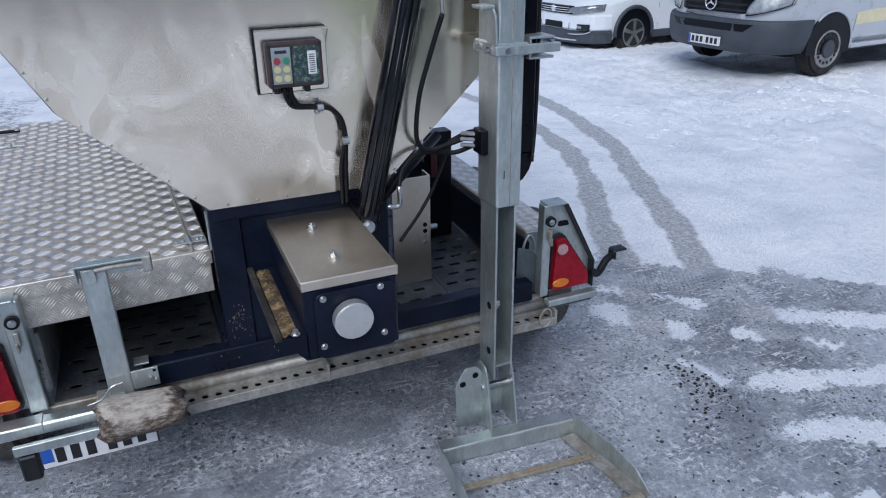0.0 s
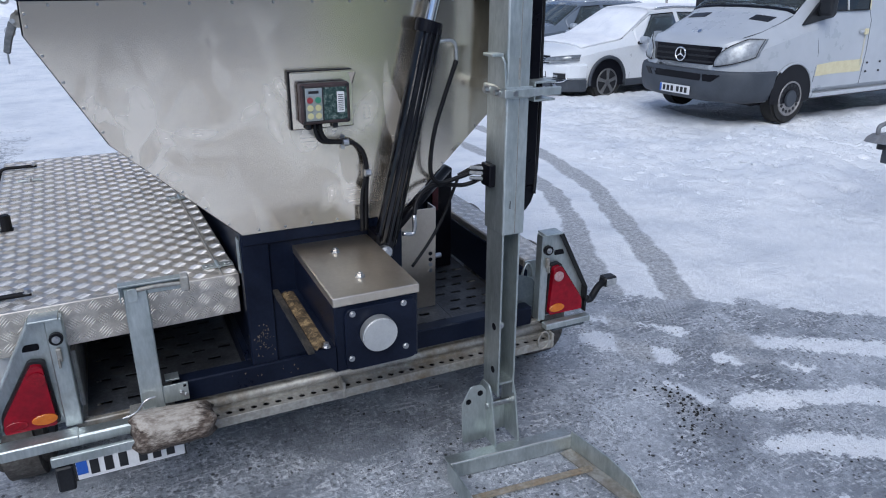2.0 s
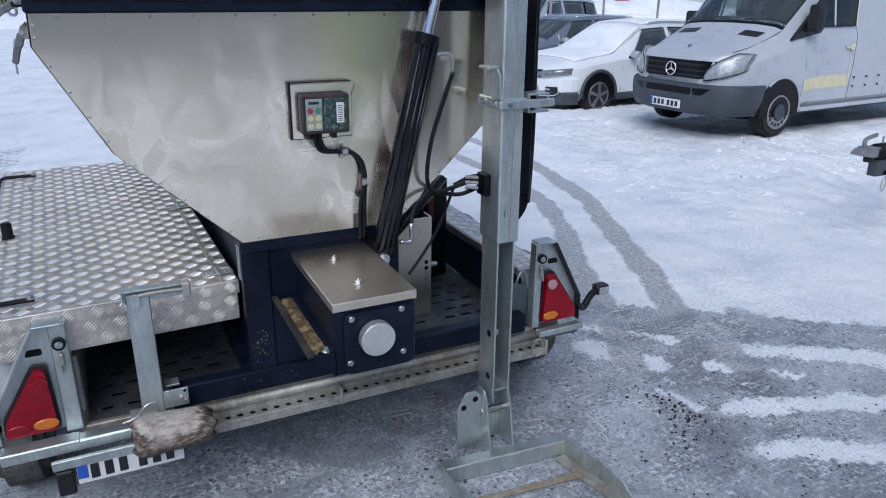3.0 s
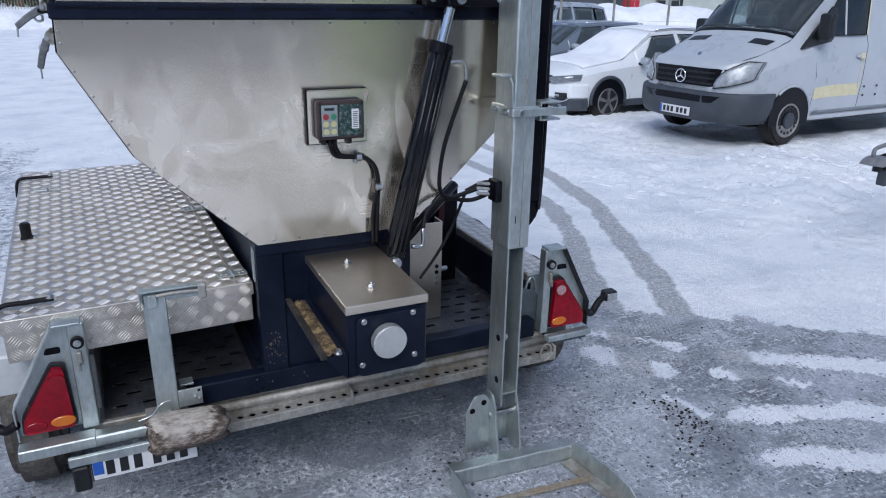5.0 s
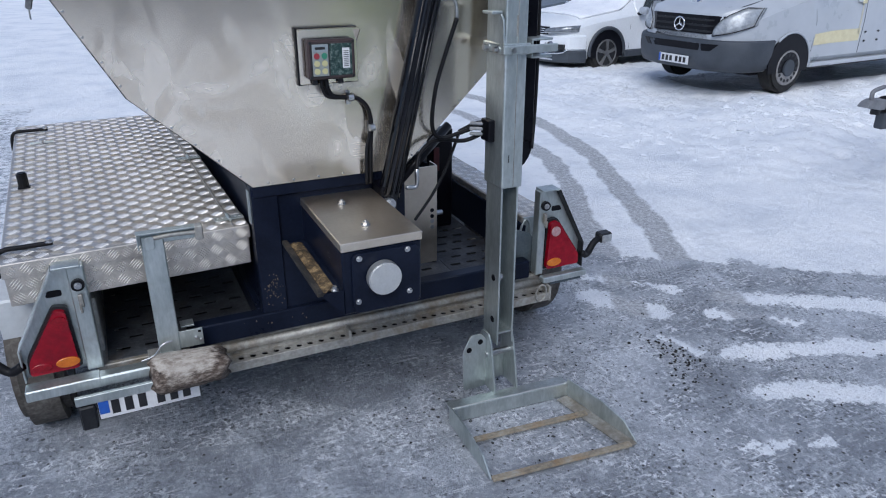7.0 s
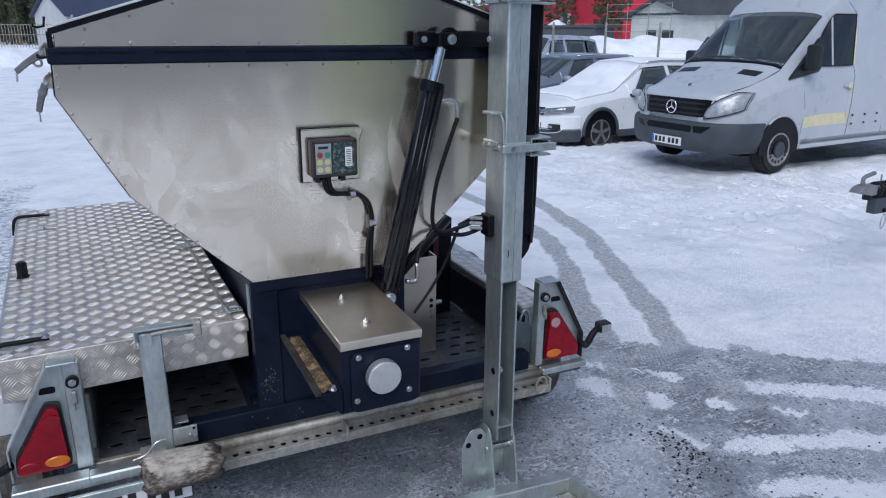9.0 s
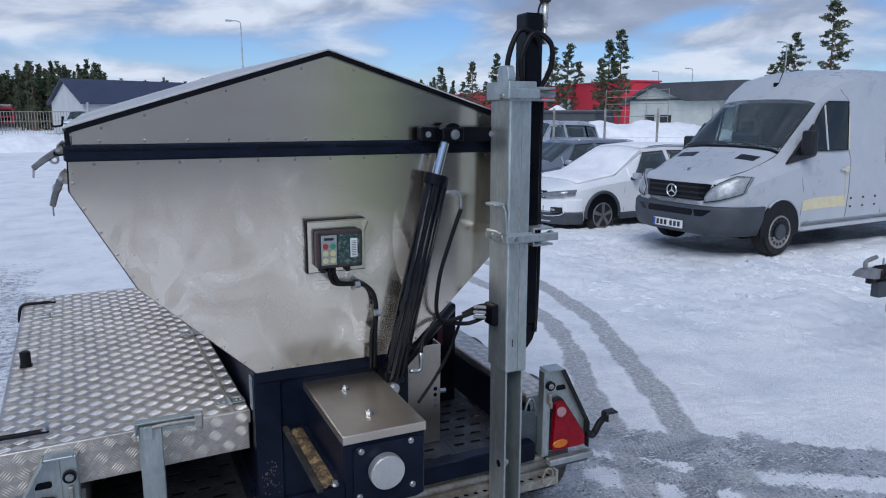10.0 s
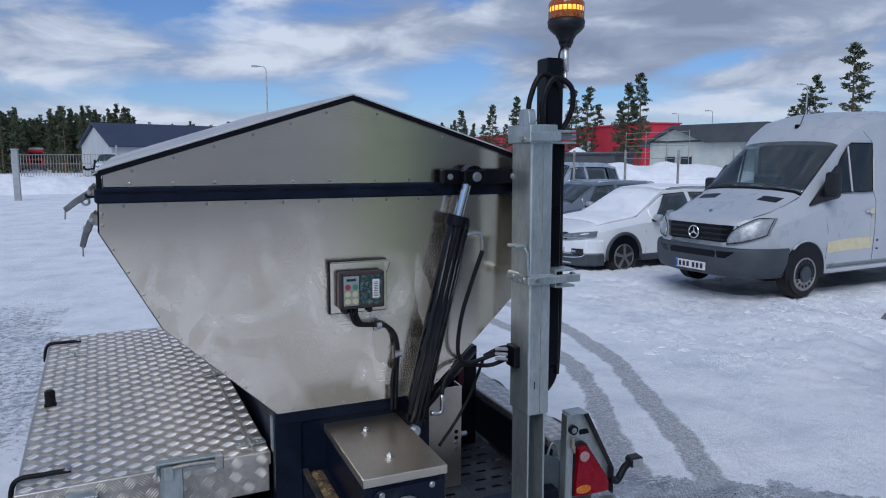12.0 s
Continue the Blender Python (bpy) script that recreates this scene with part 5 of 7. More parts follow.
# cover latches on the side
def cover_latch(zz, swing, parent):
    """An over-centre latch; swing: degrees of its lever below level."""
    la = part("cover_latch", prism(rounded_poly([(-.888, zz - .024), (-.888, zz + .020), (-.898, zz + .024), (-.914, zz + .014), (-.920, zz - .006), (-.908, zz - .022)], .006, 3), "y", 0.035, 0.041, 0.001), GALV_DIRTY, parent, "galvanised over-centre latch")
    part("latch_cheek", prism(rounded_poly([(-.888, zz - .024), (-.888, zz + .020), (-.898, zz + .024), (-.914, zz + .014), (-.920, zz - .006), (-.908, zz - .022)], .006, 3), "y", 0.066, 0.072, 0.001), GALV_DIRTY, la)
    a = radians(swing)
    d, n = Vector((-math.cos(a), 0, -math.sin(a))), Vector((math.sin(a), 0, -math.cos(a)))
    p0 = Vector((-.912, 0, zz - .008))
    pts = [p0 + n * .012, p0 - n * .012, p0 + d * .050 - n * .013, p0 + d * .092 - n * .009, p0 + d * .092 + n * .009, p0 + d * .050 + n * .007]
    part("latch_lever", prism([(q.x, q.z) for q in pts], "y", 0.040, 0.067, 0.003), LEVER_GREY, la)
    part("lever_tail", rod(p0 + d * .090 + Vector((0, .053, 0)), p0 + d * .096 + Vector((.002, .053, -.028)), .003, 6), ZINC, la)
    part("latch_pin", rod((-.912, 0.028, zz - .004), (-.912, 0.079, zz - .004), .007, 10), ZINC, la)
    part("latch_ring", hose([(-.925 + .011 * math.cos(t), .053, zz - .035 + .011 * math.sin(t)) for t in np.linspace(0, 6.28, 12)], .004, 6, 2), ZINC, la)
cover_latch(1.925, 35, spreader)
cover_latch(1.835, 70, spreader)
for z0, z1 in ((1.995, 2.035), (1.905, 1.945)):
    part("latch_loop", hose([(-.888, .03, z1 - .008), (-.893, .03, z0 + .004), (-.912, .03, z0), (-.922, .03, z0 + .003), (-.922, .03, z0 + .012)], .004, 6, 2, curve=False), BLACK, spreader)

# black post, plate with holes
post = part("guide_post", box(0.748, 0.866, 0.76, 0.84, 0.474, 1.02, 0.004), BLACK, spreader, "black square post")
part("red_reflector", box(0.752, 0.785, 0.752, 0.759, 0.80, 0.93, 0.002), stuff("dull_red_reflector", [(0.05, 0.004, 0.006), (0.09, 0.006, 0.01)], 0.4), post)
plt = part("hole_plate", box(0.406, 0.580, 0.338, 0.346, 0.478, 0.97, 0.002), STEEL_LID, spreader, "steel bracket plate with bolt holes")
part("plate_flange", box(0.574, 0.582, 0.346, 0.42, 0.478, 0.97, 0.001), STEEL_LID, plt)
for zz in (.72, .75):
    part("hole", rod((0.553, 0.3365, zz), (0.553, 0.3385, zz), .010, 12), BLACK, plt)
for zz in (.665, .695):
    part("hole_rim", rod((0.553, 0.3350, zz), (0.553, 0.3385, zz), .010, 12), ZINC, plt)
part("plate_pin", rod((0.582, 0.37, .72), (0.62, 0.37, .72), .012, 10), ZINC, plt)

# ---- support leg ----
leg = thing("support_leg", (0.642, -0.175, 0.0), "galvanised telescopic support leg standing on an open foot frame", "support leg")
mx0, mx1, my0, my1 = 0.594, 0.690, -0.250, -0.102
mast = part("mast", box(mx0, mx1, my0, my1, 1.022, 2.10, 0.007, seg=2), GALV, leg, "galvanised square mast")
part("mast_seam", box(mx0 + .052, mx0 + .0545, my0 - .0012, my0 + .001, 1.03, 2.09), GALV_DIRTY, mast)
part("weld_scar", box(mx0 + .046, mx0 + .053, my0 - .0016, my0 + .001, 1.61, 1.685), GALV_DIRTY, mast)
part("scuff", box(mx0 + .028, mx0 + .031, my0 - .0014, my0 + .001, 1.13, 1.16), BLACK, mast)
cap = part("top_clamp", box(mx0 - .012, mx1 + .012, my0 - .014, my1 + .014, 2.085, 2.155, 0.004), GALV, leg, "galvanised clamp head")
part("ear_plate", box(mx1 + .014, mx1 + .100, my0 - .006, my0 + .085, 2.128, 2.136, 0.002), GALV, cap)
part("ear_plate", box(mx1 + .014, mx1 + .100, my0 - .006, my0 + .085, 2.084, 2.092, 0.002), GALV, cap)
part("clamp_stud", rod((mx1 + .02, my0 + .02, 2.110), (mx1 + .110, my0 + .02, 2.110), .012, 10), ZINC, cap)
part("clamp_bar", box(mx0 - .02, mx1 + .02, my0 - .026, my0 - .0145, 2.092, 2.128, 0.003), GALV, cap)
part("clamp_bolt", bolt((mx0 + .03, my0 - .0145, 2.10), (0, -1, 0), .010, .008), ZINC, cap)
part("clamp_bolt", bolt((mx0 - .0125, my0 + .04, 2.10), (-1, 0, 0), .010, .008), ZINC, cap)
part("top_lug", prism(rounded_poly([(my0 + .03, 2.155), (my0 + .12, 2.155), (my0 + .11, 2.215), (my0 + .04, 2.215)], .015, 4), "x", mx0 + .01, mx0 + .04, 0.002), GALV, cap)
mid = part("middle_clamp", box(mx0 - .010, mx1 + .010, my0 - .012, my1 + .012, 1.545, 1.585, 0.004), GALV, leg, "galvanised clamp with bolts")
part("clamp_bar", box(mx0 - .02, mx1 + .12, my0 - .026, my0 - .0125, 1.550, 1.580, 0.003), GALV, mid)
part("ear_plate", box(mx1 + .014, mx1 + .105, my0 - .010, my0 + .085, 1.592, 1.600, 0.002), GALV, mid)
part("ear_plate", box(mx1 + .014, mx1 + .105, my0 - .010, my0 + .085, 1.528, 1.536, 0.002), GALV, mid)
part("ear_web", box(mx1 + .014, mx1 + .020, my0 - .010, my0 + .085, 1.536, 1.592, 0.001), GALV, mid)
part("clamp_stud", rod((mx1 + .03, my0 + .02, 1.565), (mx1 + .125, my0 + .02, 1.565), .010, 10), ZINC, mid)
part("stud_nut", rod((mx1 + .106, my0 + .02, 1.565), (mx1 + .120, my0 + .02, 1.565), .018, 6), ZINC, mid)
part("hook_plate", prism([(my0 + .10, 1.70), (my0 + .02, 1.70), (my0 - .01, 1.67), (my0 - .02, 1.585), (my0 + .05, 1.585), (my0 + .05, 1.66)], "x", mx0 - .018, mx0 - .010, 0.001), GALV, mid)
part("hook_tab", box(mx0 - .055, mx0 - .008, my0 + .01, my0 + .085, 1.690, 1.702, 0.003), GALV, mid)
for p, a in (((mx0 - .0105, my1 - .03, 1.565), (-1, 0, 0)), ((mx0 - .0105, my0 + .04, 1.562), (-1, 0, 0)), ((mx0 + .02, my0 - .0125, 1.565), (0, -1, 0))):
    part("clamp_bolt", bolt(p, a, .011, .016), ZINC, mid)
blk = part("guide_tube", box(mx1 + .006, mx1 + .082, my1 - .088, my1 - .008, 1.19, 2.412, 0.006), BLACK, leg, "black square guide tube")
part("tube_foot", prism([(mx1 + .006, 1.19), (mx1 + .082, 1.19), (mx1 + .080, 1.16), (mx1 + .068, 1.125), (mx1 + .045, 1.095), (mx1 + .006, 1.07)], "y", my1 - .086, my1 - .010, 0.002), BLACK, blk)
for k, (o, r) in enumerate(((0.0, .085), (.035, .075))):
    pts = [(mx0 + .05 + o, my0 + .09 - o, 2.15), (mx0 + .03 + o, my0 + .07 - o, 2.24), (mx0 + .075 + o, my0 + .06 - o, 2.345 - .4 * o), (mx0 + .155 + o, my0 + .06 - o, 2.31 - .4 * o), (mx0 + .165 + o, my0 + .08 - o, 2.20), (mx0 + .13 + o, my0 + .10, 2.08), (mx0 + .12 + o, my0 + .12, 1.9)]
    part("hose_loop", hose(pts, .0105, 8, 8), RUBBER, leg, smooth=True)
part("side_cable", hose([(mx1 + .09, my0 + .07, 2.09), (mx1 + .094, my0 + .08, 1.8), (mx1 + .098, my0 + .08, 1.5), (mx1 + .096, my0 + .08, 1.3), (mx1 + .07, my0 + .05, 1.16)], .007, 8, 8), RUBBER, leg, smooth=True)
part("hose_block", box(mx0 - .028, mx0 - .0005, -0.19, -0.120, 1.203, 1.290, 0.004), BLACK, leg)
# beacon on its stem
bcx, bcy = mx1 + .098, my1 - .07
bea = part("beacon", rod((bcx, bcy, 2.455), (bcx, bcy, 2.475), .020, 20, r2=.027), PLASTIC, leg, "amber warning beacon")
def lathe(profile, seg=32):
    b = bmesh.new()
    rings = [[b.verts.new((r * math.cos(2 * math.pi * k / seg), r * math.sin(2 * math.pi * k / seg), h)) for k in range(seg)] for r, h in profile]
    for q, w in zip(rings, rings[1:]):
        for k in range(seg):
            b.faces.new((q[k], q[(k + 1) % seg], w[(k + 1) % seg], w[k]))
    b.faces.new(rings[0][::-1])
    b.faces.new(rings[-1])
    return b
def at(bm, x, y, z_):
    bm.transform(Matrix.Translation((x, y, z_)))
    return bm
part("beacon_base", at(lathe([(.026, .0), (.030, .015), (.040, .032), (.060, .050), (.070, .062), (.072, .086), (.068, .091)]), bcx, bcy, 2.468), PLASTIC, bea, smooth=True)
lens = part("beacon_lens", at(lathe([(.064, .0), (.067, .004), (.067, .026), (.0665, .028)]), bcx, bcy, 2.559), AMBER, bea, "ribbed amber lens with a lit band", smooth=True)
part("lit_band", at(lathe([(.064, .0), (.0665, .003), (.0665, .017), (.064, .020)]), bcx, bcy, 2.5865), BEACON, lens, "lit amber band", smooth=True)
part("lens_cap", at(lathe([(.0665, .0), (.067, .004), (.066, .018), (.060, .026), (.040, .032)]), bcx, bcy, 2.606), AMBER, lens, smooth=True)
for k in range(24):
    a_ = 2 * math.pi * k / 24
    part("lens_rib", rod((bcx + .0665 * math.cos(a_), bcy + .0665 * math.sin(a_), 2.560), (bcx + .0665 * math.cos(a_), bcy + .0665 * math.sin(a_), 2.622), .0022, 5), AMBER, lens)
part("beacon_stem", merge(rod((bcx, bcy, 2.365), (bcx, bcy, 2.458), .0135, 14), rod((bcx, bcy, 2.30), (bcx, bcy, 2.37), .009, 12)), CAP, bea, smooth=True)
part("beacon_wire", hose([(bcx - .015, bcy, 2.46), (bcx - .03, bcy, 2.42), (bcx - .022, bcy, 2.36), (bcx - .035, bcy, 2.22)], .004, 6, 6), RUBBER, bea)
# inner leg and foot
ix0, ix1, iy0, iy1 = mx0 + .008, mx1 - .008, my0 + .012, my1 - .012
inner = part("inner_leg", box(ix0, ix0 + .008, iy0, iy1, 0.30, 1.055, 0.001), GALV, leg, "galvanised channel leg with pin holes")
# shade inside the channel is put into the web's colour
part("web", box(ix0 + .008, ix1 - .008, iy1 - .012, iy1 - .004, 0.30, 1.055), GALV_DARK, inner, "shaded blue-grey web")
part("stop_bolt", merge(rod((ix0 + .008, iy0 + .045, .61), (ix0 + .030, iy0 + .045, .61), .019, 14), rod((ix0 + .030, iy0 + .045, .61), (ix0 + .042, iy0 + .045, .61), .012, 6)), ZINC, inner, "zinc stop bolt")
part("flange", box(ix1 - .008, ix1, iy0, iy1, 0.30, 1.055, 0.001), GALV, inner)
part("cross_plate", box(ix0 + .008, ix1 - .008, iy0 + .004, iy1 - .012, 0.352, 0.362), GALV, inner)
for zz in (.61, .41):
    part("pin_hole", rod((ix0 - .0015, iy0 + .045, zz), (ix0 + .0005, iy0 + .045, zz), .015, 16), BLACK, inner)
for zz in (.41,):
    part("pin_hole", rod((ix0 + .05, iy1 - .0135, zz), (ix0 + .05, iy1 - .0115, zz), .013, 16), BLACK, inner)
part("lower_pin", rod((ix0 - .03, iy0 + .05, .235), (ix1 + .03, iy0 + .05, .235), .015, 14), ZINC, inner)
fy1 = -.215
BL, BR, FR, FL = (.352, -.288), (.925, -.332), (.988, -.748), (.336, -.690)


def slab(p, q, profile, t):
    """An upright sheet standing on the line from p to q; profile in metres along it and up, t its thickness to the right."""
    d = Vector((q[0] - p[0], q[1] - p[1], 0)).normalized()
    b = prism(profile, "y", 0, -t, 0.0008)
    b.transform(Matrix.Translation((p[0], p[1], 0)) @ Matrix.Rotation(math.atan2(d.y, d.x), 4, "Z"))
    return b


def cheek(n):
    return [(0, .004), (n, .004), (n, .014), (n - .075, .070), (n - .20, .092), (0, .092)]


wide = math.dist(BL, BR)
foot = part("foot_frame", slab(BL, BR, [(0, .004), (wide, .004), (wide, .072), (0, .072)], .007), GALV, leg, "open galvanised foot frame")
part("top_flange", slab(BL, BR, [(0, .066), (wide, .066), (wide, .0725), (0, .0725)], -.058), GALV, foot)
part("weld_bead", hose([(*BL, .073), *((BL[0] + (BR[0] - BL[0]) * k / 12, BL[1] + (BR[1] - BL[1]) * k / 12, .073 + .0015 * math.sin(k * 5)) for k in range(1, 12)), (*BR, .073)], .0035, 6, 3), CAP, foot, "bright weld bead", smooth=True)
part("side_plate", slab(BL, FL, cheek(math.dist(BL, FL)), .007), GALV, foot)
part("side_plate", slab(BR, FR, cheek(math.dist(BR, FR)), -.007), GALV, foot)
part("side_ledge", slab((BR[0] - .001, BR[1] - .007), FR, [(0, .004), (math.dist(BR, FR), .004), (math.dist(BR, FR), .010), (0, .010)], .062), GALV_DIRTY, foot, "rusty ledge")
for f_, nm in ((.985, "front_bar"), (.37, "middle_bar")):
    p_, q_ = [(a[0] + (c[0] - a[0]) * f_, a[1] + (c[1] - a[1]) * f_) for a, c in ((BL, FL), (BR, FR))]
    part(nm, slab(p_, (q_[0] - .03, q_[1]), [(0, .010), (math.dist(p_, q_) - .03, .010), (math.dist(p_, q_) - .03, .022), (0, .022)], .026), RUST, foot, "rusty flat bar")
lug = [(-.275, .072), (-.120, .072), (-.120, .30), (-.145, .345), (-.205, .345), (-.228, .30)]
part("lug", prism(rounded_poly(lug, .014, 4), "x", ix0 - .024, ix0 - .016, 0.001), GALV, foot)
part("lug", prism(rounded_poly(lug, .014, 4), "x", ix1 + .008, ix1 + .016, 0.001), GALV, foot)
part("lug_web", box(ix0 - .016, ix1 + .008, -.150, -.142, 0.072, 0.20), GALV, foot)
wing = rounded_poly([(ix0 - .135, .072), (ix0 - .140, .27), (ix0 - .100, .345), (ix0 - .050, .345), (ix0 - .024, .31), (ix0 - .024, .072)], .014, 4)
part("wing_plate", prism(wing, "y", fy1 + .028, fy1 + .035, 0.001), GALV, foot)
part("wing_hole", rod((ix0 - .11, fy1 + .0265, .275), (ix0 - .11, fy1 + .029, .275), .013, 14), BLACK, foot)
part("wing_hole", rod((ix0 - .055, fy1 + .0265, .305), (ix0 - .055, fy1 + .029, .305), .013, 14), BLACK, foot)

def flecks(n, area, seed):
    """Dried splashes: little flat crumbs stuck to a sheet that faces the rear."""
    rnd = random.Random(seed)
    b = bmesh.new()
    x0, x1, y, z0, z1 = area
    for i in range(n):
        cx_, cz = rnd.gauss((x0 + x1) / 2, (x1 - x0) / 4), rnd.gauss((z0 + z1) / 2, (z1 - z0) / 4)
        r = rnd.uniform(.0008, .0034)
        ring = [b.verts.new((cx_ + r * rnd.uniform(.5, 1.2) * math.cos(a), y - .0002, cz + 1.5 * r * rnd.uniform(.5, 1.2) * math.sin(a))) for a in np.linspace(0, 5.4, 6)]
        tip = b.verts.new((cx_, y - .0015, cz))
        for k in range(6):
            b.faces.new((ring[k], ring[(k + 1) % 6], tip))
    return b
MUD = stuff("dried_mud", [(0.09, 0.07, 0.05), (0.20, 0.16, 0.12)], 0.9, 0.0, 30, 120, 0.2)
part("mud_splash", flecks(60, (-.338, -.25, -.0055, .60, .73), 3), MUD, frame_part, "dried sandy splashes", kind="stuff")
part("mud_splash", flecks(16, (-.60, .12, -.0125, .48, .555), 4), MUD, frame_part, kind="stuff")
part("mud_splash", flecks(24, (.12, .16, -.0125, .52, .58), 6), MUD, frame_part, kind="stuff")

# the trailer stands slightly nose-up
TILT_UP = Matrix.Translation((0, 0, 0.47)) @ Matrix.Rotation(radians(1.1), 4, "X") @ Matrix.Translation((0, 0, -0.47))
# the box sits a little askew on the bed
chest.matrix_basis = Matrix.Translation((-.348, .085, 0)) @ Matrix.Rotation(radians(2.2), 4, "Z") @ Matrix.Translation((.348, -.085, 0)) @ chest.matrix_basis
for t_ in (trailer, chest, spreader):
    t_.matrix_basis = TILT_UP @ t_.matrix_basis


# ---- vehicles ----
class Shell:
    """A body drawn through cross-sections; columns: y, bottom, half width, belt height, top half width, top edge, crown."""

    def __init__(self, rows, cuts):
        self.rows = sorted(rows)
        self.cuts = sorted(cuts)

    def section(self, y, inset=0.0):
        ys = [r[0] for r in self.rows]
        v = [float(np.interp(y, ys, [r[i] for r in self.rows])) for i in range(1, 7)]
        zb, w, zbelt, wt, zt, ztop = v
        w, wt, zt, ztop, zb = w - inset, wt - inset, zt - inset, ztop - inset, zb + inset
        zm = zb + (zbelt - zb) * 0.55
        return [(0, zb), (w - .10, zb), (w - .02, zb + .08), (w, zm), (w - .012, zbelt), (w - .03 + (wt - w + .03) * 0.10, zbelt + (zt - zbelt) * .10), (wt + .012, zt - (zt - zbelt) * .08), (wt, zt), (wt * .86, zt + (ztop - zt) * .55), (wt * .5, zt + (ztop - zt) * .9), (0, ztop)]

    def at(self, y, k, side=1, inset=0.0):
        s = self.section(y, inset)
        i = min(int(k), len(s) - 2)
        f = k - i
        x = s[i][0] + (s[i + 1][0] - s[i][0]) * f
        zz = s[i][1] + (s[i + 1][1] - s[i][1]) * f
        return Vector((side * x, y, zz))

    def skin(self, holes, inset=0.0, step=0.12, far=None):
        b = bmesh.new()
        ys = set(self.cuts) | {r[0] for r in self.rows}
        lo, hi = self.rows[0][0], self.rows[-1][0]
        ys = sorted(ys | {float(v) for v in np.arange(lo, hi, step) if min(abs(v - q) for q in ys) > .05})
        rings = []
        for y in ys:
            s = self.section(y, inset)
            rings.append([b.verts.new((x, y, zz)) for x, zz in s] + [b.verts.new((-x, y, zz)) for x, zz in s[-2:0:-1]])
        n = len(rings[0])
        for a, c, y0, y1 in zip(rings, rings[1:], ys, ys[1:]):
            for k in range(n):
                kk = k if k < n // 2 else n - 1 - k
                if holes((y0 + y1) / 2, kk) or (far and k < n // 2 and far((y0 + y1) / 2, kk)):
                    continue
                b.faces.new((a[k], a[(k + 1) % n], c[(k + 1) % n], c[k]))
        b.faces.new(rings[0])
        b.faces.new(rings[-1][::-1])
        bmesh.ops.recalc_face_normals(b, faces=b.faces[:])
        return b

    def patch(self, y0, y1, k0, k1, side, lift, n=6, m=6, thick=0.004):
        """A curved sheet that follows the skin, lifted off it."""
        b = bmesh.new()
        def p(y, k):
            e = 0.01
            c = self.at(y, k, side)
            ty = self.at(y + e, k, side) - self.at(y - e, k, side)
            tk = self.at(y, min(k + .02, 9.999), side) - self.at(y, max(k - .02, 0), side)
            nn = ty.cross(tk)
            nn = nn.normalized() if nn.length > 0 else Vector((0, 0, 1))
            if nn.x * side < 0 and abs(nn.x) > .2 or (abs(nn.x) <= .2 and nn.z < 0):
                nn = -nn
            return c, nn
        g = []
        for i in range(n + 1):
            row = []
            for j in range(m + 1):
                f = i / n
                ya = y0[0] + (y0[1] - y0[0]) * j / m if isinstance(y0, tuple) else y0
                yb_ = y1[0] + (y1[1] - y1[0]) * j / m if isinstance(y1, tuple) else y1
                c, nn = p(ya + (yb_ - ya) * f, k0 + (k1 - k0) * j / m)
                row.append((b.verts.new(c + nn * lift), b.verts.new(c + nn * (lift - thick))))
            g.append(row)
        for i in range(n):
            for j in range(m):
                b.faces.new((g[i][j][0], g[i + 1][j][0], g[i + 1][j + 1][0], g[i][j + 1][0]))
                b.faces.new((g[i][j][1], g[i][j + 1][1], g[i + 1][j + 1][1], g[i + 1][j][1]))
        for i in range(n):
            for j in ((0,) if k1 >= 10 else (0, m)):
                b.faces.new((g[i][j][0], g[i][j][1], g[i + 1][j][1], g[i + 1][j][0]))
        for j in range(m):
            for i in (0, n):
                b.faces.new((g[i][j][0], g[i][j + 1][0], g[i][j + 1][1], g[i][j][1]))
        bmesh.ops.recalc_face_normals(b, faces=b.faces[:])
        return b


def soft_edges(ob, degrees=32):
    ob.data.polygons.foreach_set("use_smooth", [True] * len(ob.data.polygons))
    ob.data.set_sharp_from_angle(angle=radians(degrees))
    return ob


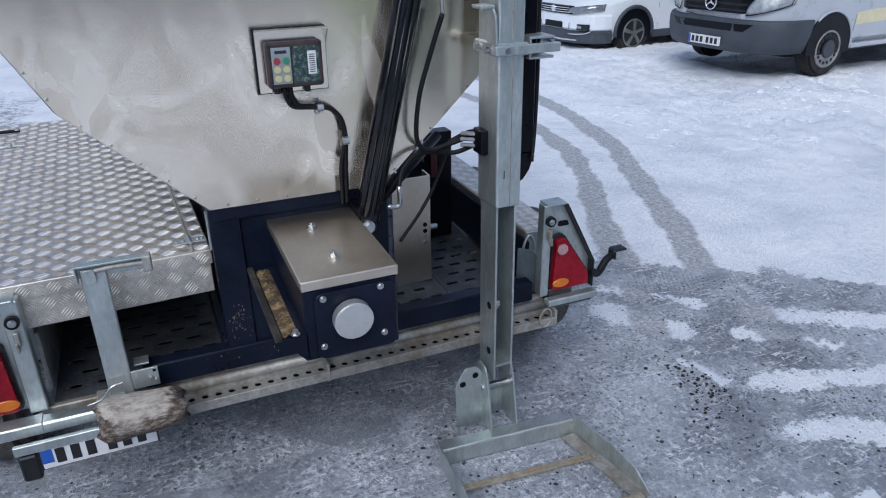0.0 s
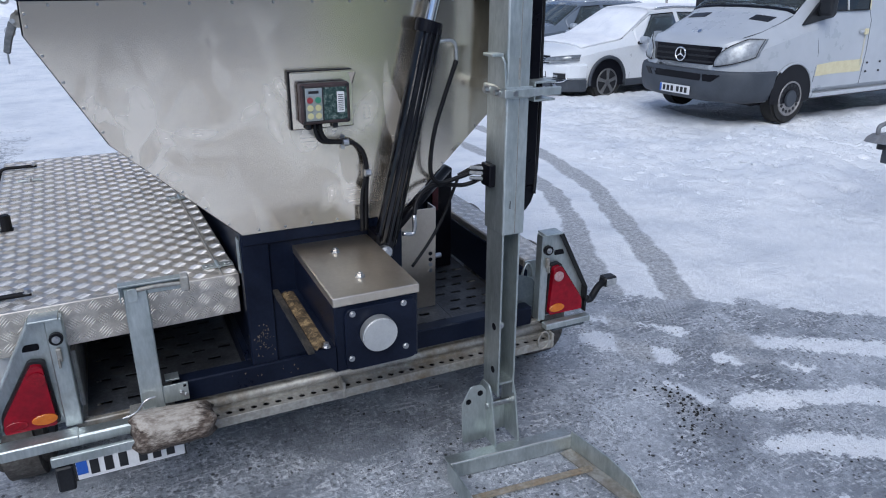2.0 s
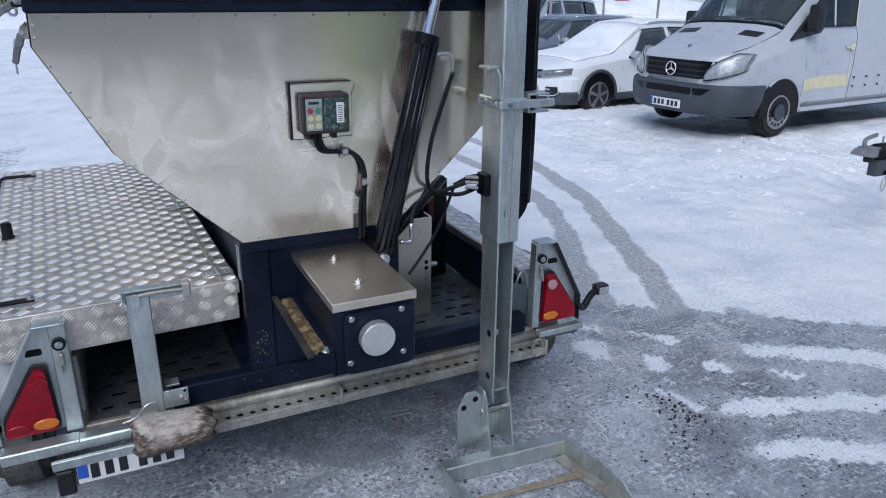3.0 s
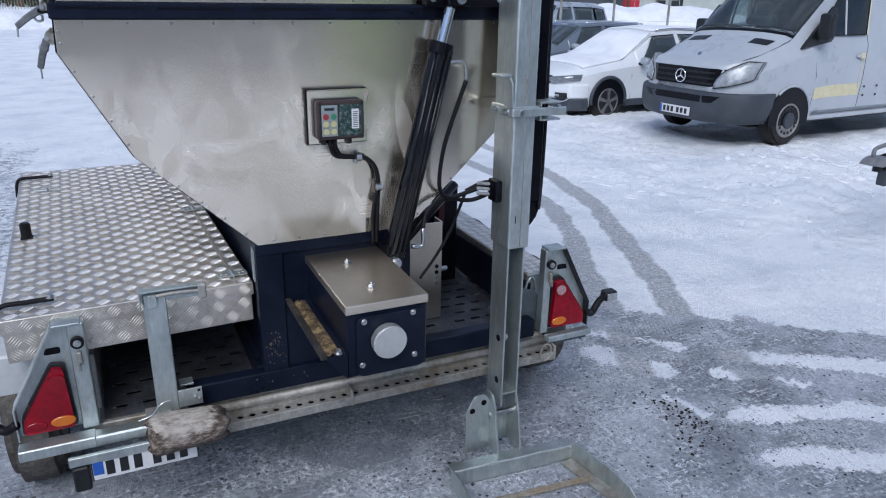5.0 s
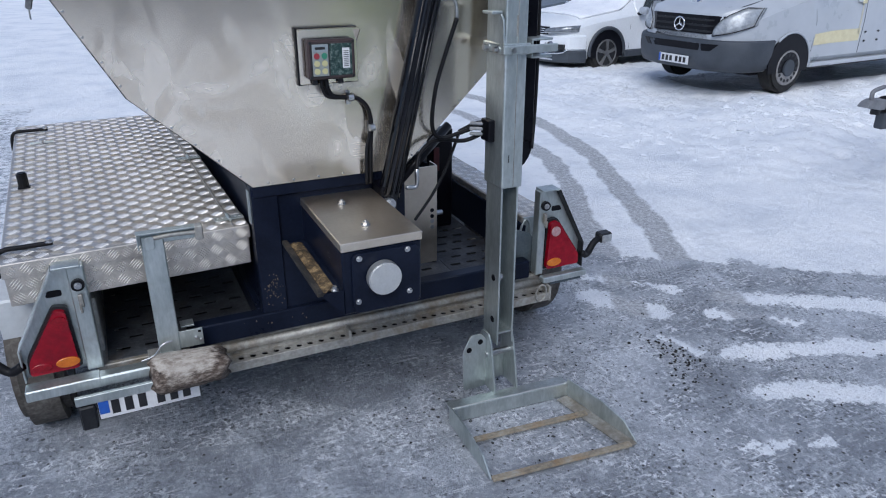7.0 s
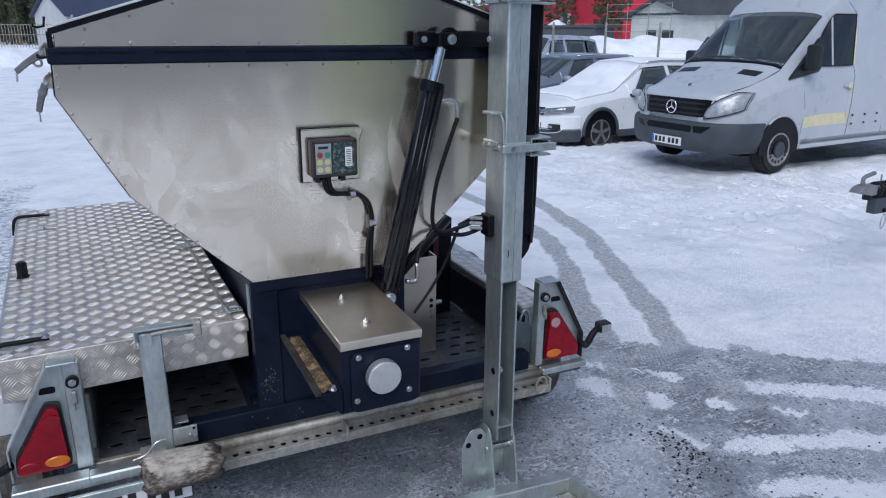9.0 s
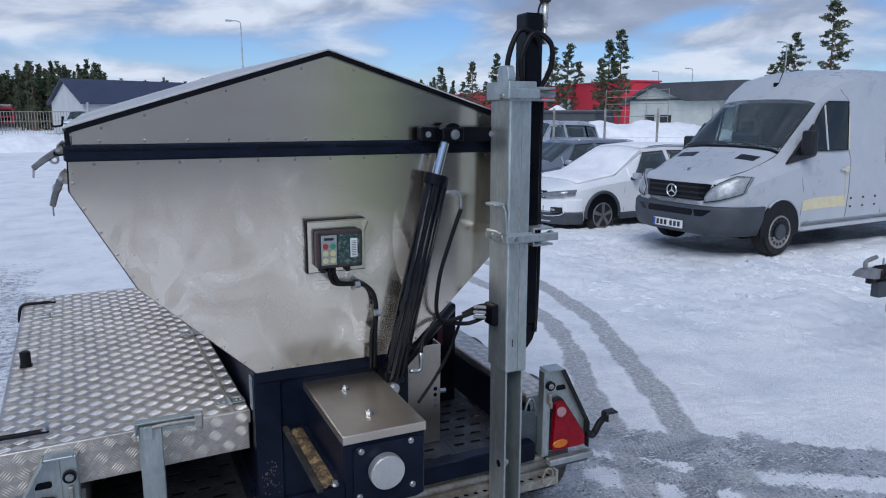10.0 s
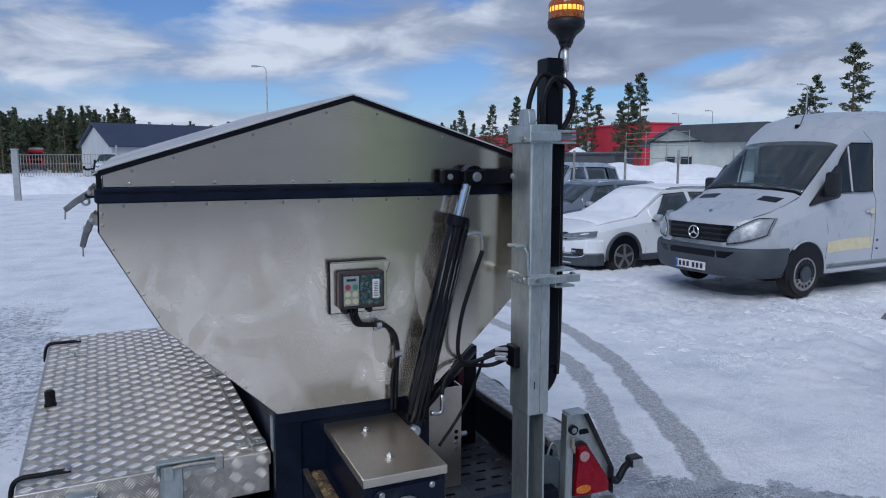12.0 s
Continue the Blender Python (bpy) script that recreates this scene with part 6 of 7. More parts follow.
def road_wheel(parent, x, y, r, width, spokes, steel):
    """Tyre, rim and spokes of one wheel; x is its outer face, its sign the side."""
    s = 1 if x > 0 else -1
    inner_x = x - s * width
    w = part("wheel", rod((inner_x, y, r), (x, y, r), r, 44, bevel=0.03), WORN_TYRE, parent, local=True)
    soft_edges(w, 40)
    part("rim_well", rod((x - s * .05, y, r), (x + s * .003, y, r), r * .66, 36), PLASTIC if not steel else STEEL_RIM, w, local=True)
    b = bmesh.new()
    n = 40
    for a0, a1, h0, h1 in ((.60, .67, .012, .012),):
        rr = [[b.verts.new((x + s * h, y + r * q * math.cos(2 * math.pi * i / n), r + r * q * math.sin(2 * math.pi * i / n))) for i in range(n)] for q, h in ((a0, 0.0), (a0 + .02, h0), (a1, h1), (a1 + .02, 0.0))]
        for p_, q_ in zip(rr, rr[1:]):
            for i in range(n):
                b.faces.new((p_[i], p_[(i + 1) % n], q_[(i + 1) % n], q_[i]))
    part("rim", b, RIM if not steel else STEEL_RIM, w, local=True)
    for i in range(spokes):
        a = 2 * math.pi * i / spokes + .3
        d = Vector((0, math.cos(a), math.sin(a)))
        t = Vector((0, -math.sin(a), math.cos(a)))
        c0, c1 = Vector((x + s * .006, y, r)) + d * r * .12, Vector((x + s * .004, y, r)) + d * r * .62
        sb = bmesh.new()
        ws = (.022, .032) if not steel else (.012, .012)
        if steel:
            part("vent_hole", rod(Vector((x + s * .003, y, r)) + d * r * .51, Vector((x + s * .007, y, r)) + d * r * .51, r * .068, 10), PLASTIC, w, local=True)
            continue
        vs = [sb.verts.new(c0 - t * ws[0]), sb.verts.new(c0 + t * ws[0]), sb.verts.new(c1 + t * ws[1]), sb.verts.new(c1 - t * ws[1])]
        f = sb.faces.new(vs)
        q = bmesh.ops.extrude_face_region(sb, geom=[f])
        bmesh.ops.translate(sb, vec=(s * .018, 0, 0), verts=[v for v in q["geom"] if isinstance(v, bmesh.types.BMVert)])
        bmesh.ops.recalc_face_normals(sb, faces=sb.faces[:])
        part("spoke", sb, RIM, w, local=True)
    part("hub", rod((x, y, r), (x + s * .03, y, r), r * (.16 if not steel else .33), 20, bevel=0.008), RIM if not steel else GREY_PLASTIC, w, local=True)
    return w


def arch(parent, shell, x, y, r, material):
    """A dark wheel well with a lip round it."""
    s = 1 if x > 0 else -1
    b = prism([(y + r * math.cos(t), r * .93 + r * math.sin(t)) for t in np.linspace(-.25, math.pi + .25, 26)], "x", x - s * .02, x + s * .004)
    well = part("wheel_well", b, BLACK, parent, local=True)
    lip = part("arch_lip", hose([(x + s * .006, y + (r + .008) * math.cos(t), r * .93 + (r + .008) * math.sin(t)) for t in np.linspace(.85 if material == VAN_WHITE else -.15, math.pi + .15, 22)], .016 if material == VAN_WHITE else .030, 8, 2), material, parent, local=True, smooth=True)
    return well, lip


def seam(parent, shell, pts, side=-1, r=.004):
    return part("panel_seam", hose([shell.at(y, k, side) + Vector((side * .0005, 0, 0)) for y, k in pts], r, 6, 4, curve=False), GREY_PLASTIC, parent, local=True)


def make_van():
    v = thing("delivery_van", (7.35, 5.10, 0.06, 0, 0, 94), "white high-roof delivery van with yellow masking tape on its door", "van")
    rows = [(.985, .60, .50, .80, .44, 1.05, 1.08), (.92, .50, .68, .92, .58, 1.11, 1.14), (.80, .42, .82, .98, .68, 1.16, 1.20), (.60, .40, .92, 1.04, .76, 1.19, 1.24), (.35, .38, .965, 1.12, .80, 1.29, 1.35), (.02, .36, .985, 1.20, .83, 1.41, 1.48), (-.04, .44, .985, 1.22, .83, 1.46, 1.53), (-.84, .44, .985, 1.36, .775, 2.14, 2.21), (-.90, .44, .985, 1.36, .785, 2.20, 2.28), (-1.02, .44, .985, 1.36, .81, 2.30, 2.43), (-1.25, .44, .985, 1.36, .85, 2.42, 2.57), (-1.6, .44, .985, 1.36, .87, 2.50, 2.65), (-2.2, .44, .985, 1.36, .88, 2.52, 2.68), (-4.75, .44, .985, 1.36, .88, 2.52, 2.68), (-4.85, .44, .96, 1.36, .86, 2.48, 2.62)]
    sh = Shell(rows, (-.72, -.78, -1.32, -1.38))
    def holes(y, k):
        return -.84 < y < -.04 and k >= 7
    def far_door(y, k):
        return -1.32 < y < -.78 and k == 5
    soft_edges(part("body", sh.skin(holes, far=far_door), VAN_WHITE, v, "white painted body", local=True))
    part("lining", sh.skin(holes, .03, far=far_door), PLASTIC, v, local=True)
    for s in (1, -1):
        part("windscreen_half", sh.patch(-.84, -.04, 7.02, 10, s, .004, 8, 8), SCREEN_GLASS, v, local=True, smooth=True)
        part("screen_edge_band", sh.patch(-.070, -.035, 7.0, 10, s, .008, 4, 10, .003), BLACK, v, "black printed screen edge", local=True, smooth=True)
        if s > 0:
            part("door_glass", sh.patch(-1.32, -.78, 5.0, 6.0, 1, .004), SCREEN_GLASS, v, "clear door window", local=True, smooth=True)
            part("window_bar", hose([sh.at(-.92, k_, 1) for k_ in (5.0, 5.5, 6.0)], .018, 6, 2), PLASTIC, v, local=True)
        gb = bmesh.new()
        cols = []
        for y in np.linspace(-.70, -1.40, 12):
            y = float(y)
            z_top = min(1.78 + (-.70 - y) * 1.35, 2.17)
            sec = sh.section(y)
            cols.append([gb.verts.new((s * (float(np.interp(zz, [sec[4][1], sec[5][1], sec[6][1]], [sec[4][0], sec[5][0], sec[6][0]])) + .022), y, zz)) for zz in np.linspace(1.50, z_top, 8)])
        for p_, q_ in zip(cols, cols[1:]):
            for j in range(7):
                gb.faces.new((p_[j], q_[j], q_[j + 1], p_[j + 1]))
        seal_line = [w_.co.copy() for w_ in cols[0]] + [c_[-1].co.copy() for c_ in cols[1:]] + [w_.co.copy() for w_ in cols[-1][-2::-1]] + [c_[0].co.copy() for c_ in cols[-2::-1]]
        tape_line = [w_.co.copy() for w_ in cols[-1][:6]]
        bmesh.ops.recalc_face_normals(gb, faces=gb.faces[:])
        bar_line = [w_.co.copy() for w_ in cols[4]]
        if s < 0:
            part("door_glass", gb, TINTED, v, "dark door window", local=True, smooth=True)
            part("glass_seal", hose(seal_line, .009, 6, 2, curve=False), RUBBER, v, local=True)
            part("window_bar", hose([c_ + Vector((-.004, 0, 0)) for c_ in bar_line], .013, 6, 2, curve=False), PALE, v, "pale quarter light bar", local=True)
            part("window_tape", hose([p_ + Vector((-.004, -.012, 0)) for p_ in tape_line], .012, 6, 2, curve=False), TAPE, v, "strip of masking tape", local=True)
        part("bonnet_vent", sh.patch(.10, .24, 8.1, 9.1, s, .006), BLACK, v, "black bonnet vent", local=True)
    part("underbody", box(-.80, .80, -4.6, .50, .33, .46, .02), BLACK, v, "dark underbody", local=True)
    part("dashboard", box(-.86, .86, -.28, .0, 1.14, 1.39, .04), PLASTIC, v, local=True)
    for x in (-.48, .48):
        st = part("seat", box(x - .25, x + .25, -1.15, -.98, 1.0, 1.72, .05), GREY_PLASTIC, v, local=True)
        part("headrest", box(x - .13, x + .13, -1.14, -1.02, 1.74, 1.92, .04), GREY_PLASTIC, st, local=True)
    plan = [(-.995, .40), (-.995, .54), (-.93, .77), (-.77, .945), (-.42, 1.06), (.42, 1.06), (.77, .945), (.93, .77), (.995, .54), (.995, .40)]
    levels = [(.385, .90, .90, .03), (.42, .955, .955, .0), (.50, .985, .985, -.02), (.62, 1.0, 1.0, -.03), (.74, 1.0, 1.0, -.06), (.775, .995, .99, -.075), (.788, .975, .97, -.075)]
    bb = bmesh.new()
    rings_ = [[bb.verts.new((x * fx, (y + (back if k in (0, len(plan) - 1) else 0)) * (fy if y > .5 else 1), zz)) for k, (x, y) in enumerate(plan)] for zz, fx, fy, back in levels]
    for p_, q_ in zip(rings_, rings_[1:]):
        for k in range(len(plan)):
            bb.faces.new((p_[k], p_[(k + 1) % len(plan)], q_[(k + 1) % len(plan)], q_[k]))
    bb.faces.new(rings_[0][::-1])
    bb.faces.new(rings_[-1])
    bmesh.ops.recalc_face_normals(bb, faces=bb.faces[:])
    bp = soft_edges(part("bumper", bb, GREY_PLASTIC, v, "dark grey plastic bumper", local=True), 40)
    ib = bmesh.new()
    cols_ = []
    for u in np.linspace(-1, 1, 13):
        ends = [(float(u) * w_, zz) for w_, zz in ((.55, .650), (.66, .738))]
        cols_.append([ib.verts.new((x, float(np.interp(abs(x), (.42, .77, .93), (1.06, .945, .77))) + .004, zz)) for x, zz in ends])
    for p_, q_ in zip(cols_, cols_[1:]):
        ib.faces.new((p_[0], q_[0], q_[1], p_[1]))
    q = bmesh.ops.extrude_face_region(ib, geom=ib.faces[:])
    bmesh.ops.translate(ib, vec=(0, -.05, 0), verts=[vv for vv in q["geom"] if isinstance(vv, bmesh.types.BMVert)])
    bmesh.ops.recalc_face_normals(ib, faces=ib.faces[:])
    part("intake", ib, BLACK, bp, "black air intake", local=True)
    pl_ = part("number_plate", box(-.26, .26, 1.062, 1.078, .450, .560, .002), PLATE_WHITE, bp, local=True)
    part("blue_band", box(.225, .258, 1.077, 1.080, .454, .556), PLATE_BLUE, pl_, local=True)
    for i, x in enumerate((.18, .11, .04, -.06, -.13, -.20)):
        part("character_bar", box(x - .022, x + .022, 1.077, 1.0805, .470, .540), INK, pl_, local=True)
    gr = part("grille", prism([(-.60, .82), (-.63, .90), (-.45, 1.005), (.45, 1.005), (.63, .90), (.60, .82)], "z", .850, 1.080, .008), BLACK, v, "black grille", local=True)
    for zz in (.885, .955, 1.025):
        part("slat", prism([(-.62, .90), (-.445, 1.012), (.445, 1.012), (.62, .90)], "z", zz - .012, zz + .012, .003), PLASTIC, gr, local=True)
    ring = [(.085 * math.cos(t), 1.03, .957 + .085 * math.sin(t)) for t in np.linspace(0, 2 * math.pi, 28)]
    em = part("emblem", hose(ring, .010, 8, 2), CHROME, gr, "round chrome emblem", local=True, smooth=True)
    for a_ in (90, 210, 330):
        part("emblem_ray", rod((0, 1.024, .957), (.080 * math.cos(radians(a_)), 1.030, .957 + .080 * math.sin(radians(a_))), .016, 6, r2=.005), CHROME, em, local=True)
    part("bonnet_badge", rod((0, .70, 1.225), (0, .72, 1.240), .028, 16), CHROME, v, "small round badge", local=True)
    for s in (1, -1):
        b = bmesh.new()
        n = 8
        rows_ = []
        for i in range(n + 1):
            f = i / n
            x = .545 + .36 * f
            y = float(np.interp(x, (.44, .50, .68, .82, .92, .965), (1.01, 1.0, .94, .82, .63, .38))) + .022
            z0, z1 = .835 + .075 * f + .06 * f ** 4, .960 + .285 * f ** .75 - .24 * max(0, f - .74)
            rows_.append([b.verts.new((s * x, y + .012 * (1 - abs(2 * t - 1)) - (.035 + .10 * f) * t, z0 + (z1 - z0) * t)) for t in (0, .25, .5, .75, 1)])
        for p_, q_ in zip(rows_, rows_[1:]):
            for j in range(4):
                b.faces.new((p_[j], q_[j], q_[j + 1], p_[j + 1]))
        rim_line = [r_[0].co.copy() for r_ in rows_] + [r_[2].co.copy() for r_ in rows_[-1:]] + [r_[4].co.copy() for r_ in rows_[::-1]] + [rows_[0][0].co.copy()]
        q = bmesh.ops.extrude_face_region(b, geom=b.faces[:])
        bmesh.ops.translate(b, vec=(0, -.06, 0), verts=[vv for vv in q["geom"] if isinstance(vv, bmesh.types.BMVert)])
        bmesh.ops.recalc_face_normals(b, faces=b.faces[:])
        hl = part("headlamp", b, LAMP_GLASS, v, "clear headlamp", local=True, smooth=True)
        part("lamp_seal", hose(rim_line, .006, 6, 1, curve=False), BLACK, hl, local=True)
        for rx, ry, rz, rr_ in ((.61, .955, .90, .042), (.71, .870, .955, .050), (.81, .745, 1.00, .036)):
            part("reflector", rod((s * rx, ry - .05, rz), (s * rx, ry - .006, rz), rr_ * .8, 20), CHROME, hl, local=True)
        mz = 0 if s < 0 else -.10
        mi = part("mirror", box(s * (1.06 + .8 * mz) - .09, s * (1.06 + .8 * mz) + .09, -.44, -.30, 1.44, 1.78 + 1.2 * mz, .04, seg=3), PLASTIC, v, "black door mirror", local=True)
        part("mirror_arm", box(min(s * .94, s * 1.08), max(s * .94, s * 1.08), -.41, -.33, 1.44, 1.54, .015), PLASTIC, mi, local=True)
        part("quarter_panel", prism([(-.10, 1.33), (-.70, 1.42), (-.70, 1.84), (-.62, 1.86)], "x", s * .925 - .015, s * .925 + .02), PLASTIC, v, local=True)
        for y in (0, -3.665):
            for o_ in (*arch(v, sh, s * .985, y, .40, VAN_WHITE), road_wheel(v, s * .985, y, .330, .22, 15, True)):
                o_.location.z += .09
        part("sill", box(min(s * .90, s * .99), max(s * .90, s * .99), -3.2, -.46, .395, .45, .01), VAN_WHITE, v, local=True)
        seam(v, sh, [(-1.48, 2), (-1.48, 3), (-1.48, 4), (-1.46, 5), (-1.42, 5.80), (-1.25, 6.0)], s)
        seam(v, sh, [(-.44, 2), (-.44, 3.2), (-.36, 4.2)], s)
        seam(v, sh, [(-.02, 7.05), (.20, 7.12), (.45, 7.20), (.70, 7.35)], s, .005)
        seam(v, sh, [(-2.35, 2), (-2.35, 4), (-2.35, 6.5)], s)
    part("tape_band", sh.patch(-.46, -1.44, 2.40, 2.78, -1, .003, 6, 3, .002), TAPE, v, "yellow masking tape", local=True)
    part("tape_strip", sh.patch(-1.385, -1.415, 2.6, 3.7, -1, .003, 2, 6, .002), TAPE_WORN, v, local=True)
    hd = part("door_handle", box(-1.012, -.985, -1.40, -1.24, 1.20, 1.24, .01), VAN_WHITE, v, "taped door handle", local=True)
    part("handle_tape", box(-1.022, -1.000, -1.41, -1.32, 1.18, 1.26, .012), TAPE, hd, local=True)
    for y in (-1.55, -1.85, -2.15):
        part("rail_bolt", rod((-.985, y, .80), (-1.0, y, .80), .014, 8), INK, v, local=True)
        part("rail_bolt", rod((-.985, y, .68), (-1.0, y, .68), .014, 8), INK, v, local=True)
    part("antenna", rod((0, -1.06, 2.42), (0, -1.28, 2.86), .006, 6), BLACK, v, local=True)
    part("antenna_foot", box(-.03, .03, -1.12, -.98, 2.40, 2.46, .012), BLACK, v, local=True)
    part("wiper", hose([(.05, .03, 1.44), (-.35, -.02, 1.46), (-.70, -.06, 1.46)], .008, 6, 3), BLACK, v, local=True)
    return v


def make_car(name, at_, label, paint, snowy, plateless=True, tall=0.0):
    v = thing(name, at_, label, "car", "cars parked in the yard")
    t = tall
    rows = [(.91, .34, .40, .58, .36, .70, .74), (.85, .30, .60, .66, .52, .76, .80), (.72, .26, .75, .72, .62, .82, .87), (.50, .24, .85, .78, .69, .88, .94), (.20, .24, .905, .84, .74, .93, .99), (-.36, .24, .915, .90, .74, 1.0, 1.05), (-.42, .24, .915, .91, .74, 1.01, 1.07), (-1.14, .24, .915, .94, .60, 1.38 + t, 1.43 + t), (-1.20, .24, .915, .94, .59, 1.40 + t, 1.46 + t), (-1.8, .24, .915, .95, .59, 1.43 + t, 1.50 + t), (-2.9, .24, .91, .96, .58, 1.40 + t, 1.46 + t), (-3.35, .26, .90, .98, .56, 1.33 + t, 1.38 + t), (-3.72, .30, .86, .98, .60, 1.02, 1.06), (-3.86, .36, .76, .86, .60, .92, .95)]
    sh = Shell(rows, (-.62, -.70, -1.75, -1.85, -2.75, -2.85, -3.30))
    def holes(y, k):
        return (-1.14 < y < -.42 and k >= 7) or (-3.30 < y < -.70 and k == 5 and not -1.85 < y < -1.75)
    soft_edges(part("body", sh.skin(holes), paint, v, local=True))
    part("lining", sh.skin(holes, .03), PLASTIC, v, local=True)
    part("dashboard", box(-.70, .70, -.75, -.45, .75, .96, .04), PLASTIC, v, local=True)
    for x in (-.36, .36):
        part("seat", box(x - .24, x + .24, -1.75, -1.58, .55, 1.22, .05), GREY_PLASTIC, v, local=True)
    for s in (1, -1):
        part("windscreen_half", sh.patch(-1.14, -.42, 7.02, 10, s, .004, 8, 8), GLASS, v, local=True, smooth=True)
        for a, c in (((-.72, -1.22), -1.75), (-1.85, -2.75), (-2.85, (-3.30, -3.20))):
            part("side_glass", sh.patch(a, c, 5.03, 5.95, s, .004), GLASS, v, local=True, smooth=True)
        part("pillar", sh.patch((-.70, -.70), (-.715, -1.215), 5.0, 5.98, s, .003), paint, v, local=True, smooth=True)
        part("chrome_strip", hose([sh.at(y, 5.0, s) + Vector((s * .008, 0, 0)) for y in np.linspace(-.70, -3.3, 10)], .007, 6, 2), CHROME, v, local=True, smooth=True)
        part("roof_rail", hose([sh.at(y, 7.4, s) + Vector((0, 0, .035)) for y in np.linspace(-1.35, -3.1, 8)], .014, 6, 2), CHROME, v, local=True, smooth=True)
        mi = part("mirror", box(s * 1.0 - .09, s * 1.0 + .09, -.78, -.66, .95, 1.07, .045, seg=3), CAR_SILVER, v, "silver door mirror", local=True)
        part("mirror_arm", box(min(s * .86, s * .95), max(s * .86, s * .95), -.74, -.69, .93, .98, .01), PLASTIC, mi, local=True)
        for y in (0, -2.79):
            arch(v, sh, s * .912, y, .385, GREY_PLASTIC)
            road_wheel(v, s * .915, y, .335, .21, 5, False)
        part("sill", box(min(s * .84, s * .925), max(s * .84, s * .925), -2.36, -.42, .24, .36, .02), GREY_PLASTIC, v, local=True)
        seam(v, sh, [(-.52, 2.2), (-.52, 3.5), (-.56, 4.9)], s)
        seam(v, sh, [(-1.80, 2.2), (-1.80, 3.5), (-1.80, 4.9)], s)
        for y in (-1.55, -2.60):
            part("door_handle", box(min(s * .905, s * .93), max(s * .905, s * .93), y - .1, y + .1, .83, .855, .008), paint, v, local=True)
        b = bmesh.new()
        rr = []
        for i in range(8):
            f = i / 7
            x = .38 + .44 * f
            y = float(np.interp(x, (.36, .42, .60, .75, .85), (.955, .945, .885, .76, .53))) + .015
            rr.append([b.verts.new((s * x, y + (.01 if t_ == .5 else 0) - .03 * t_, .675 + .03 * f + (.075 + .03 * f) * t_)) for t_ in (0, .5, 1)])
        for p_, q_ in zip(rr, rr[1:]):
            for j in range(2):
                b.faces.new((p_[j], q_[j], q_[j + 1], p_[j + 1]))
        q = bmesh.ops.extrude_face_region(b, geom=b.faces[:])
        bmesh.ops.translate(b, vec=(0, -.06, 0), verts=[vv for vv in q["geom"] if isinstance(vv, bmesh.types.BMVert)])
        bmesh.ops.recalc_face_normals(b, faces=b.faces[:])
        hl = part("headlamp", b, LAMP_DARK, v, "dark-rimmed clear headlamp", local=True, smooth=True)
        part("day_strip", hose([(s * x_, float(np.interp(x_, (.36, .42, .60, .75, .85), (.955, .945, .885, .76, .53))) + .028, .682 + .03 * (x_ - .38) / .44) for x_ in np.linspace(.42, .78, 8)], .006, 6, 2), LAMP_GLASS, hl, local=True, smooth=True)
        part("lamp_core", rod((s * .56, .865, .73), (s * .56, .893, .73), .030, 16), PLASTIC, hl, local=True)
        fg = part("fog_lamp", prism([(s * .50, .885), (s * .64, .905), (s * .76, .83), (s * .74, .74), (s * .50, .80)], "z", .415, .505, .006), PLASTIC, v, local=True)
        part("fog_lens", box(s * .62 - .055, s * .62 + .055, .895, .908, .440, .480, .008), LAMP_GLASS, fg, local=True)
    plan = [(-.90, .42), (-.885, .56), (-.79, .76), (-.60, .88), (-.28, .95), (.28, .95), (.60, .88), (.79, .76), (.885, .56), (.90, .42)]
    bp = part("bumper", prism(plan, "z", .40, .655, .03), paint, v, local=True)
    part("lower_trim", prism([(x * 1.004, y * 1.006) for x, y in plan], "z", .20, .398, .02), GREY_PLASTIC, bp, "dark lower trim", local=True)
    part("skid_strip", prism([(x * .93, y * 1.018) for x, y in plan[2:-2]], "z", .235, .262, .004), CHROME, bp, local=True)
    for s in (1, -1):
        part("bumper_blade", hose([(s * .40, .945, .345), (s * .58, .905, .350), (s * .74, .83, .375), (s * .80, .78, .43)], .014, 6, 4), CHROME, bp, "bright bumper blade", local=True, smooth=True)
    part("lower_intake", prism([(-.40, .86), (-.40, .925), (-.2, .957), (.2, .957), (.40, .925), (.40, .86)], "z", .42, .52, .006), BLACK, bp, local=True)
    gr = part("grille", prism([(-.42, .84), (-.42, .925), (-.2, .958), (.2, .958), (.42, .925), (.42, .84)], "z", .65, .775, .006), BLACK, v, local=True)
    for zz in (.675, .71, .745):
        part("slat", prism([(-.415, .93), (-.2, .964), (.2, .964), (.415, .93)], "z", zz - .006, zz + .006, .001), CHROME, gr, local=True)
    part("emblem", rod((0, .955, .715), (0, .972, .715), .055, 24), CHROME, gr, "round chrome emblem", local=True)
    if snowy:
        for s in (1, -1):
            part("snow_cover", sh.patch(-1.16, .45, 7.0, 10, s, .030, 14, 8, .028), SNOW, v, "thin snow on bonnet and windscreen", local=True, smooth=True)
            part("roof_snow", sh.patch(-3.2, -1.2, 7.6, 10, s, .028, 10, 6, .026), SNOW, v, local=True, smooth=True)
    return v


make_van()
make_car("estate_car", (7.10, 8.55, -0.05, 0, 0, 95), "white estate car with snow on its bonnet and windscreen", CAR_WHITE, True, tall=.05)
make_car("estate_car", (7.75, 11.6, 0.0, 0, 0, 95), "grey-blue estate car parked in the snow", CAR_DARK, False, tall=.02)
make_car("estate_car", (10.3, 16.3, 0.0, 0, 0, 104), "silver estate car parked before a snow bank", CAR_SILVER, False, tall=.40)

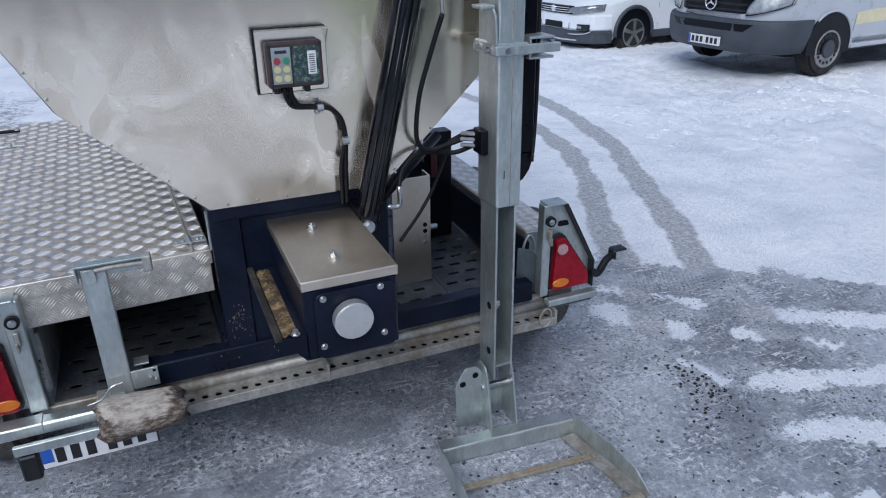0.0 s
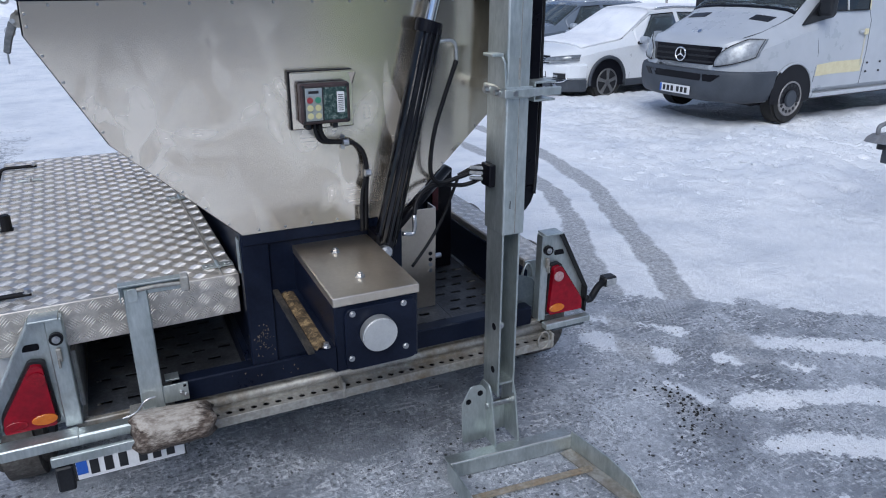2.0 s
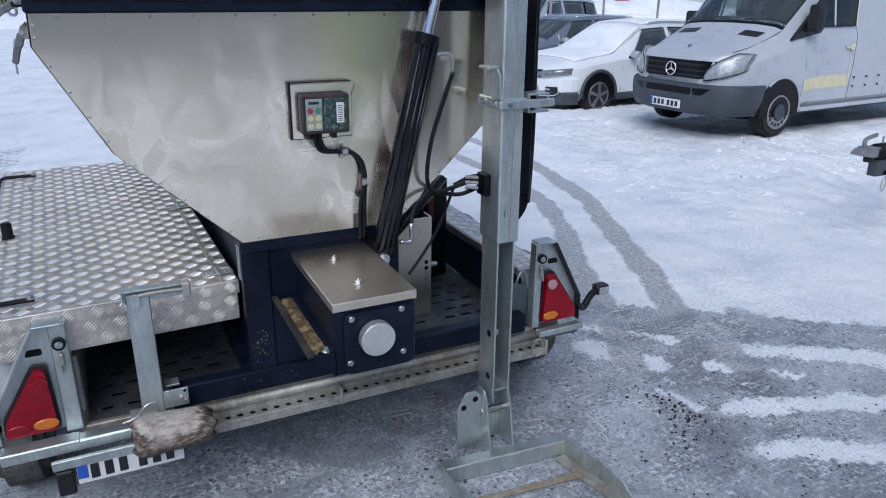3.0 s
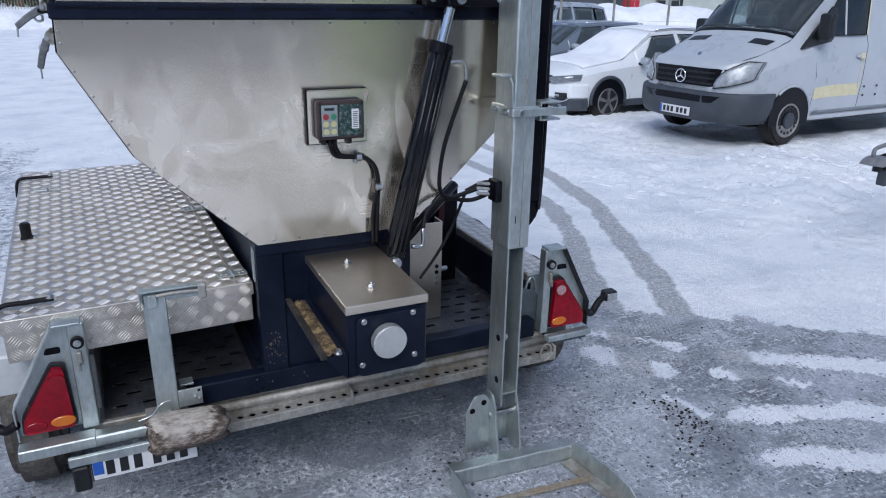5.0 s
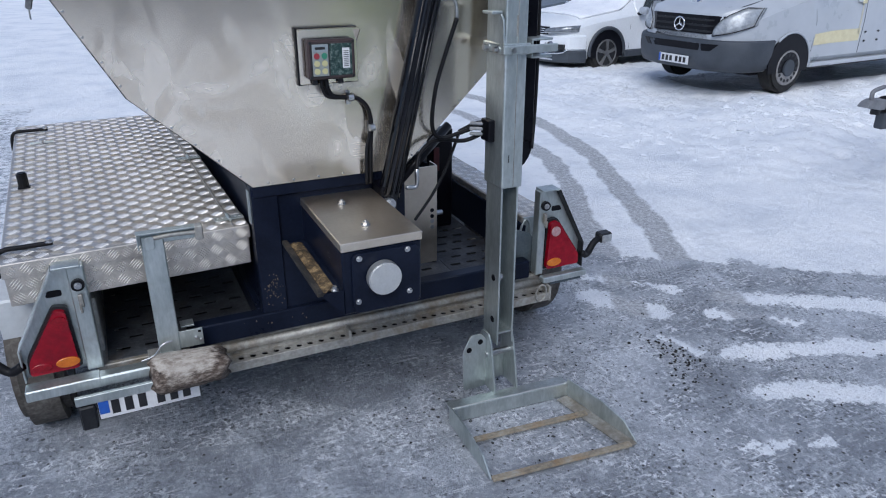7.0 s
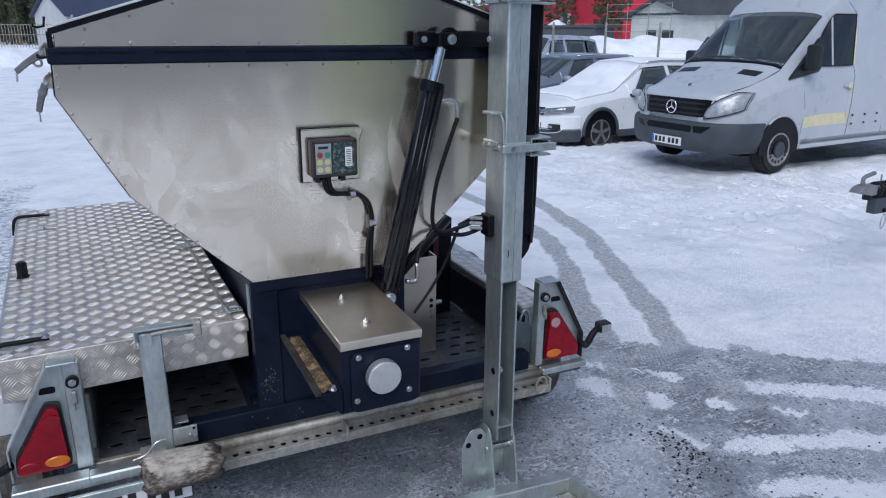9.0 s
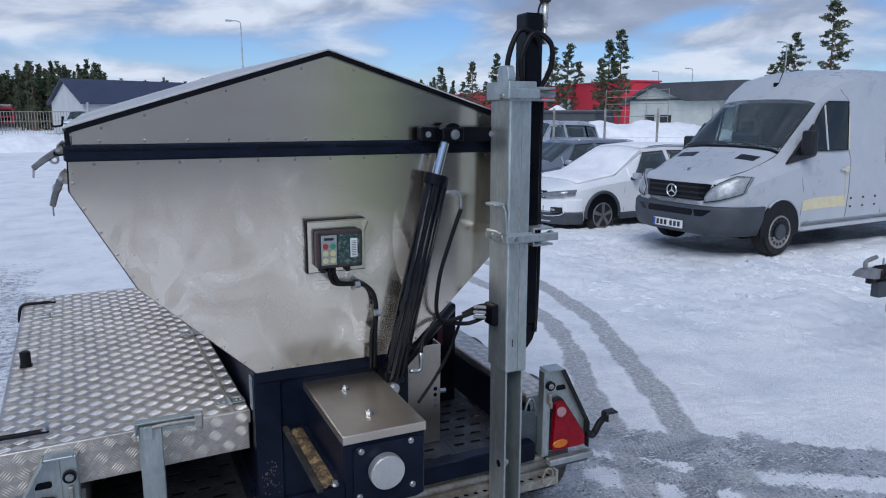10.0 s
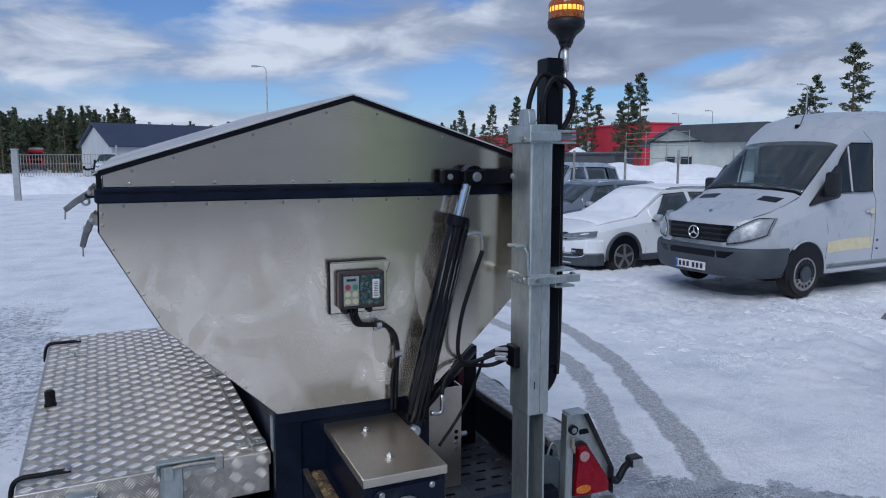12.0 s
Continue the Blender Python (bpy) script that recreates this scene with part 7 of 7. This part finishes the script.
# ---- the drawbar of another trailer ----
draw = thing("trailer_drawbar", (5.4, 1.0, 0.0), "galvanised drawbar of another trailer with a ball coupling", "trailer")
part("beam", rod((4.79, 1.03, .772), (5.9, 1.03, .790), .060, 18), RUBBER, draw, "dark ribbed drawbar boot", smooth=True)
for k in range(5):
    part("boot_rib", rod((4.82 + k * .05, 1.03, .773), (4.838 + k * .05, 1.03, .773), .066, 18), RUBBER, draw)
cp = part("coupling", prism(rounded_poly([(4.562, .770), (4.60, .808), (4.66, .826), (4.80, .818), (4.86, .80), (4.86, .745), (4.74, .738)], .010, 3), "y", 0.985, 1.075, .003), CAST_GREY, draw, "grey cast ball coupling")
part("coupling_lever", hose([(4.665, 1.03, .815), (4.655, 1.03, .860), (4.668, 1.03, .886), (4.72, 1.03, .900), (4.785, 1.03, .912)], .017, 8, 4), CAST_GREY, cp, smooth=True)
part("ball_socket", rod((4.74, 1.03, .70), (4.74, 1.03, .745), .036, 18), PLASTIC, cp)
part("coupling_foot", box(4.81, 5.03, .99, 1.07, .575, .708, .008), GREY_PLASTIC, cp)
part("foot_bolt", bolt((4.925, .99, .60), (0, -1, 0), .014, .012), BLACK, cp)
part("wire_post", rod((4.880, 1.03, .83), (4.878, 1.03, .895), .008, 8), GALV, cp)
part("breakaway_ring", hose([(4.953 + .026 * math.cos(t), 1.0, .500 + .062 * math.sin(t) + .010 * math.cos(t)) for t in np.linspace(0, 6.28, 16)], .005, 6, 2), ZINC, cp, smooth=True)
jw = part("jockey_wheel", rod((5.6, 1.0, .12), (5.6, 1.06, .12), .10, 24, bevel=.01), RUBBER, draw)
part("jockey_tube", rod((5.6, 1.03, .10), (5.6, 1.03, .98), .025, 14), GALV, jw)


# ---- distance ----
PLASTER = stuff("pale_cladding", [(0.40, 0.415, 0.43), (0.47, 0.485, 0.50)], 0.7, 0.0, 1.0, 12, 0.05)
SLATE = stuff("dark_blue_roof", [(0.030, 0.040, 0.075), (0.045, 0.058, 0.10)], 0.5, 0.0, 1.0, 12, 0.05)
ROOF_GREY = stuff("dark_grey_roof", [(0.045, 0.05, 0.06), (0.075, 0.08, 0.09)], 0.6, 0.0, 1.0, 12, 0.05)
RED_CLAD = stuff("red_cladding", [(0.46, 0.014, 0.035), (0.56, 0.022, 0.05)], 0.55, 0.0, 0.5, 8, 0.03)
TIMBER = stuff("raw_boarding", [(0.42, 0.45, 0.42), (0.55, 0.58, 0.54)], 0.8, 0.0, 1.2, 14, 0.05)
NEEDLE = stuff("pine_needles", [(0.040, 0.054, 0.030), (0.080, 0.100, 0.054), (0.145, 0.162, 0.092)], 0.8, 0.0, 0.6, 6, 0.0)
PINE_BARK = stuff("pine_bark", [(0.09, 0.055, 0.035), (0.20, 0.12, 0.07)], 0.9, 0.0, 2, 20, 0.2)
CONCRETE = stuff("grey_post", [(0.28, 0.29, 0.30), (0.40, 0.41, 0.42)], 0.8, 0.0, 4, 40, 0.1)
DARK_GLASS = glassy("house_window", (0.03, 0.035, 0.04), 0.06, 0.0)
EYE0 = Vector((-0.78, -2.585, 0))


def spot(azimuth, d):
    """The ground point at that many degrees right of the trailer's axis and metres from the yard's edge."""
    return EYE0.x + d * math.sin(radians(azimuth)), EYE0.y + d * math.cos(radians(azimuth))


def building(name, a, b_, depth, eave, ridge, wall_m, roof_m, label, gable=True, windows=()):
    """A house whose front runs from a to b_ on the ground; its depth goes away to the left of that line."""
    a, b_ = Vector((*a, 0)), Vector((*b_, 0))
    L = (b_ - a).length
    ang = math.degrees(math.atan2(b_.y - a.y, b_.x - a.x))
    h = thing(name, (a.x, a.y, 0, 0, 0, ang), label, "building")
    if gable:
        prof = [(0, 0), (depth, 0), (depth, eave), (depth / 2, ridge - .12), (0, eave)]
        part("wall", prism(prof, "x", 0, L), wall_m, h, local=True)
        for s in (0, 1):
            y0 = -0.45 if s == 0 else depth + .45
            sl = (ridge - eave) / (depth / 2)
            part("roof", prism([(y0, eave - .45 * sl), (depth / 2, ridge), (depth / 2, ridge + .16), (y0, eave - .45 * sl + .16)], "x", -.4, L + .4), roof_m, h, local=True)
    else:
        part("wall", box(0, L, 0, depth, 0, eave, .03), wall_m, h, local=True)
        part("roof", box(-.15, L + .15, -.15, depth + .15, eave, ridge, .03), roof_m, h, local=True)
    for u, z0, w, hh in windows:
        wd = part("window", box(u, u + w, -.04, .04, z0, z0 + hh, .01), DARK_GLASS, h, local=True)
        part("frame", merge(box(u - .08, u + w + .08, -.07, -.03, z0 - .08, z0, .0), box(u - .08, u + w + .08, -.07, -.03, z0 + hh, z0 + hh + .08)), PLASTER, wd, local=True)
    return h


hall = building("factory_hall", spot(23.0, 165), spot(39.0, 86), 5, 5.9, 6.1, RED_CLAD, RED_CLAD, "long red clad industrial hall", False, [(20, 1.2, 5, 2.2), (46, 1.2, 6, 2.2)])
part("loading_gate", box(70.5, 73.5, -.08, .02, .3, 4.2, .03), PLASTER, hall, "white loading gate", local=True)
hb = building("timber_house", spot(39.6, 56), spot(46.0, 52), 16, 3.15, 3.25, TIMBER, ROOF_GREY, "unfinished house with dark roof behind scaffolding", False, [(1.4, .9, .8, 1.2), (2.7, .9, .9, 1.2)])
L_hb = (Vector(spot(46.0, 52)) - Vector(spot(39.6, 56))).length
part("gable", prism([(-.1, 3.2), (4.4, 3.2), (2.2, 4.10)], "y", -.06, .02), TIMBER, hb, local=True)
part("gable_roof", prism([(-.6, 2.97), (2.2, 4.33), (L_hb + 2, 4.33), (L_hb + 2, 3.07), (4.9, 3.07), (2.2, 4.12), (-.6, 2.83)], "y", -.5, 12), ROOF_GREY, hb, local=True)
for x in (-1.2, .6, 2.4, 4.2):
    part("scaffold_pole", rod((x, -1.3, 0), (x, -1.3, 3.95), .024, 6), GALV_DIRTY, hb, local=True)
for zz in (1.4, 2.0, 2.9, 3.4, 3.85):
    part("scaffold_rail", rod((-1.2, -1.3, zz), (4.2, -1.3, zz), .020, 6), GALV_DIRTY, hb, local=True)
building("outbuilding", spot(-1.2, 84), spot(9.5, 92), 9, 3.5, 5.85, PLASTER, SLATE, "pale grey building with a dark blue pitched roof", True)
building("low_shed", spot(27, 66), spot(37, 60), 4, 2.3, 2.5, ROOF_GREY, ROOF_GREY, "low dark shed behind the snow bank", False)


def tuft(b, c, r, rnd):
    """A ragged clump of needle sprays."""
    for i in range(5):
        d = Vector((rnd.uniform(-1, 1), rnd.uniform(-1, 1), rnd.uniform(-.5, .7))).normalized()
        s = d.cross(Vector((rnd.uniform(-1, 1), rnd.uniform(-1, 1), rnd.uniform(-1, 1)))).normalized() * r * rnd.uniform(.3, .55)
        p = c + d * r * .25
        b.faces.new([b.verts.new(q) for q in (p - s, p + d * r * .9 - s * .4, p + d * r * 1.15, p + d * r * .9 + s * .5, p + s)])


def tree_mesh(h, kind, seed, dense=True):
    """Trunk with limbs, and the crown's needle clumps, as two meshes."""
    rnd = random.Random(seed)
    tb = bmesh.new()
    lean = Vector((rnd.uniform(-.3, .3), rnd.uniform(-.3, .3), 0))
    pts = [Vector((0, 0, -.3)) + lean * (i / 6) ** 2 + Vector((0, 0, (h + .2) * i / 6)) for i in range(7)]
    for i in range(6):
        r0, r1 = .015 * h * (1 - i / 6.4), .015 * h * (1 - (i + 1) / 6.4)
        rod(pts[i], pts[i + 1], r0, 7, tb, r1)
    cb = bmesh.new()
    start = {"pine": .22, "tall": .42, "spruce": .05}[kind]
    n = {"pine": 78, "tall": 60, "spruce": 90}[kind] if dense else 44
    for i in range(n):
        f = start + (1 - start) * (i + rnd.random()) / n
        g = (f - start) / (1 - start)
        base = Vector((lean.x * f * f, lean.y * f * f, h * f))
        a = rnd.uniform(0, 6.283)
        if kind == "spruce":
            ln = h * ((.17 if dense else .16) * (1 - f) ** .85 + .015) * rnd.uniform(.7, 1.2)
            up = rnd.uniform(-.35, .05)
        else:
            full = (1 - g) ** .7 if kind == "pine" else math.sin(math.pi * min(1, .25 + .75 * g)) ** .7
            ln = h * ((.145 if kind == "pine" else .105) * min(1, .55 + 1.8 * g) * full + .02) * rnd.uniform(.45, 1.35)
            up = rnd.uniform(-.2, .45)
        tip = base + Vector((math.cos(a), math.sin(a), up)) * ln
        if dense:
            rod(base, tip, .0035 * h * (1.2 - f), 4, tb, .001 * h)
        m = 13 if dense else 5
        inner_end = .45 if dense and kind != "spruce" else .2
        for k in range(m):
            q = base.lerp(tip, inner_end + (1.05 - inner_end) * k / m) + Vector((rnd.uniform(-1, 1), rnd.uniform(-1, 1), rnd.uniform(-.7, .7))) * h * .015
            tuft(cb, q, h * (rnd.uniform(.009, .018) if dense else rnd.uniform(.017, .030)), rnd)
    tuft(cb, pts[-1], h * .03, rnd)
    return tb, cb


kinds = {}
for kname in ("pine", "tall", "spruce"):
    for sd in range(4):
        tb, cb = tree_mesh(12.0, kname, 10 * sd + len(kname))
        kinds[kname, sd] = (mesh_of(tb, "trunk", PINE_BARK), mesh_of(cb, "crown", NEEDLE))


far_kinds = {}
for kname in ("pine", "spruce"):
    for sd in range(4):
        tb, cb = tree_mesh(12.0, kname, 7 * sd + len(kname), False)
        far_kinds[kname, sd] = (mesh_of(tb, "trunk", PINE_BARK), mesh_of(cb, "crown", NEEDLE))


def tree(azimuth, d, h, kname, sd, turn):
    x, y = spot(azimuth, d)
    t = thing("pine_tree" if kname != "spruce" else "spruce_tree", (x, y, 0, 0, 0, turn), "tall pine with a bare trunk and ragged crown" if kname != "spruce" else "dark pointed spruce beyond the yard", "tree", "trees beyond the yard")
    t.scale = (h / 13.6,) * 3
    for nm, m in zip(("trunk", "crown"), kinds[kname, sd]):
        o = new(nm, m)
        o.parent = t
    return t


for i, (az, d, h, kn) in enumerate([(22.0, 130, 8.4, "spruce"), (22.6, 124, 8.0, "spruce"), (23.5, 122, 9.0, "spruce"), (24.4, 126, 9.6, "spruce"), (25.1, 108, 10.2, "pine"), (26.0, 118, 8.6, "spruce"), (26.8, 114, 8.2, "pine"), (27.5, 100, 10.4, "pine"), (28.5, 118, 8.4, "pine"), (29.3, 96, 11.3, "pine"), (30.6, 114, 9.6, "pine"), (32.2, 100, 11.0, "pine"), (33.6, 92, 11.6, "pine"), (34.8, 84, 11.2, "pine"), (35.6, 96, 10.0, "pine"), (37.9, 78, 10.9, "pine"), (38.8, 76, 11.7, "pine"), (37.4, 84, 9.4, "pine"), (50.8, 110, 14.6, "tall"), (50.1, 118, 12.6, "tall"), (49.5, 125, 11.2, "tall"), (53.1, 104, 18.0, "tall")]):
    tree(az, d, h, kn, i % 4, i * 67)


def woods(name, spots, label):
    """A far wood: trunks and crowns in one mesh."""
    verts, faces, mats, n0 = [], [], [], 0
    for i, (az, d, h) in enumerate(spots):
        x, y = spot(az, d)
        m = np.array(Matrix.Translation((x, y, 0)) @ Matrix.Rotation(i * 1.7, 4, "Z") @ Matrix.Scale(h / 12, 4))
        for me_, mi in zip(far_kinds["spruce" if i % 5 else "pine", i % 4], (1, 0)):
            co = np.empty(len(me_.vertices) * 3, np.float32)
            me_.vertices.foreach_get("co", co)
            verts.append(co.reshape(-1, 3) @ m[:3, :3].T + m[:3, 3])
            faces += [[n0 + k for k in p.vertices] for p in me_.polygons]
            mats += [mi] * len(me_.polygons)
            n0 += len(me_.vertices)
    me_ = bpy.data.meshes.new(name)
    me_.from_pydata(np.concatenate(verts).tolist(), [], faces)
    me_.materials.append(NEEDLE)
    me_.materials.append(PINE_BARK)
    me_.polygons.foreach_set("material_index", mats)
    return tagged(new(name, me_), label, "wood", kind="stuff")


rw = random.Random(5)
woods("spruce_wood", [(az, rw.uniform(150, 175) if abs(az + 6) < .9 else rw.uniform(116, 165), rw.uniform(6.6, 10.2)) for az in (-14 + 14.5 * i / 419 + rw.uniform(-.2, .2) for i in range(420))], "dense dark spruce wood beyond the fence")
woods("far_wood", [(-1 + 27 * i / 189 + rw.uniform(-.3, .3), rw.uniform(190, 260), rw.uniform(8, 12)) for i in range(190)], "distant tree line behind the buildings")


def street_lamp(az, d, h):
    x, y = spot(az, d)
    t = thing("street_lamp", (x, y, 0), "grey street lamp on a slender pole", "street lamp")
    part("pole", rod((x, y, 0), (x, y, h - .4), .085, 10, r2=.05), GALV, t)
    part("arm", hose([(x, y, h - .4), (x - .05, y, h - .05), (x - .35, y, h + .05), (x - .7, y, h + .05)], .04, 6, 4), GALV, t)
    part("head", box(x - 1.2, x - .65, y - .12, y + .12, h - .02, h + .12, .03), GALV, t)


street_lamp(9.9, 62, 9.5)
street_lamp(50.2, 70, 8.2)
street_lamp(41.6, 110, 8.3)
street_lamp(44.0, 100, 8.0)
FENCE_POSTS = [(30.0 + i * 3.9, 21.5 + .3 * i) for i in range(5)]
fence = thing("yard_fence", (*spot(38, 22), 0), "tall grey wire fence posts behind the parked cars", "fence")
for az, d in FENCE_POSTS:
    x, y = spot(az, d)
    part("post", rod((x, y, 0), (x, y, 2.25), .035, 8), GALV_DIRTY, fence)
for (a0, d0), (a1, d1) in zip(FENCE_POSTS, FENCE_POSTS[1:]):
    for zz in (.6, 1.4, 2.2):
        part("wire", rod((*spot(a0, d0), zz), (*spot(a1, d1), zz), .004, 4), GALV, fence)
left = thing("mesh_fence", (*spot(-3, 70), 0), "grey steel mesh fence along the yard's far edge", "fence")
for i in range(60):
    x, y = spot(-7.5 + i * .18, 72)
    part("paling", box(x - .022, x + .022, y - .03, y + .03, 0, 2.4), GALV_DIRTY, left)
for zz in (.5, 1.6, 2.4):
    part("rail", rod((*spot(-7.6, 72), zz), (*spot(3.2, 72), zz), .03, 5), GALV_DIRTY, left)
gp = thing("gate_post", (-5.85, 37.1, 0), "thick grey gate post standing in the snow", "post")
part("shaft", box(-5.99, -5.71, 36.96, 37.24, 0, 2.45, .02), CONCRETE, gp)
part("post_cap", box(-6.02, -5.68, 36.93, 37.27, 2.45, 2.52, .02), CONCRETE, gp)
gq = thing("gate_post", (-0.95, 50.0, 0), "slim grey gate post by the fence", "post")
part("shaft", rod((*spot(-.9, 52), 0), (*spot(-.9, 52), 2.9), .07, 8), CONCRETE, gq)
part("strut", rod((*spot(-.9, 52), 1.9), (*spot(-3.6, 52), .5), .05, 6), CONCRETE, gq)


def far_truck(az, d):
    x, y = spot(az, d)
    t = thing("red_truck", (x, y, 0), "red lorry cab parked beyond the snow bank", "truck")
    part("cab", box(x - 1.25, x + 1.25, y, y + 2.2, .6, 3.5, .12), RED_CLAD, t)
    part("windscreen", box(x - 1.05, x + 1.05, y - .03, y, 2.1, 3.1, .04), DARK_GLASS, t)
    part("roof_box", box(x - 1.1, x + 1.1, y + .1, y + 2, 3.5, 3.9, .1), PLASTER, t)
    part("bumper", box(x - 1.3, x + 1.3, y - .1, y, .4, .95, .05), GREY_PLASTIC, t)
    part("grille", box(x - .8, x + .8, y - .05, y, 1.1, 1.8, .02), BLACK, t)
    for s in (-1, 1):
        part("wheel", rod((x + s * 1.0, y + .9, .5), (x + s * 1.28, y + .9, .5), .5, 20), RUBBER, t)


far_truck(-6.0, 138)
make_car("estate_car", (*spot(-1.7, 60), 0.75, 0, 0, 170), "white car half hidden behind the far snow bank", CAR_WHITE, False, tall=.2)


# ---- unseen walls added behind the camera for the steel to reflect ----
WALL_DARK = stuff("dark_wall_cladding", [(0.14, 0.145, 0.15), (0.19, 0.195, 0.20)], 0.6, 0.0, 0.8, 10, 0.03)
WALL_GREY = stuff("grey_wall_cladding", [(0.68, 0.645, 0.60), (0.76, 0.725, 0.675)], 0.7, 0.0, 0.5, 10, 0.03)
tagged(new("wall_unseen_dark", mesh_of(box(2.35, 15, -5.7, -5.4, 0, 2.7, .02), "wall_unseen_dark", WALL_DARK)), "unseen dark wall added to darken the hopper's reflection", "wall", kind="structure")
WALL_OLIVE = stuff("olive_wall_paint", [(0.56, 0.63, 0.36), (0.64, 0.71, 0.43)], 0.6, 0.0, 0.8, 10, 0.03)
tagged(new("wall_unseen_olive", mesh_of(box(1.66, 2.345, -5.72, -5.38, 0, 3.8, .02), "wall_unseen_olive", WALL_OLIVE)), "unseen pale olive wall end, added for the green band mirrored in the hopper", "wall", kind="structure")
tagged(new("wall_unseen_grey", mesh_of(box(-28, 5.6, -16.4, -16.0, 0, 4.0, .02), "wall_unseen_grey", WALL_GREY)), "unseen grey wall added behind the yard for the hopper's reflection", "wall", kind="structure")


# ---- ploughed banks ----
def snow_bank(at_, length, depth, height, turn, seed, label):
    """A long heap with an uneven crest, lying on the ground."""
    t = thing("snow_bank", (*at_, 0, 0, 0, turn), label, "snow bank")
    nu, nv = 72, 30
    b = bmesh.new()
    g = []
    for i in range(nu + 1):
        row = []
        for j in range(nv + 1):
            u, v = 2 * i / nu - 1, 2 * j / nv - 1
            x, y = u * length / 2, v * depth / 2
            p = Vector((x * .35 + seed, y * .5, seed))
            low_, mid_ = noise.fractal(p, 1.0, 2.0, 3), noise.fractal(p * 3.1, 1.0, 2.0, 4)
            end = max(0.0, 1 - abs(u) ** 4)
            side_ = max(0.0, 1 - abs(v + .15 * low_) ** 1.8)
            hgt = height * (end * side_) ** .7 * (1 + .16 * low_ + .05 * mid_)
            row.append(b.verts.new((x, y, hgt - .35)))
        g.append(row)
    for i in range(nu):
        for j in range(nv):
            b.faces.new((g[i][j], g[i + 1][j], g[i + 1][j + 1], g[i][j + 1]))
    part("mound", b, SNOW, t, local=True, smooth=True)


snow_bank(spot(37.0, 32), 15.5, 5.0, 2.15, -40, 1.0, "long ploughed snow bank behind the parked cars")
snow_bank(spot(34.5, 75), 5.0, 5.0, 3.2, 10, 5.0, "small snow heap before the red hall")
snow_bank(spot(27.5, 60), 9.0, 5.0, 1.7, -20, 3.0, "low snow bank beyond the yard")
snow_bank(spot(-7, 50), 12.0, 7.0, 1.35, 5, 7.0, "ploughed snow bank by the gate post")
snow_bank(spot(-1.5, 57), 10.0, 4.0, 1.0, 0, 9.0, "low snow bank along the mesh fence")
